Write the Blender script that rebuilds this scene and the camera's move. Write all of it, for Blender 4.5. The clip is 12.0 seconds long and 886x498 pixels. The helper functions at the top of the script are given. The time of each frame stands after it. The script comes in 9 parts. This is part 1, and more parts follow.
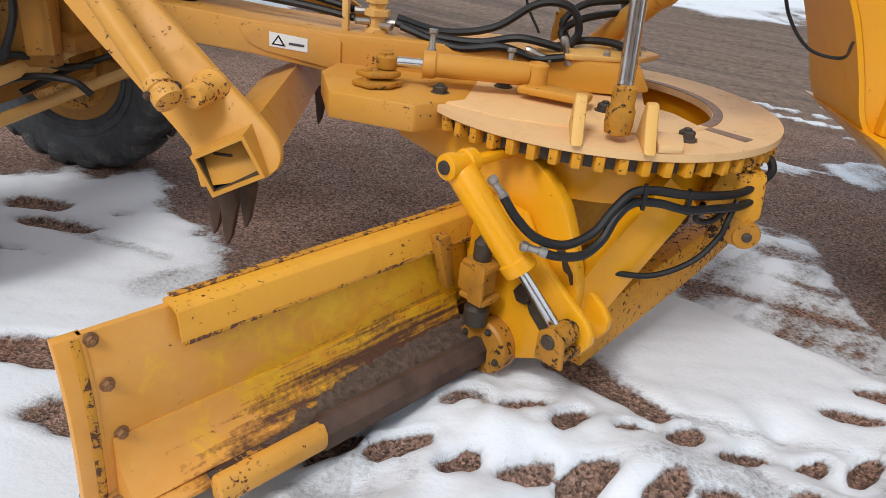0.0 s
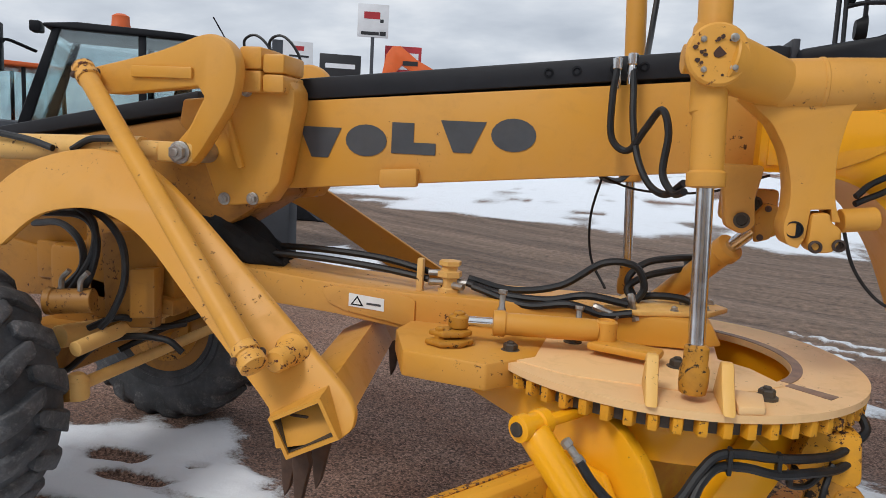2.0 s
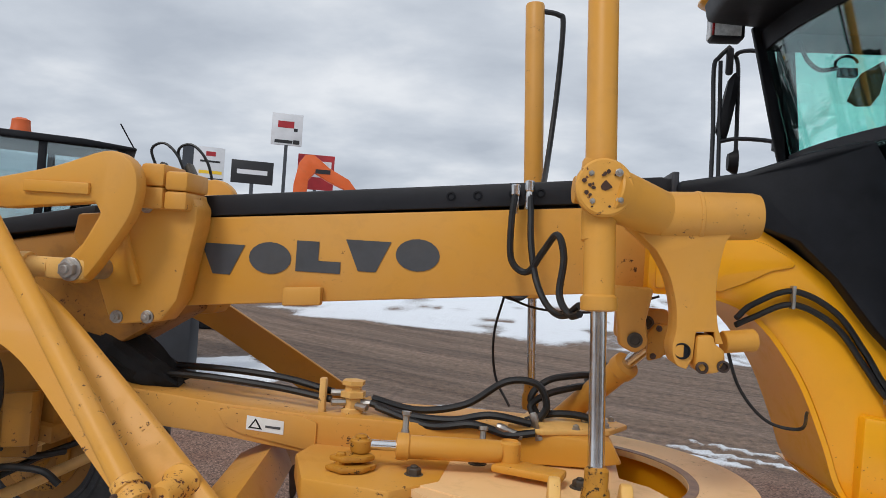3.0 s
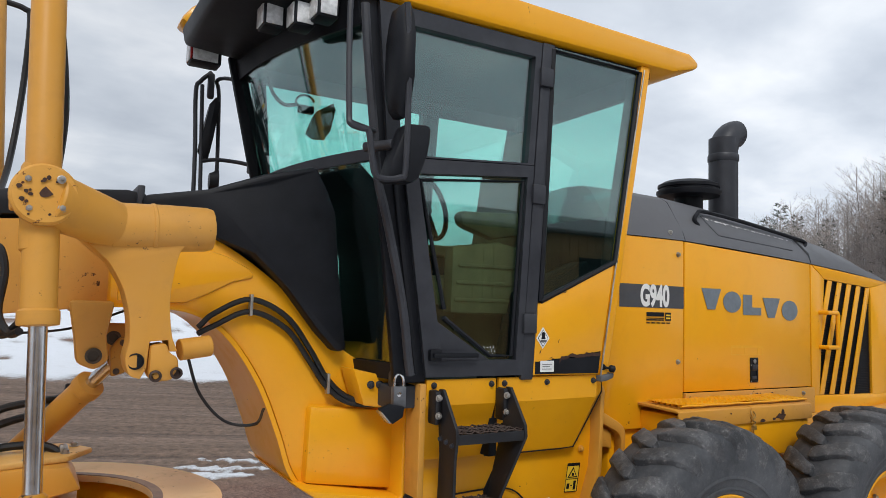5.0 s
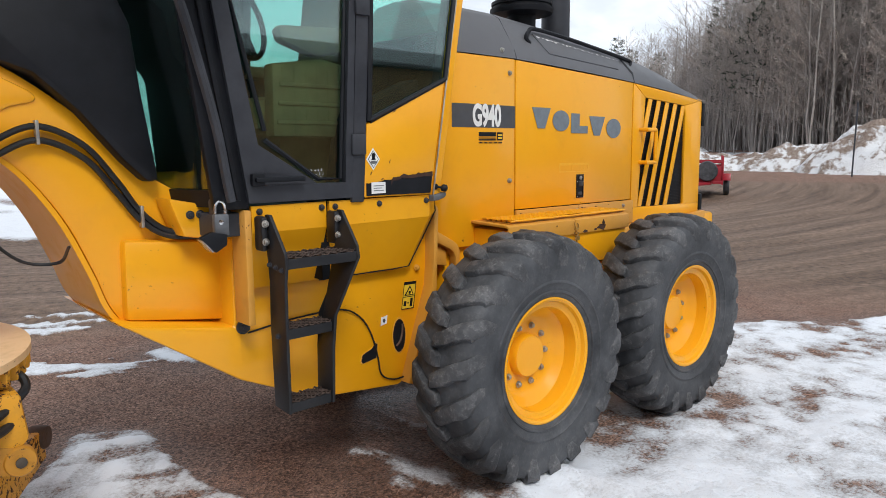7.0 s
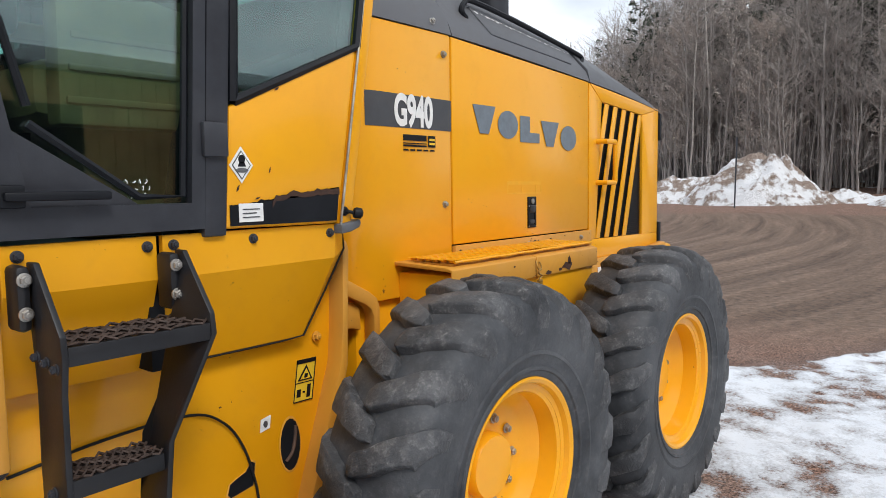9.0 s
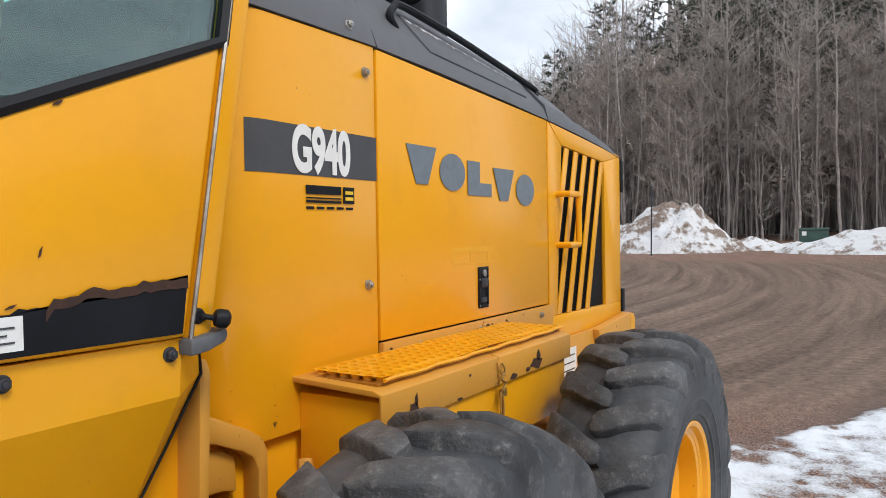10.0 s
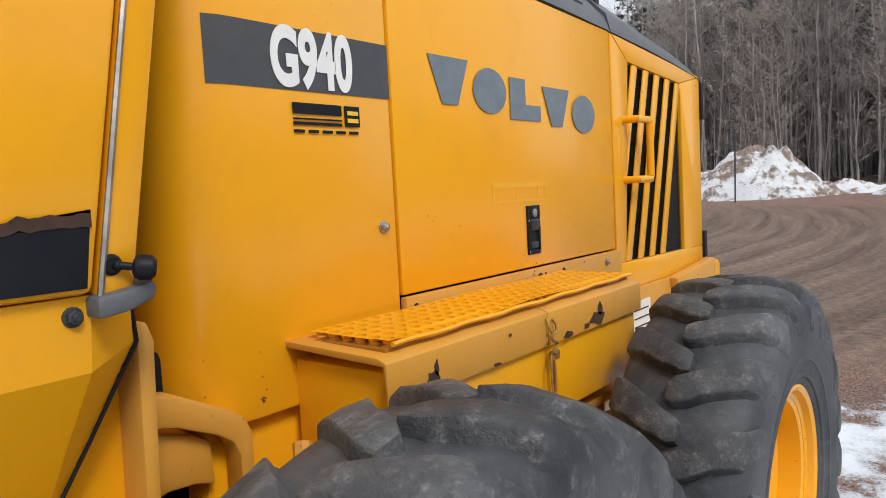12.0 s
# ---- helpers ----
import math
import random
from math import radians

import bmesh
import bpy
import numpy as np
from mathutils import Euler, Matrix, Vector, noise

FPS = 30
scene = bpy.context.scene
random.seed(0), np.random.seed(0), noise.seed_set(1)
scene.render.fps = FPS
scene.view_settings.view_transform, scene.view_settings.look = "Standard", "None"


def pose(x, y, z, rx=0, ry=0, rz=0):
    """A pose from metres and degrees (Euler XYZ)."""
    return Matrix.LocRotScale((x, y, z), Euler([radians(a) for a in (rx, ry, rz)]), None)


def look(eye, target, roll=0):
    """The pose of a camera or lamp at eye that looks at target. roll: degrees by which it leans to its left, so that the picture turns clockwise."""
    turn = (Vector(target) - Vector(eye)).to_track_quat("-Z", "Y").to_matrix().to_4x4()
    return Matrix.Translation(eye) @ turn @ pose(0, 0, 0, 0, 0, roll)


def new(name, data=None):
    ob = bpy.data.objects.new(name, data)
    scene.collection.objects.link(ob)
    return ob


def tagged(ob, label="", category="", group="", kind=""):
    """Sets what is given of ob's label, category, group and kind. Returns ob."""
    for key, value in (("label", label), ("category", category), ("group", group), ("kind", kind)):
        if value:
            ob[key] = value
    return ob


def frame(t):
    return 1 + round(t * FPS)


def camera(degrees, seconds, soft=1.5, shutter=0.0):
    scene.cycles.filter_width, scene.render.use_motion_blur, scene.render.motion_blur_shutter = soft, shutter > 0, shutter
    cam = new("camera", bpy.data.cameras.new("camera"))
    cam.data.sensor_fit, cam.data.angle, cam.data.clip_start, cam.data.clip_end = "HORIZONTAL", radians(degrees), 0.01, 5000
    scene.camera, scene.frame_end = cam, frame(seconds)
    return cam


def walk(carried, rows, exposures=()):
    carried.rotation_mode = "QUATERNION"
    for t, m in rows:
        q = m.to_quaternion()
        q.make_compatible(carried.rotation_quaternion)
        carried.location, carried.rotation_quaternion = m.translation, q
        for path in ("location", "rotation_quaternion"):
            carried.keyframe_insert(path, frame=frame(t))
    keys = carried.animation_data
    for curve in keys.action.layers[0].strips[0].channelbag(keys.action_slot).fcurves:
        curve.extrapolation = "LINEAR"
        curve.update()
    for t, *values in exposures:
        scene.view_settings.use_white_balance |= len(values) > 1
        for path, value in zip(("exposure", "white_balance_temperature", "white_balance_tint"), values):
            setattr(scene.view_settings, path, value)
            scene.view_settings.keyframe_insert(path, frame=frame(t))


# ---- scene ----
cam = camera(64.0, 12.0, soft=0.7)
PATH = [
    (0, (-3.221, -3.335, 1.785), (-3.394, -1.55, 0.901), 5.8),
    (0.5, (-3.218, -3.325, 1.784), (-3.387, -1.541, 0.896), 5.3),
    (1, (-3.217, -3.329, 1.795), (-3.416, -1.52, 0.965), 4.9),
    (1.5, (-3.233, -3.344, 1.819), (-3.538, -1.462, 1.214), 4.1),
    (2, (-3.233, -3.349, 1.885), (-3.673, -1.418, 1.607), 3.2),
    (2.5, (-3.235, -3.349, 1.941), (-3.683, -1.401, 1.86), 3.1),
    (3, (-3.202, -3.354, 1.947), (-3.42, -1.366, 1.98), 3.8),
    (3.5, (-3.148, -3.372, 1.963), (-2.914, -1.388, 2.067), 3.9),
    (3.7, (-3.118, -3.379, 1.966), (-2.708, -1.426, 2.094), 3.7),
    (5.3, (-2.925, -3.536, 1.887), (-1.848, -1.856, 2.014), 1.1),
    (5.5, (-2.909, -3.547, 1.871), (-1.784, -1.895, 1.927), 0.9),
    (6, (-2.879, -3.552, 1.847), (-1.647, -1.982, 1.715), 0.8),
    (6.5, (-2.861, -3.543, 1.842), (-1.566, -2.037, 1.61), 0.3),
    (6.7, (-2.834, -3.539, 1.83), (-1.526, -2.047, 1.576), -0.0),
    (8.3, (-2.406, -2.879, 1.688), (-0.959, -1.524, 1.426), -1.4),
    (8.5, (-2.26, -2.768, 1.679), (-0.79, -1.434, 1.433), -1.2),
    (9, (-1.948, -2.45, 1.698), (-0.407, -1.188, 1.521), -0.8),
    (9.5, (-1.613, -2.137, 1.762), (0.003, -0.963, 1.651), -0.5),
    (10, (-1.198, -1.826, 1.778), (0.483, -0.744, 1.73), -0.9),
    (10.5, (-0.938, -1.533, 1.751), (0.777, -0.503, 1.738), -1.6),
    (11, (-0.856, -1.442, 1.759), (0.864, -0.421, 1.735), -2.1),
    (11.5, (-0.834, -1.542, 1.733), (0.841, -0.451, 1.662), -2.7),
    (12, (-0.775, -1.683, 1.698), (0.776, -0.431, 1.537), -3.1),
]
walk(cam, [(t, look(eye, target, roll)) for t, eye, target, roll in PATH], [(0.0, 0.06), (1.0, 0.06), (2.5, -0.16), (3.5, -0.16), (5.5, -0.1), (6.5, 0.06), (8.5, 0.2), (9.5, 0.2), (11.0, 0.12), (12.0, 0.22)])

# ---- world and light ----
SUN_EL, SUN_AZ = 48.0, 215.0
world = bpy.data.worlds.new("overcast_sky")
scene.world = world
world.use_nodes = True
wn, wl = world.node_tree.nodes, world.node_tree.links
wn.clear()
w_out = wn.new("ShaderNodeOutputWorld")
w_bg = wn.new("ShaderNodeBackground")
w_sky = wn.new("ShaderNodeTexSky")
w_sky.sky_type, w_sky.sun_disc = "NISHITA", False
w_sky.sun_elevation, w_sky.sun_rotation = radians(SUN_EL), radians(SUN_AZ)
w_co = wn.new("ShaderNodeTexCoord")
w_sep = wn.new("ShaderNodeSeparateXYZ")
w_abs = wn.new("ShaderNodeMath")
w_abs.operation = "ABSOLUTE"
w_add = wn.new("ShaderNodeMath")
w_add.operation, w_add.inputs[1].default_value = "ADD", 0.24
w_div = wn.new("ShaderNodeVectorMath")
w_div.operation = "DIVIDE"
w_comb = wn.new("ShaderNodeCombineXYZ")
w_n1 = wn.new("ShaderNodeTexNoise")
w_n1.inputs["Scale"].default_value, w_n1.inputs["Detail"].default_value, w_n1.inputs["Roughness"].default_value = 2.1, 6.0, 0.5
w_n1.inputs["Distortion"].default_value = 0.12
w_map = wn.new("ShaderNodeMapping")
w_map.inputs["Scale"].default_value = (1.0, 1.15, 1.0)
w_map.inputs["Location"].default_value = (3.1, 1.2, 0.0)
w_ramp = wn.new("ShaderNodeValToRGB")
w_ramp.color_ramp.elements[0].position, w_ramp.color_ramp.elements[0].color = 0.30, (0.515, 0.570, 0.655, 1)
w_ramp.color_ramp.elements[1].position, w_ramp.color_ramp.elements[1].color = 0.70, (0.90, 0.935, 0.985, 1)
w_mid = w_ramp.color_ramp.elements.new(0.5)
w_mid.color = (0.67, 0.725, 0.805, 1)
w_mix = wn.new("ShaderNodeMix")
w_mix.data_type = "RGBA"
w_mix.inputs["Factor"].default_value = 0.96
w_sc = wn.new("ShaderNodeVectorMath")
w_sc.operation = "SCALE"
w_sc.inputs["Scale"].default_value = 0.1
wl.new(w_co.outputs["Generated"], w_sep.inputs[0])
wl.new(w_sep.outputs["Z"], w_abs.inputs[0])
wl.new(w_abs.outputs[0], w_add.inputs[0])
for k in range(3):
    wl.new(w_add.outputs[0], w_comb.inputs[k])
wl.new(w_co.outputs["Generated"], w_div.inputs[0])
wl.new(w_comb.outputs[0], w_div.inputs[1])
wl.new(w_div.outputs[0], w_map.inputs[0])
wl.new(w_map.outputs[0], w_n1.inputs["Vector"])
wl.new(w_n1.outputs["Fac"], w_ramp.inputs[0])
wl.new(w_sky.outputs[0], w_sc.inputs[0])
wl.new(w_sc.outputs[0], w_mix.inputs[6])
wl.new(w_ramp.outputs[0], w_mix.inputs[7])
w_glow = wn.new("ShaderNodeMapRange")
w_glow.inputs["From Min"].default_value, w_glow.inputs["From Max"].default_value = 0.1, 1.0
w_glow.inputs["To Min"].default_value, w_glow.inputs["To Max"].default_value = 1.0, 1.30
wl.new(w_sep.outputs["X"], w_glow.inputs["Value"])
w_lit = wn.new("ShaderNodeVectorMath")
w_lit.operation = "SCALE"
wl.new(w_mix.outputs[2], w_lit.inputs[0])
wl.new(w_glow.outputs[0], w_lit.inputs["Scale"])
wl.new(w_lit.outputs[0], w_bg.inputs["Color"])
w_bg.inputs["Strength"].default_value = 1.0
wl.new(w_bg.outputs[0], w_out.inputs[0])

sun_data = bpy.data.lights.new("sun", "SUN")
sun_data.energy, sun_data.angle, sun_data.color = 1.75, radians(16), (1.0, 0.98, 0.95)
sun = new("sun", sun_data)
sun.matrix_world = look((-12 * math.sin(radians(28)), -12, 14), (0, 0, 0))

# ---- materials ----


def node_mat(name):
    m = bpy.data.materials.new(name)
    m.use_nodes = True
    return m, m.node_tree.nodes, m.node_tree.links, m.node_tree.nodes["Principled BSDF"]


def noise_tex(n, l, co, scale, detail=4.0, rough=0.55, dist=0.0):
    t = n.new("ShaderNodeTexNoise")
    t.inputs["Scale"].default_value, t.inputs["Detail"].default_value = scale, detail
    t.inputs["Roughness"].default_value, t.inputs["Distortion"].default_value = rough, dist
    l.new(co, t.inputs["Vector"])
    return t.outputs["Fac"]


def ramp(n, l, fac, a, b, ca=(0, 0, 0, 1), cb=(1, 1, 1, 1)):
    r = n.new("ShaderNodeValToRGB")
    e = r.color_ramp.elements
    e[0].position, e[0].color, e[1].position, e[1].color = a, ca, b, cb
    l.new(fac, r.inputs[0])
    return r.outputs[0]


def mix(n, l, fac, a, b, kind="MIX"):
    m = n.new("ShaderNodeMix")
    m.data_type, m.blend_type = "RGBA", kind
    for sock, v in ((m.inputs[0], fac), (m.inputs[6], a), (m.inputs[7], b)):
        if isinstance(v, (int, float)):
            sock.default_value = v
        elif isinstance(v, tuple):
            sock.default_value = v
        else:
            l.new(v, sock)
    return m.outputs[2]


def math_node(n, l, op, a, b=0.0):
    m = n.new("ShaderNodeMath")
    m.operation = op
    for k, v in enumerate((a, b)):
        if isinstance(v, (int, float)):
            m.inputs[k].default_value = v
        else:
            l.new(v, m.inputs[k])
    return m.outputs[0]


def bump(n, l, height, strength, dist, normal=None):
    b = n.new("ShaderNodeBump")
    b.inputs["Strength"].default_value, b.inputs["Distance"].default_value = strength, dist
    l.new(height, b.inputs["Height"])
    if normal is not None:
        l.new(normal, b.inputs["Normal"])
    return b.outputs[0]


def c4(c):
    return (c[0], c[1], c[2], 1.0)


def coords(n, scale=(1, 1, 1)):
    return n.new("ShaderNodeNewGeometry").outputs["Position"]


def paint(name, base, faded, rough=0.38, chips=0.0, dirt=0.2, rust=(0.075, 0.032, 0.018), dirt_col=(0.20, 0.12, 0.06), coat=0.25):
    """Machine paint: sun-faded patches, thin dirt film, chips down to rust."""
    m, n, l, p = node_mat(name)
    co = coords(n)
    big = noise_tex(n, l, co, 1.3, 5.0, 0.6)
    col = mix(n, l, ramp(n, l, big, 0.35, 0.7), c4(base), c4(faded))
    film = noise_tex(n, l, co, 5.5, 8.0, 0.68, 0.4)
    film = ramp(n, l, film, 0.52, 0.8)
    col = mix(n, l, math_node(n, l, "MULTIPLY", film, dirt), col, c4(dirt_col))
    fine = noise_tex(n, l, co, 38.0, 6.0, 0.7)
    chip_area = noise_tex(n, l, co, 2.6, 3.0, 0.6)
    thr = math_node(n, l, "ADD", fine, math_node(n, l, "MULTIPLY", chip_area, 0.5))
    lim = 1.10 - chips
    chip = ramp(n, l, thr, lim - 0.02, lim + 0.02)
    col = mix(n, l, chip, col, c4(rust))
    l.new(col, p.inputs["Base Color"])
    r = math_node(n, l, "ADD", math_node(n, l, "MULTIPLY", film, 0.25), rough)
    r = math_node(n, l, "ADD", r, math_node(n, l, "MULTIPLY", chip, 0.35))
    l.new(r, p.inputs["Roughness"])
    p.inputs["Specular IOR Level"].default_value = 0.32
    p.inputs["Coat Weight"].default_value, p.inputs["Coat Roughness"].default_value = coat, 0.14
    wave = noise_tex(n, l, co, 3.0, 2.0)
    h = bump(n, l, wave, 0.10, 0.02)
    h = bump(n, l, math_node(n, l, "SUBTRACT", math_node(n, l, "MULTIPLY", fine, 0.15), chip), 0.35, 0.0015, h)
    l.new(h, p.inputs["Normal"])
    return m


def plain(name, base, rough=0.6, var=0.25, scale=9.0, metal=0.0, dust=0.0, dust_col=(0.25, 0.19, 0.14), bump_s=0.25, bump_d=0.002, spec=0.5):
    """Rubber, plastic, bare metal: two scales of variation and fine relief."""
    m, n, l, p = node_mat(name)
    co = coords(n)
    a = noise_tex(n, l, co, scale, 6.0, 0.6)
    dark = tuple(v * (1 - var) for v in base)
    lite = tuple(min(1.0, v * (1 + var)) for v in base)
    col = mix(n, l, ramp(n, l, a, 0.3, 0.7), c4(dark), c4(lite))
    b = noise_tex(n, l, co, scale * 9, 5.0, 0.65)
    if dust:
        d = ramp(n, l, noise_tex(n, l, co, scale * 0.45, 7.0, 0.65), 0.42, 0.72)
        col = mix(n, l, math_node(n, l, "MULTIPLY", d, dust), col, c4(dust_col))
    l.new(col, p.inputs["Base Color"])
    l.new(math_node(n, l, "ADD", math_node(n, l, "MULTIPLY", a, 0.2), rough - 0.1), p.inputs["Roughness"])
    p.inputs["Metallic"].default_value = metal
    p.inputs["Specular IOR Level"].default_value = spec
    l.new(bump(n, l, b, bump_s, bump_d), p.inputs["Normal"])
    return m


def glass(name, tint, rough=0.015, haze=0.0):
    """Tinted cab glazing: clear when seen square on, glossy at a slant."""
    m, n, l, p = node_mat(name)
    co = coords(n)
    tr = n.new("ShaderNodeBsdfTransparent")
    tr.inputs[0].default_value = c4(tint)
    gl = n.new("ShaderNodeBsdfGlossy")
    gl.inputs["Roughness"].default_value = rough
    gl.inputs["Color"].default_value = (0.9, 0.95, 0.95, 1)
    lw = n.new("ShaderNodeLayerWeight")
    lw.inputs[0].default_value = 0.5
    f = math_node(n, l, "POWER", lw.outputs["Facing"], 4.0)
    f = math_node(n, l, "ADD", math_node(n, l, "MULTIPLY", f, 0.6), 0.125)
    dirt = ramp(n, l, noise_tex(n, l, co, 6.0, 6.0, 0.6), 0.5, 0.9)
    f = math_node(n, l, "ADD", f, math_node(n, l, "MULTIPLY", dirt, haze))
    mx = n.new("ShaderNodeMixShader")
    l.new(f, mx.inputs[0])
    l.new(tr.outputs[0], mx.inputs[1])
    l.new(gl.outputs[0], mx.inputs[2])
    out = n["Material Output"]
    l.new(mx.outputs[0], out.inputs["Surface"])
    return m


YEL = paint("yellow_paint", (0.85, 0.368, 0.005), (0.85, 0.395, 0.013), 0.32, 0.10, 0.08, coat=0.26)
YEL_FADED = paint("faded_yellow_paint", (0.64, 0.295, 0.034), (0.62, 0.31, 0.075), 0.45, 0.145, 0.22, coat=0.0)
YEL_WORN = paint("worn_blade_paint", (0.70, 0.305, 0.012), (0.66, 0.31, 0.03), 0.52, 0.25, 0.45, coat=0.0)
YEL_OLD = paint("pale_yellow_paint", (0.74, 0.42, 0.11), (0.72, 0.44, 0.16), 0.5, 0.17, 0.30, coat=0.0)
PALE = paint("pinkish_worn_yellow_paint", (0.80, 0.50, 0.23), (0.80, 0.53, 0.29), 0.55, 0.155, 0.28, coat=0.0)
WORN_EDGE = paint("paint_worn_to_rust", (0.78, 0.54, 0.30), (0.74, 0.50, 0.28), 0.6, 0.37, 0.4, coat=0.0)
BLK = plain("black_plastic", (0.0068, 0.0078, 0.0108), 0.5, 0.3, 7.0, dust=0.035, dust_col=(0.16, 0.16, 0.17), spec=0.22)
GREY = paint("grey_hood_paint", (0.105, 0.108, 0.118), (0.125, 0.128, 0.138), 0.5, 0.08, 0.2, rust=(0.4, 0.4, 0.4), dirt_col=(0.2, 0.18, 0.16), coat=0.0)
STRIPE = plain("charcoal_decal", (0.055, 0.058, 0.065), 0.5, 0.15, 12.0, dust=0.06)
DECAL_BLUE = plain("slate_blue_decal", (0.155, 0.185, 0.215), 0.5, 0.15, 25.0)
BLK_FRAME = plain("black_frame_paint", (0.027, 0.029, 0.036), 0.45, 0.2, 9.0, dust=0.12, dust_col=(0.15, 0.15, 0.16), spec=0.4)
STEP_STEEL = plain("black_step_steel", (0.0105, 0.011, 0.0135), 0.45, 0.35, 12.0, dust=0.06, dust_col=(0.09, 0.07, 0.055), spec=0.4)


def rubber(name, dark, dusty, scuffed, depth):
    """Weathered tyre rubber: dusty patches, pale scuffs, fine pitting."""
    m, n, l, p = node_mat(name)
    co = coords(n)
    a = noise_tex(n, l, co, 3.0, 7.0, 0.65)
    b = noise_tex(n, l, co, 22.0, 7.0, 0.7)
    c = noise_tex(n, l, co, 90.0, 4.0, 0.6)
    col = mix(n, l, ramp(n, l, a, 0.36, 0.66), c4(dark), c4(dusty))
    scuff = ramp(n, l, math_node(n, l, "ADD", b, math_node(n, l, "MULTIPLY", a, 0.35)), 0.66, 0.86)
    pits = ramp(n, l, c, 0.50, 0.66)
    scuff = math_node(n, l, "MULTIPLY", scuff, math_node(n, l, "ADD", math_node(n, l, "MULTIPLY", pits, 0.7), 0.3))
    col = mix(n, l, math_node(n, l, "MULTIPLY", scuff, scuffed * 0.8), col, (0.24, 0.235, 0.235, 1))
    l.new(col, p.inputs["Base Color"])
    l.new(math_node(n, l, "ADD", math_node(n, l, "MULTIPLY", scuff, 0.2), 0.58), p.inputs["Roughness"])
    p.inputs["Specular IOR Level"].default_value = 0.35
    h = math_node(n, l, "ADD", math_node(n, l, "MULTIPLY", b, 0.7), math_node(n, l, "MULTIPLY", c, 0.3))
    l.new(bump(n, l, h, 0.9, depth), p.inputs["Normal"])
    return m


RUBBER = rubber("tyre_rubber", (0.027, 0.029, 0.033), (0.080, 0.084, 0.092), 0.42, 0.004)
TREAD = rubber("worn_tread_rubber", (0.030, 0.031, 0.034), (0.094, 0.096, 0.102), 1.25, 0.012)
HOSE = plain("hose_rubber", (0.009, 0.0095, 0.011), 0.45, 0.3, 20.0, dust=0.06, spec=0.35)
STEEL = plain("bare_steel", (0.42, 0.40, 0.37), 0.42, 0.3, 16.0, metal=0.85, dust=0.3, dust_col=(0.16, 0.10, 0.06))
CHROME = plain("chrome_rod", (0.72, 0.72, 0.72), 0.22, 0.08, 20.0, metal=1.0, bump_s=0.05)
RUST = plain("rusty_steel", (0.085, 0.047, 0.032), 0.75, 0.45, 8.0, metal=0.15, dust=0.3, dust_col=(0.15, 0.12, 0.10), bump_s=0.5)
GREASE_SHADE = plain("greasy_and_shaded_steel", (0.045, 0.036, 0.028), 0.55, 0.5, 12.0, dust=0.4, dust_col=(0.13, 0.09, 0.05), bump_s=0.6, bump_d=0.004)


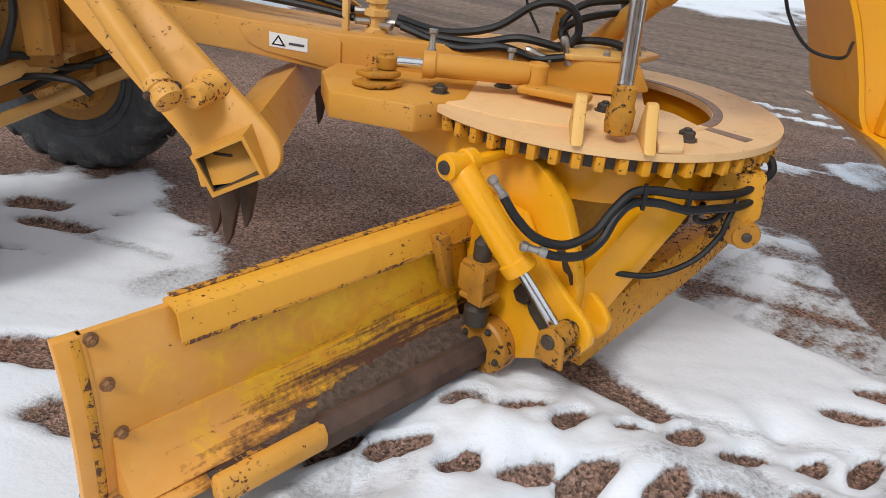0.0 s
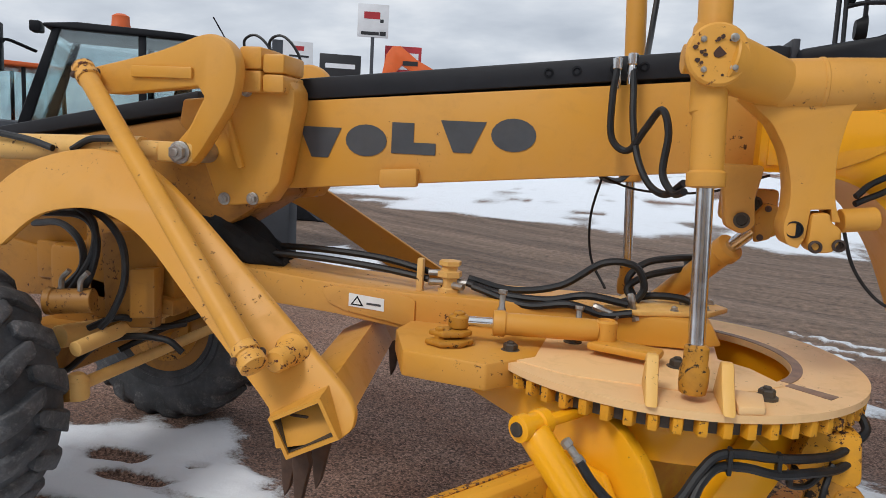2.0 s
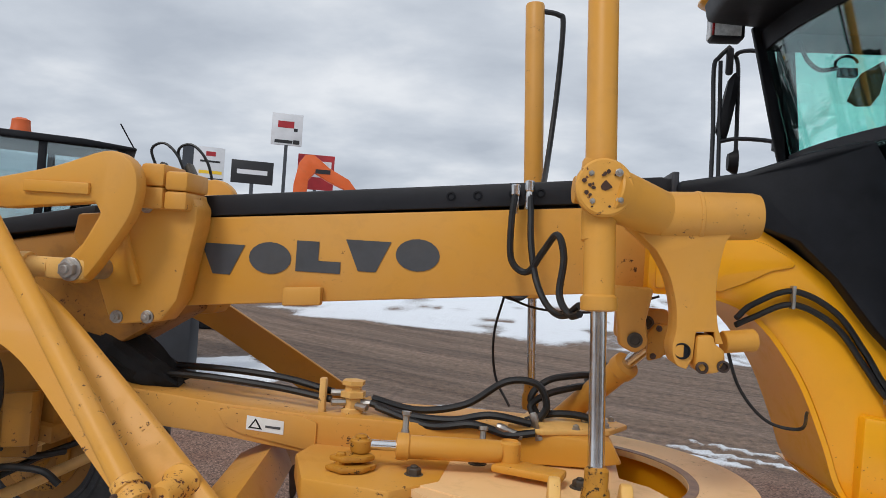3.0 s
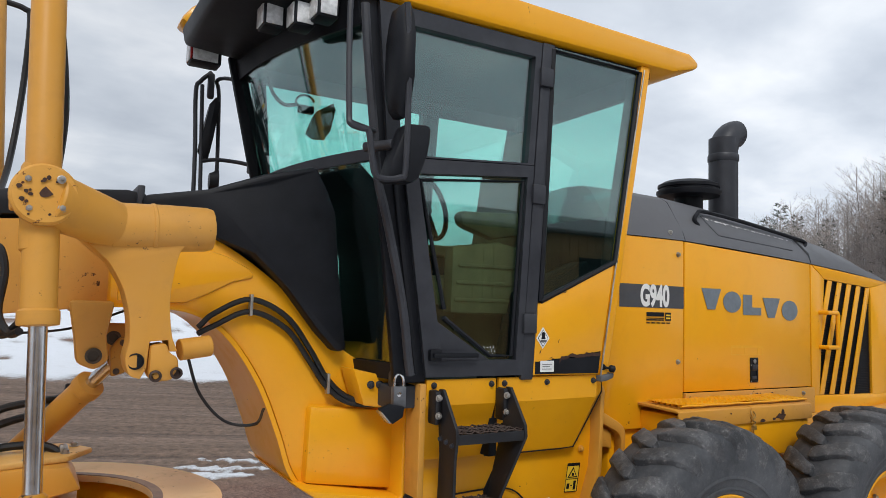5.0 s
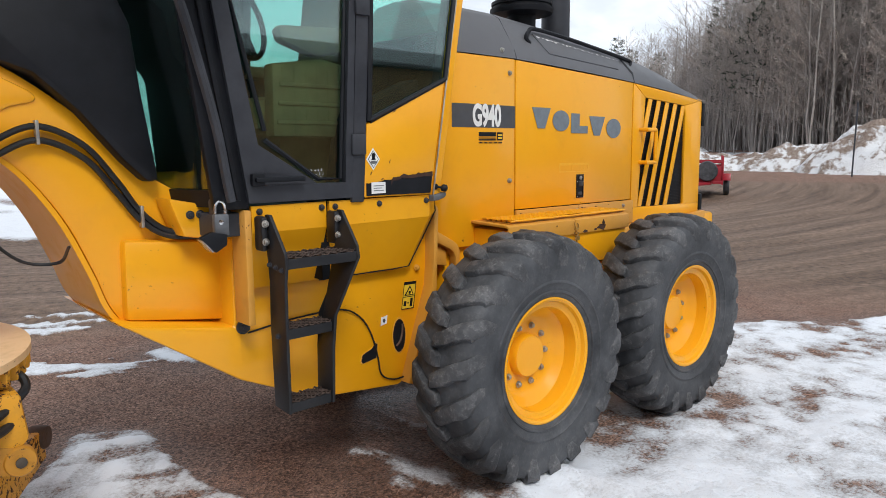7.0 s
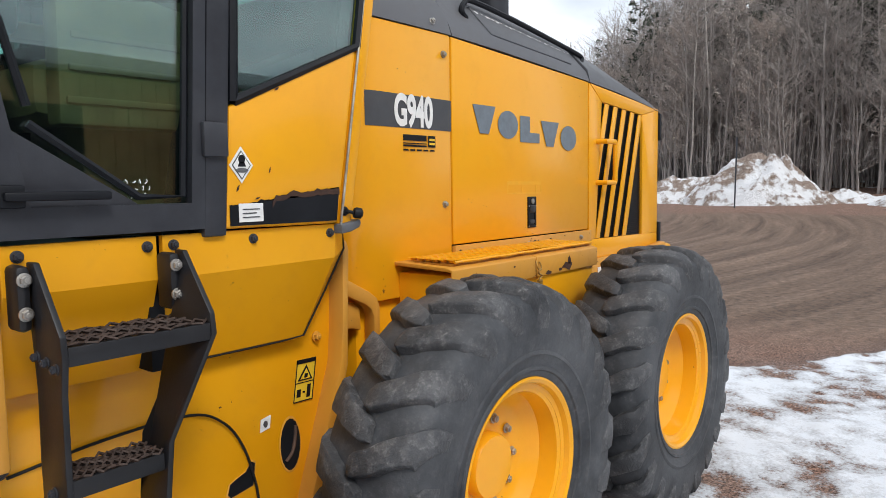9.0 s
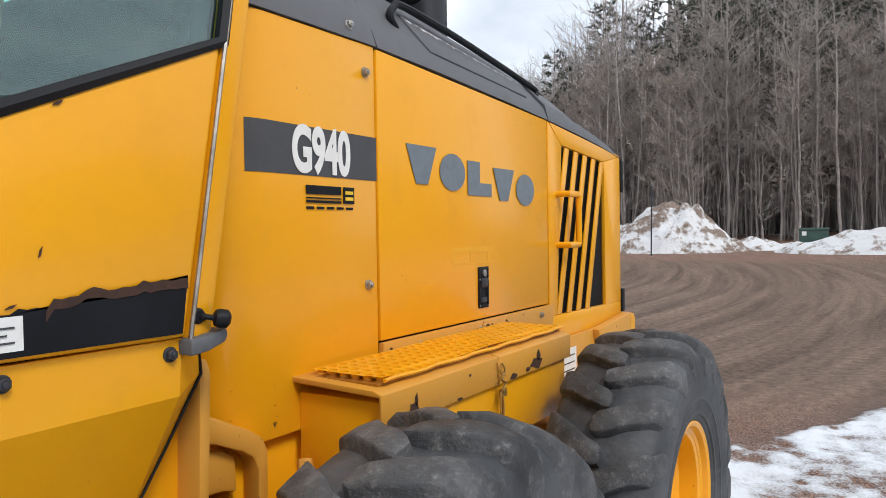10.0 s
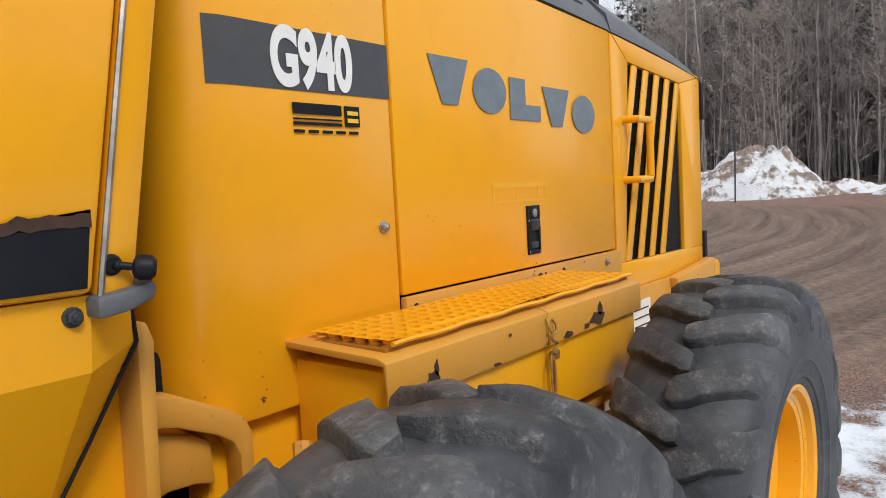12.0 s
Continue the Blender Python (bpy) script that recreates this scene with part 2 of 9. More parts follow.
def blade_paint():
    """Orange paint going over to bright yellow along the blade, rubbed to rust above the ledge."""
    m, n, l, p = node_mat("rubbed_blade_paint")
    co = coords(n)
    rel = n.new("ShaderNodeVectorMath")
    rel.operation = "SUBTRACT"
    rel.inputs[1].default_value = (-4.37, -1.925, 0.0)
    l.new(co, rel.inputs[0])
    along = n.new("ShaderNodeVectorMath")
    along.operation = "DOT_PRODUCT"
    along.inputs[1].default_value = (0.593, 0.805, 0.0)
    l.new(rel.outputs[0], along.inputs[0])
    run = along.outputs["Value"]
    xyz = n.new("ShaderNodeSeparateXYZ")
    l.new(co, xyz.inputs[0])
    lines = n.new("ShaderNodeCombineXYZ")
    l.new(math_node(n, l, "MULTIPLY", run, 1.6), lines.inputs[0])
    l.new(math_node(n, l, "MULTIPLY", xyz.outputs["Z"], 26.0), lines.inputs[1])
    st = noise_tex(n, l, lines.outputs[0], 1.3, 8.0, 0.68, 0.25)
    big = noise_tex(n, l, co, 3.2, 6.0, 0.62)
    fine = noise_tex(n, l, co, 42.0, 6.0, 0.7)
    blotch = noise_tex(n, l, co, 9.0, 7.0, 0.7, 0.5)
    fresh = ramp(n, l, math_node(n, l, "ADD", math_node(n, l, "MULTIPLY", run, 0.55), math_node(n, l, "MULTIPLY", blotch, 0.9)), 0.62, 0.84)
    old = mix(n, l, ramp(n, l, big, 0.35, 0.68), (0.70, 0.305, 0.038, 1), (0.75, 0.365, 0.085, 1))
    col = mix(n, l, fresh, old, mix(n, l, ramp(n, l, blotch, 0.38, 0.66), (0.72, 0.315, 0.012, 1), (0.80, 0.46, 0.014, 1)))
    # rust climbs highest a third of the way along
    rise = n.new("ShaderNodeValToRGB")
    e = rise.color_ramp.elements
    e[0].position, e[0].color, e[1].position, e[1].color = 0.05, (0.12, 0.12, 0.12, 1), 1.0, (0.27, 0.27, 0.27, 1)
    for at, v in ((0.20, 0.22), (0.34, 0.31), (0.55, 0.36), (0.80, 0.31)):
        q = e.new(at)
        q.color = (v, v, v, 1)
    l.new(math_node(n, l, "MULTIPLY", run, 0.5), rise.inputs[0])
    below = math_node(n, l, "SUBTRACT", rise.outputs[0], xyz.outputs["Z"])
    rub = math_node(n, l, "ADD", math_node(n, l, "MULTIPLY", below, 3.2), math_node(n, l, "ADD", math_node(n, l, "MULTIPLY", math_node(n, l, "SUBTRACT", st, 0.5), 1.7), math_node(n, l, "MULTIPLY", math_node(n, l, "SUBTRACT", fine, 0.5), 0.7)))
    rust = ramp(n, l, rub, 0.02, 0.30)
    tint = ramp(n, l, rub, -0.38, 0.05)
    col = mix(n, l, math_node(n, l, "MULTIPLY", tint, 0.45), col, (0.46, 0.185, 0.02, 1))
    chip = ramp(n, l, math_node(n, l, "ADD", fine, math_node(n, l, "MULTIPLY", big, 0.35)), 0.845, 0.865)
    rust = math_node(n, l, "MAXIMUM", rust, chip)
    col = mix(n, l, rust, col, mix(n, l, fine, (0.040, 0.015, 0.008, 1), (0.165, 0.070, 0.035, 1)))
    l.new(col, p.inputs["Base Color"])
    l.new(math_node(n, l, "ADD", math_node(n, l, "MULTIPLY", rust, 0.3), 0.46), p.inputs["Roughness"])
    h = math_node(n, l, "SUBTRACT", math_node(n, l, "MULTIPLY", fine, 0.4), rust)
    l.new(bump(n, l, h, 0.5, 0.002), p.inputs["Normal"])
    return m


BLADE = blade_paint()
RAIL_PAINT = paint("chipped_rail_paint", (0.74, 0.34, 0.05), (0.76, 0.37, 0.02), 0.46, 0.185, 0.35, rust=(0.085, 0.030, 0.016), dirt_col=(0.30, 0.12, 0.02), coat=0.0)
YEL_CHIP = paint("chipped_yellow_paint", (0.70, 0.33, 0.05), (0.68, 0.36, 0.09), 0.48, 0.245, 0.2, rust=(0.10, 0.032, 0.02), coat=0.0)
BLK_COVER = plain("scuffed_black_cover", (0.0125, 0.013, 0.0165), 0.55, 0.3, 5.0, dust=0.2, dust_col=(0.035, 0.035, 0.04), spec=0.3)
CLOTH = plain("black_tarp", (0.012, 0.012, 0.013), 0.8, 0.4, 9.0, dust=0.15, dust_col=(0.05, 0.05, 0.05), bump_s=0.8, bump_d=0.008, spec=0.3)
CLEAR = glass("clear_cab_glass", (0.88, 0.95, 0.96))
BRASS = plain("weathered_brass", (0.42, 0.25, 0.07), 0.4, 0.4, 30.0, metal=0.7, dust=0.3, dust_col=(0.12, 0.08, 0.04))
SCRAPE = plain("dark_bare_rust", (0.048, 0.020, 0.011), 0.75, 0.5, 25.0, bump_s=0.6)
RUB_BROWN = plain("rubbed_brown_steel", (0.21, 0.125, 0.09), 0.6, 0.35, 14.0, dust=0.35, dust_col=(0.55, 0.36, 0.2), bump_s=0.4)
STEP_RUST = plain("rust_worn_step", (0.055, 0.034, 0.026), 0.6, 0.5, 25.0, metal=0.3)
STEP_GREY = plain("weathered_grey_metal", (0.10, 0.105, 0.115), 0.5, 0.25, 18.0, dust=0.2, dust_col=(0.2, 0.18, 0.16))
LENS = plain("lamp_lens", (0.42, 0.44, 0.46), 0.12, 0.3, 40.0, metal=0.5)
GHOST = plain("cleaner_yellow_paint", (0.84, 0.40, 0.008), 0.42, 0.06, 20.0)
LAMP_GLASS = plain("pale_lamp_glass", (0.62, 0.63, 0.63), 0.16, 0.3, 30.0)
LENS_RED = plain("red_lamp_lens", (0.35, 0.02, 0.02), 0.2, 0.2, 30.0)
PEEL = plain("pale_primer", (0.55, 0.55, 0.55), 0.7, 0.2, 40.0)
WORN_RUST = paint("rust_with_paint_left", (0.60, 0.27, 0.02), (0.55, 0.25, 0.03), 0.6, 0.31, 0.4, rust=(0.11, 0.05, 0.03), coat=0.0)
YEL_GREASY = paint("greasy_yellow_paint", (0.50, 0.22, 0.02), (0.44, 0.20, 0.03), 0.45, 0.24, 0.5, rust=(0.03, 0.019, 0.012), dirt_col=(0.06, 0.035, 0.02), coat=0.0)
LEDGE = paint("rusty_ledge_paint", (0.42, 0.19, 0.03), (0.24, 0.12, 0.04), 0.6, 0.42, 0.8, rust=(0.07, 0.038, 0.024), dirt_col=(0.07, 0.05, 0.038), coat=0.0)
RUST_BOLT = plain("rusty_bolt", (0.26, 0.125, 0.05), 0.7, 0.4, 30.0, metal=0.2, bump_s=0.5)
YEL_GRIMY_SHADE = paint("grimy_and_shaded_yellow_paint", (0.39, 0.165, 0.018), (0.33, 0.155, 0.035), 0.5, 0.20, 0.6, coat=0.0, dirt_col=(0.07, 0.045, 0.03))
DIRT = plain("gravelly_dirt", (0.105, 0.07, 0.052), 0.9, 0.6, 45.0, dust=0.35, dust_col=(0.26, 0.19, 0.15), bump_s=0.9, bump_d=0.006)
WHITE = plain("white_decal", (0.78, 0.78, 0.76), 0.5, 0.06, 20.0)
LABEL = plain("yellow_label", (0.80, 0.52, 0.03), 0.5, 0.1, 20.0)
# seat brown, also painting the brown reflection in the door glass
SEAT_REFLECT = plain("tan_seat_and_reflection", (0.24, 0.135, 0.065), 0.8, 0.3, 8.0)
DARK = plain("dark_interior", (0.007, 0.008, 0.0105), 0.7, 0.3, 8.0, spec=0.2)
GLASS = glass("tinted_glass", (0.77, 0.99, 0.95))
GLASS_DARK = glass("dark_tinted_glass", (0.73, 0.93, 0.885))

# ---- mesh helpers ----
X, Y, Z = Vector((1, 0, 0)), Vector((0, 1, 0)), Vector((0, 0, 1))


def put_in(bm, tmp, bev=0.0, seg=2):
    """Adds the pieces of tmp to bm, their sharp edges rounded."""
    if bev:
        tmp.normal_update()
        edges = [e for e in tmp.edges if len(e.link_faces) == 2 and e.calc_face_angle(0) > 0.5]
        if edges:
            bmesh.ops.bevel(tmp, geom=edges, offset=bev, segments=seg, profile=0.5, affect="EDGES", clamp_overlap=True)
    me = bpy.data.meshes.new("tmp")
    tmp.to_mesh(me)
    tmp.free()
    bm.from_mesh(me)
    bpy.data.meshes.remove(me)
    return bm


def box(bm, x0, x1, y0, y1, z0, z1, bev=0.006, m=None):
    t = bmesh.new()
    bmesh.ops.create_cube(t, size=1.0)
    for v in t.verts:
        v.co = Vector(((x0 + x1) / 2 + v.co.x * (x1 - x0), (y0 + y1) / 2 + v.co.y * (y1 - y0), (z0 + z1) / 2 + v.co.z * (z1 - z0)))
        if m:
            v.co = m @ v.co
    return put_in(bm, t, bev, 2)


def prism(bm, pts, a, b, axis="y", bev=0.006, m=None):
    """A plate: the outline pts, extruded from a to b along an axis."""
    t = bmesh.new()

    def at(p, h):
        return {"y": Vector((p[0], h, p[1])), "x": Vector((h, p[0], p[1])), "z": Vector((p[0], p[1], h))}[axis]

    lo, hi = [t.verts.new(at(p, a)) for p in pts], [t.verts.new(at(p, b)) for p in pts]
    t.faces.new(lo)
    t.faces.new(hi[::-1])
    for k in range(len(pts)):
        j = (k + 1) % len(pts)
        t.faces.new((lo[k], hi[k], hi[j], lo[j]))
    bmesh.ops.recalc_face_normals(t, faces=t.faces)
    if m:
        for v in t.verts:
            v.co = m @ v.co
    return put_in(bm, t, bev, 2)


def loft(bm, rings, close=True, caps=True, bev=0.0):
    """A skin over rings of equally many points."""
    t = bmesh.new()
    vs = [[t.verts.new(Vector(p)) for p in r] for r in rings]
    k = len(vs[0])
    for a, b in zip(vs, vs[1:]):
        for i in range(k if close else k - 1):
            j = (i + 1) % k
            t.faces.new((a[i], a[j], b[j], b[i]))
    if caps:
        t.faces.new(vs[0][::-1])
        t.faces.new(vs[-1])
    bmesh.ops.recalc_face_normals(t, faces=t.faces)
    return put_in(bm, t, bev, 2)


def frame_of(d):
    d = Vector(d).normalized()
    u = d.cross(Z if abs(d.z) < 0.9 else X).normalized()
    return d, u, d.cross(u)


def lathe(bm, p, d, profile, seg=32, bev=0.0, caps=True):
    """A turned body: (radius, distance along d) from p."""
    d, u, v = frame_of(d)
    p = Vector(p)
    rings = []
    for r, h in profile:
        r = max(r, 1e-4)
        rings.append([p + d * h + (u * math.cos(2 * math.pi * k / seg) + v * math.sin(2 * math.pi * k / seg)) * r for k in range(seg)])
    return loft(bm, rings, True, caps, bev)


def rod(bm, a, b, r, seg=20, bev=0.003, r2=None):
    a, b = Vector(a), Vector(b)
    return lathe(bm, a, b - a, [(r - bev, 0), (r, bev), (r if r2 is None else r2, (b - a).length - bev), ((r if r2 is None else r2) - bev, (b - a).length)], seg)


def spline(pts, n=8):
    """A smooth line through pts."""
    q = [Vector(p) for p in pts]
    q = [2 * q[0] - q[1]] + q + [2 * q[-1] - q[-2]]
    out = []
    for k in range(1, len(q) - 2):
        for j in range(n):
            t = j / n
            a, b, c, d = q[k - 1], q[k], q[k + 1], q[k + 2]
            out.append(0.5 * (2 * b + (c - a) * t + (2 * a - 5 * b + 4 * c - d) * t * t + (3 * b - a - 3 * c + d) * t ** 3))
    out.append(q[-2])
    return out


def tube(bm, pts, r, seg=10, n=8, smooth=True):
    """A hose, bar or rail of round section along pts."""
    line = spline(pts, n) if smooth else [Vector(p) for p in pts]
    rings, u = [], None
    for k, p in enumerate(line):
        d = (line[min(k + 1, len(line) - 1)] - line[max(k - 1, 0)]).normalized()
        u = frame_of(d)[1] if u is None else (u - d * u.dot(d)).normalized()
        v = d.cross(u)
        rings.append([p + (u * math.cos(2 * math.pi * j / seg) + v * math.sin(2 * math.pi * j / seg)) * r for j in range(seg)])
    return loft(bm, rings)


def holder(parent):
    """The thing or part to hang on: never deeper than a part of a part."""
    while parent and parent.parent and parent.parent.parent:
        parent = parent.parent
    return parent


def part(name, bm, material, parent=None, label="", angle=38):
    me = bpy.data.meshes.new(name)
    bm.to_mesh(me)
    bm.free()
    for mt in material if isinstance(material, (list, tuple)) else [material]:
        me.materials.append(mt)
    me.polygons.foreach_set("use_smooth", [True] * len(me.polygons))
    me.set_sharp_from_angle(angle=radians(angle))
    ob = new(name, me)
    ob.parent = holder(parent)
    if label:
        tagged(ob, label)
    return ob


def bm_new():
    return bmesh.new()


def thing(name, label, category, group="", kind="", at=(0, 0, 0)):
    e = new(name)
    e.empty_display_size = 0.2
    e.location = at
    return tagged(e, label, category, group, kind)


_bolt = {}


def bolt(p, d, r=0.016, parent=None, mat=None):
    """A hexagon bolt head on its washer; alike bolts share one mesh."""
    key = (round(r, 4), (mat or STEEL).name)
    if key not in _bolt:
        b = bm_new()
        lathe(b, (0, 0, -0.002), Z, [(r * 1.35, 0), (r * 1.35, r * 0.35), (r * 1.25, r * 0.4)], 14)
        lathe(b, (0, 0, r * 0.3), Z, [(r, 0), (r, r * 0.75), (r * 0.85, r * 0.9)], 6)
        lathe(b, (0, 0, r * 1.0), Z, [(r * 0.5, 0), (r * 0.5, r * 0.4), (r * 0.4, r * 0.5)], 8)
        ob = part("bolt", b, mat or STEEL, parent)
        _bolt[key] = ob.data
    else:
        ob = new("bolt", _bolt[key])
        ob.parent = holder(parent)
    d, u, v = frame_of(d)
    ob.matrix_local = Matrix.Translation(p) @ Matrix((u, v, d)).transposed().to_4x4()
    return ob


def flat(name, pts, y, material, parent, label="", th=0.0015):
    """A thin decal in a plane of constant y, facing the camera's side."""
    b = bm_new()
    prism(b, pts, y, y - th, bev=0)
    return part(name, b, material, parent, label)


# ---- ground ----
SNOW_A = [(-14, -9), (-14, 0.6), (-6.5, 0.42), (-5.7, 0.66), (-5.18, 0.14), (-4.82, -0.16), (-4.54, -0.36), (-4.4, -0.9), (-3.7, -0.9), (-2.9, -0.15), (-2.3, 0.45), (-1.72, 1.25), (-1.5, 1.1), (-1.43, 0.75), (-1.5, 0.5), (-1.38, 0.15), (-1.2, -0.35), (-1.05, -0.9), (-0.6, -1.25), (-0.3, -9)]
SNOW_B = [(-0.55, -9), (-0.55, -1.3), (-0.62, -0.6), (-0.45, 0.0), (0.1, 0.45), (0.7, 0.45), (1.0, 0.0), (2.2, 0.1), (3.4, 0.25), (4.3, -0.15), (4.9, -0.75), (5.8, -1.25), (8.0, -2.2), (12, -5.0), (14, -9)]
SNOW_C = [(-0.7, 2.72), (-0.45, 2.4), (-0.1, 2.5), (0.0, 3.2), (-0.35, 3.05)]
SNOW_E = [(-8.9, 7.6), (-8.1, 9.0), (-6.8, 7.3), (-6.75, 6.6), (-7.7, 6.6)]
SNOW_D = [(-0.45, 2.85), (-0.2, 2.6), (0.6, 2.7), (0.5, 3.05), (-0.2, 3.1)]


def signed(px, py, poly):
    """Distance to an outline, positive inside."""
    d, inside = np.full(px.shape, 1e9), np.zeros(px.shape, bool)
    for (x0, y0), (x1, y1) in zip(poly, poly[1:] + poly[:1]):
        ex, ey = x1 - x0, y1 - y0
        t = np.clip(((px - x0) * ex + (py - y0) * ey) / (ex * ex + ey * ey), 0, 1)
        d = np.minimum(d, np.hypot(px - x0 - t * ex, py - y0 - t * ey))
        if y0 != y1:
            inside ^= ((y0 > py) != (y1 > py)) & (px < x0 + (py - y0) * ex / ey)
    return np.where(inside, d, -d)


def wavy(px, py, seed, scale):
    """Cheap smooth noise from a few turned waves, about -1 to 1."""
    rng, out = np.random.RandomState(seed), np.zeros(px.shape)
    for k in range(9):
        a, f, ph = rng.uniform(0, 6.28), scale * rng.uniform(0.5, 2.2), rng.uniform(0, 6.28)
        out += np.sin((px * np.cos(a) + py * np.sin(a)) * f + ph + 1.3 * np.sin((px * np.sin(a) - py * np.cos(a)) * f * 0.6 + ph * 2))
    return out / 4.5


LATTICE = np.random.RandomState(77).uniform(-1, 1, (128, 128))


def rough(px, py, scale, seed, octaves=4):
    """Irregular noise, about -1 to 1, from a random lattice."""
    out, amp, total = np.zeros(px.shape), 1.0, 0.0
    for k in range(octaves):
        x, y = px * scale * 2 ** k + seed * 17.3 + k * 31.7, py * scale * 2 ** k + seed * 9.1 + k * 11.9
        c, s = math.cos(seed + k), math.sin(seed + k)
        x, y = c * x - s * y, s * x + c * y
        xi, yi = np.floor(x).astype(int), np.floor(y).astype(int)
        fx, fy = x - xi, y - yi
        fx, fy = fx * fx * (3 - 2 * fx), fy * fy * (3 - 2 * fy)
        a, b = LATTICE[xi % 128, yi % 128], LATTICE[(xi + 1) % 128, yi % 128]
        d, e = LATTICE[xi % 128, (yi + 1) % 128], LATTICE[(xi + 1) % 128, (yi + 1) % 128]
        out += amp * (a + (b - a) * fx + (d - a) * fy + (a - b - d + e) * fx * fy)
        total += amp * 0.6
        amp *= 0.55
    return out / total


def smooth(v, a, b):
    t = np.clip((v - a) / (b - a), 0, 1)
    return t * t * (3 - 2 * t)


def ground_fields(px, py):
    """Height, snow cover and wetness of the yard."""
    front = 1 - smooth(px, -1.2, 0.2)
    px, py = px - 0.09 * front, py - 0.025 * front
    edge = 0.14 * rough(px, py, 2.2, 1, 5)
    near = np.maximum(signed(px, py, SNOW_A), signed(px, py, SNOW_B))
    near = np.maximum(near, np.maximum(np.maximum(signed(px, py, SNOW_C), signed(px, py, SNOW_D)), signed(px, py, SNOW_E)) + 0.08)
    cover = smooth(near + edge, -0.10, 0.16)
    far_line = np.interp(px, [-30, -12, -6.8, -4, -0.8, 2.2, 8], [22, 19, 16.6, 15.2, 13.7, 12.8, 11]) + 0.7 * rough(px, py, 0.5, 7, 4)
    far = smooth(py - far_line, -0.4, 0.9) * smooth(14 - px, 0, 6) * smooth(70 - np.hypot(px, py), 0, 30)
    bank = smooth(np.hypot(px + 1, py) - 58 - 3 * wavy(px, py, 9, 0.25), -2, 3)
    track = rough(px * 0.22 + py * 0.05, py * 1.1 - px * 0.18, 1.0, 23, 5)
    cover = np.maximum(cover, np.maximum(far * (1 - 0.6 * smooth(wavy(px, py, 61, 0.9), 0.3, 1.0)) * (1 - 0.72 * smooth(track, 0.18, 0.6)), bank * smooth(wavy(px, py, 62, 0.55) + 0.4 * wavy(px, py, 63, 2.0), -0.35, 0.35)))
    clump = rough(px, py, 4.5, 3, 4)
    print_hole = np.zeros(px.shape)
    for row, (yy, xs) in enumerate(((-1.145, (-3.395, -3.17, -2.973, -2.726, -2.53, -2.322, -2.057, -1.862, -1.65, -1.43, -1.22)), (-1.47, (-3.81, -3.58, -3.36, -3.13, -2.91, -2.68, -2.46, -2.22, -1.98, -1.75, -1.5)))):
        for k, cx in enumerate(xs):
            cy = yy + 0.03 * math.sin(k * 2.1)
            a = 0.30 + 0.22 * math.sin(k * 3.7 + row)
            u = (px - cx) * math.cos(a) + (py - cy) * math.sin(a)
            v = -(px - cx) * math.sin(a) + (py - cy) * math.cos(a)
            size = 0.116 + 0.02 * math.sin(k * 1.7 + row)
            deep = (0.55, 1.0, 1.0, 0.95, 1.0, 1.0, 0.85, 1.0, 0.9, 0.7, 0.8)[(k + 3 * row) % 11]
            print_hole = np.maximum(print_hole, deep * (1 - smooth((np.abs(u / size) ** 2.4 + np.abs((v - 0.25 * u) / (size * 0.50)) ** 2.4) ** 0.417 + 0.22 * clump, 0.72, 1.10)))
    for cx, cy, rx, ry in ((-5.72, -0.18, 0.22, 0.06), (-6.0, 0.03, 0.2, 0.09), (-5.45, 0.02, 0.06, 0.03), (-5.9, -0.5, 0.3, 0.03), (-1.74, -0.79, 0.15, 0.05), (-1.62, -0.61, 0.10, 0.05), (-5.1, -1.22, 0.3, 0.09), (-4.72, -1.5, 0.2, 0.12), (-2.55, -1.9, 0.1, 0.05), (-1.2, -1.8, 0.1, 0.07)):
        print_hole = np.maximum(print_hole, 0.9 * (1 - smooth(np.hypot((px - cx) / rx, (py - cy) / ry) + 0.3 * wavy(px, py, 11, 18), 0.6, 1.4)))
    worn = smooth(rough(px, py, 0.8, 2, 5), 0.30, 0.8) * smooth(px, -1.0, 0.0)
    icy = smooth(signed(px, py, [(-3.6, -0.75), (-2.95, -0.75), (-1.2, -0.45), (-1.2, 0.0), (-2.3, 0.45), (-2.9, -0.15)]), -0.2, 0.1)
    rim = smooth(px, -0.6, 0.0) * smooth(1.0 - px, 0, 0.8) * smooth(-0.1 - py, -0.3, 0.3) * smooth(py + 1.1, -0.2, 0.2)
    cover = cover * (1 - 0.55 * worn * (1 - icy * 0.6)) * (1 - 0.2 * rim)
    streak = 0.16 * icy * smooth(np.sin((px * 0.35 - py) * 9 + 2 * wavy(px, py, 31, 2)), -0.2, 1)
    cover = np.clip(cover - streak, 0, 1)
    # wheel scrapes and icy ruts across the thin snow
    for (x0, y0), (x1, y1), wide, deep in (((-3.02, -0.70), (-2.62, -0.98), 0.055, 0.95), ((-2.62, -0.98), (-1.9, -1.02), 0.03, 0.35), ((-2.42, 0.26), (-1.25, -0.12), 0.06, 0.25), ((-2.32, 0.08), (-1.15, -0.44), 0.14, 0.24), ((-2.9, -0.35), (-1.6, -0.62), 0.03, 0.2), ((-4.95, -0.62), (-4.5, -0.20), 0.12, 0.35), ((-5.9, -0.2), (-5.0, -0.35), 0.04, 0.35)):
        ex, ey = x1 - x0, y1 - y0
        t = np.clip(((px - x0) * ex + (py - y0) * ey) / (ex * ex + ey * ey), 0, 1)
        d = np.hypot(px - x0 - t * ex, py - y0 - t * ey) + 0.02 * clump
        cover = cover * (1 - deep * (1 - smooth(d, wide * 0.5, wide * 1.4)))
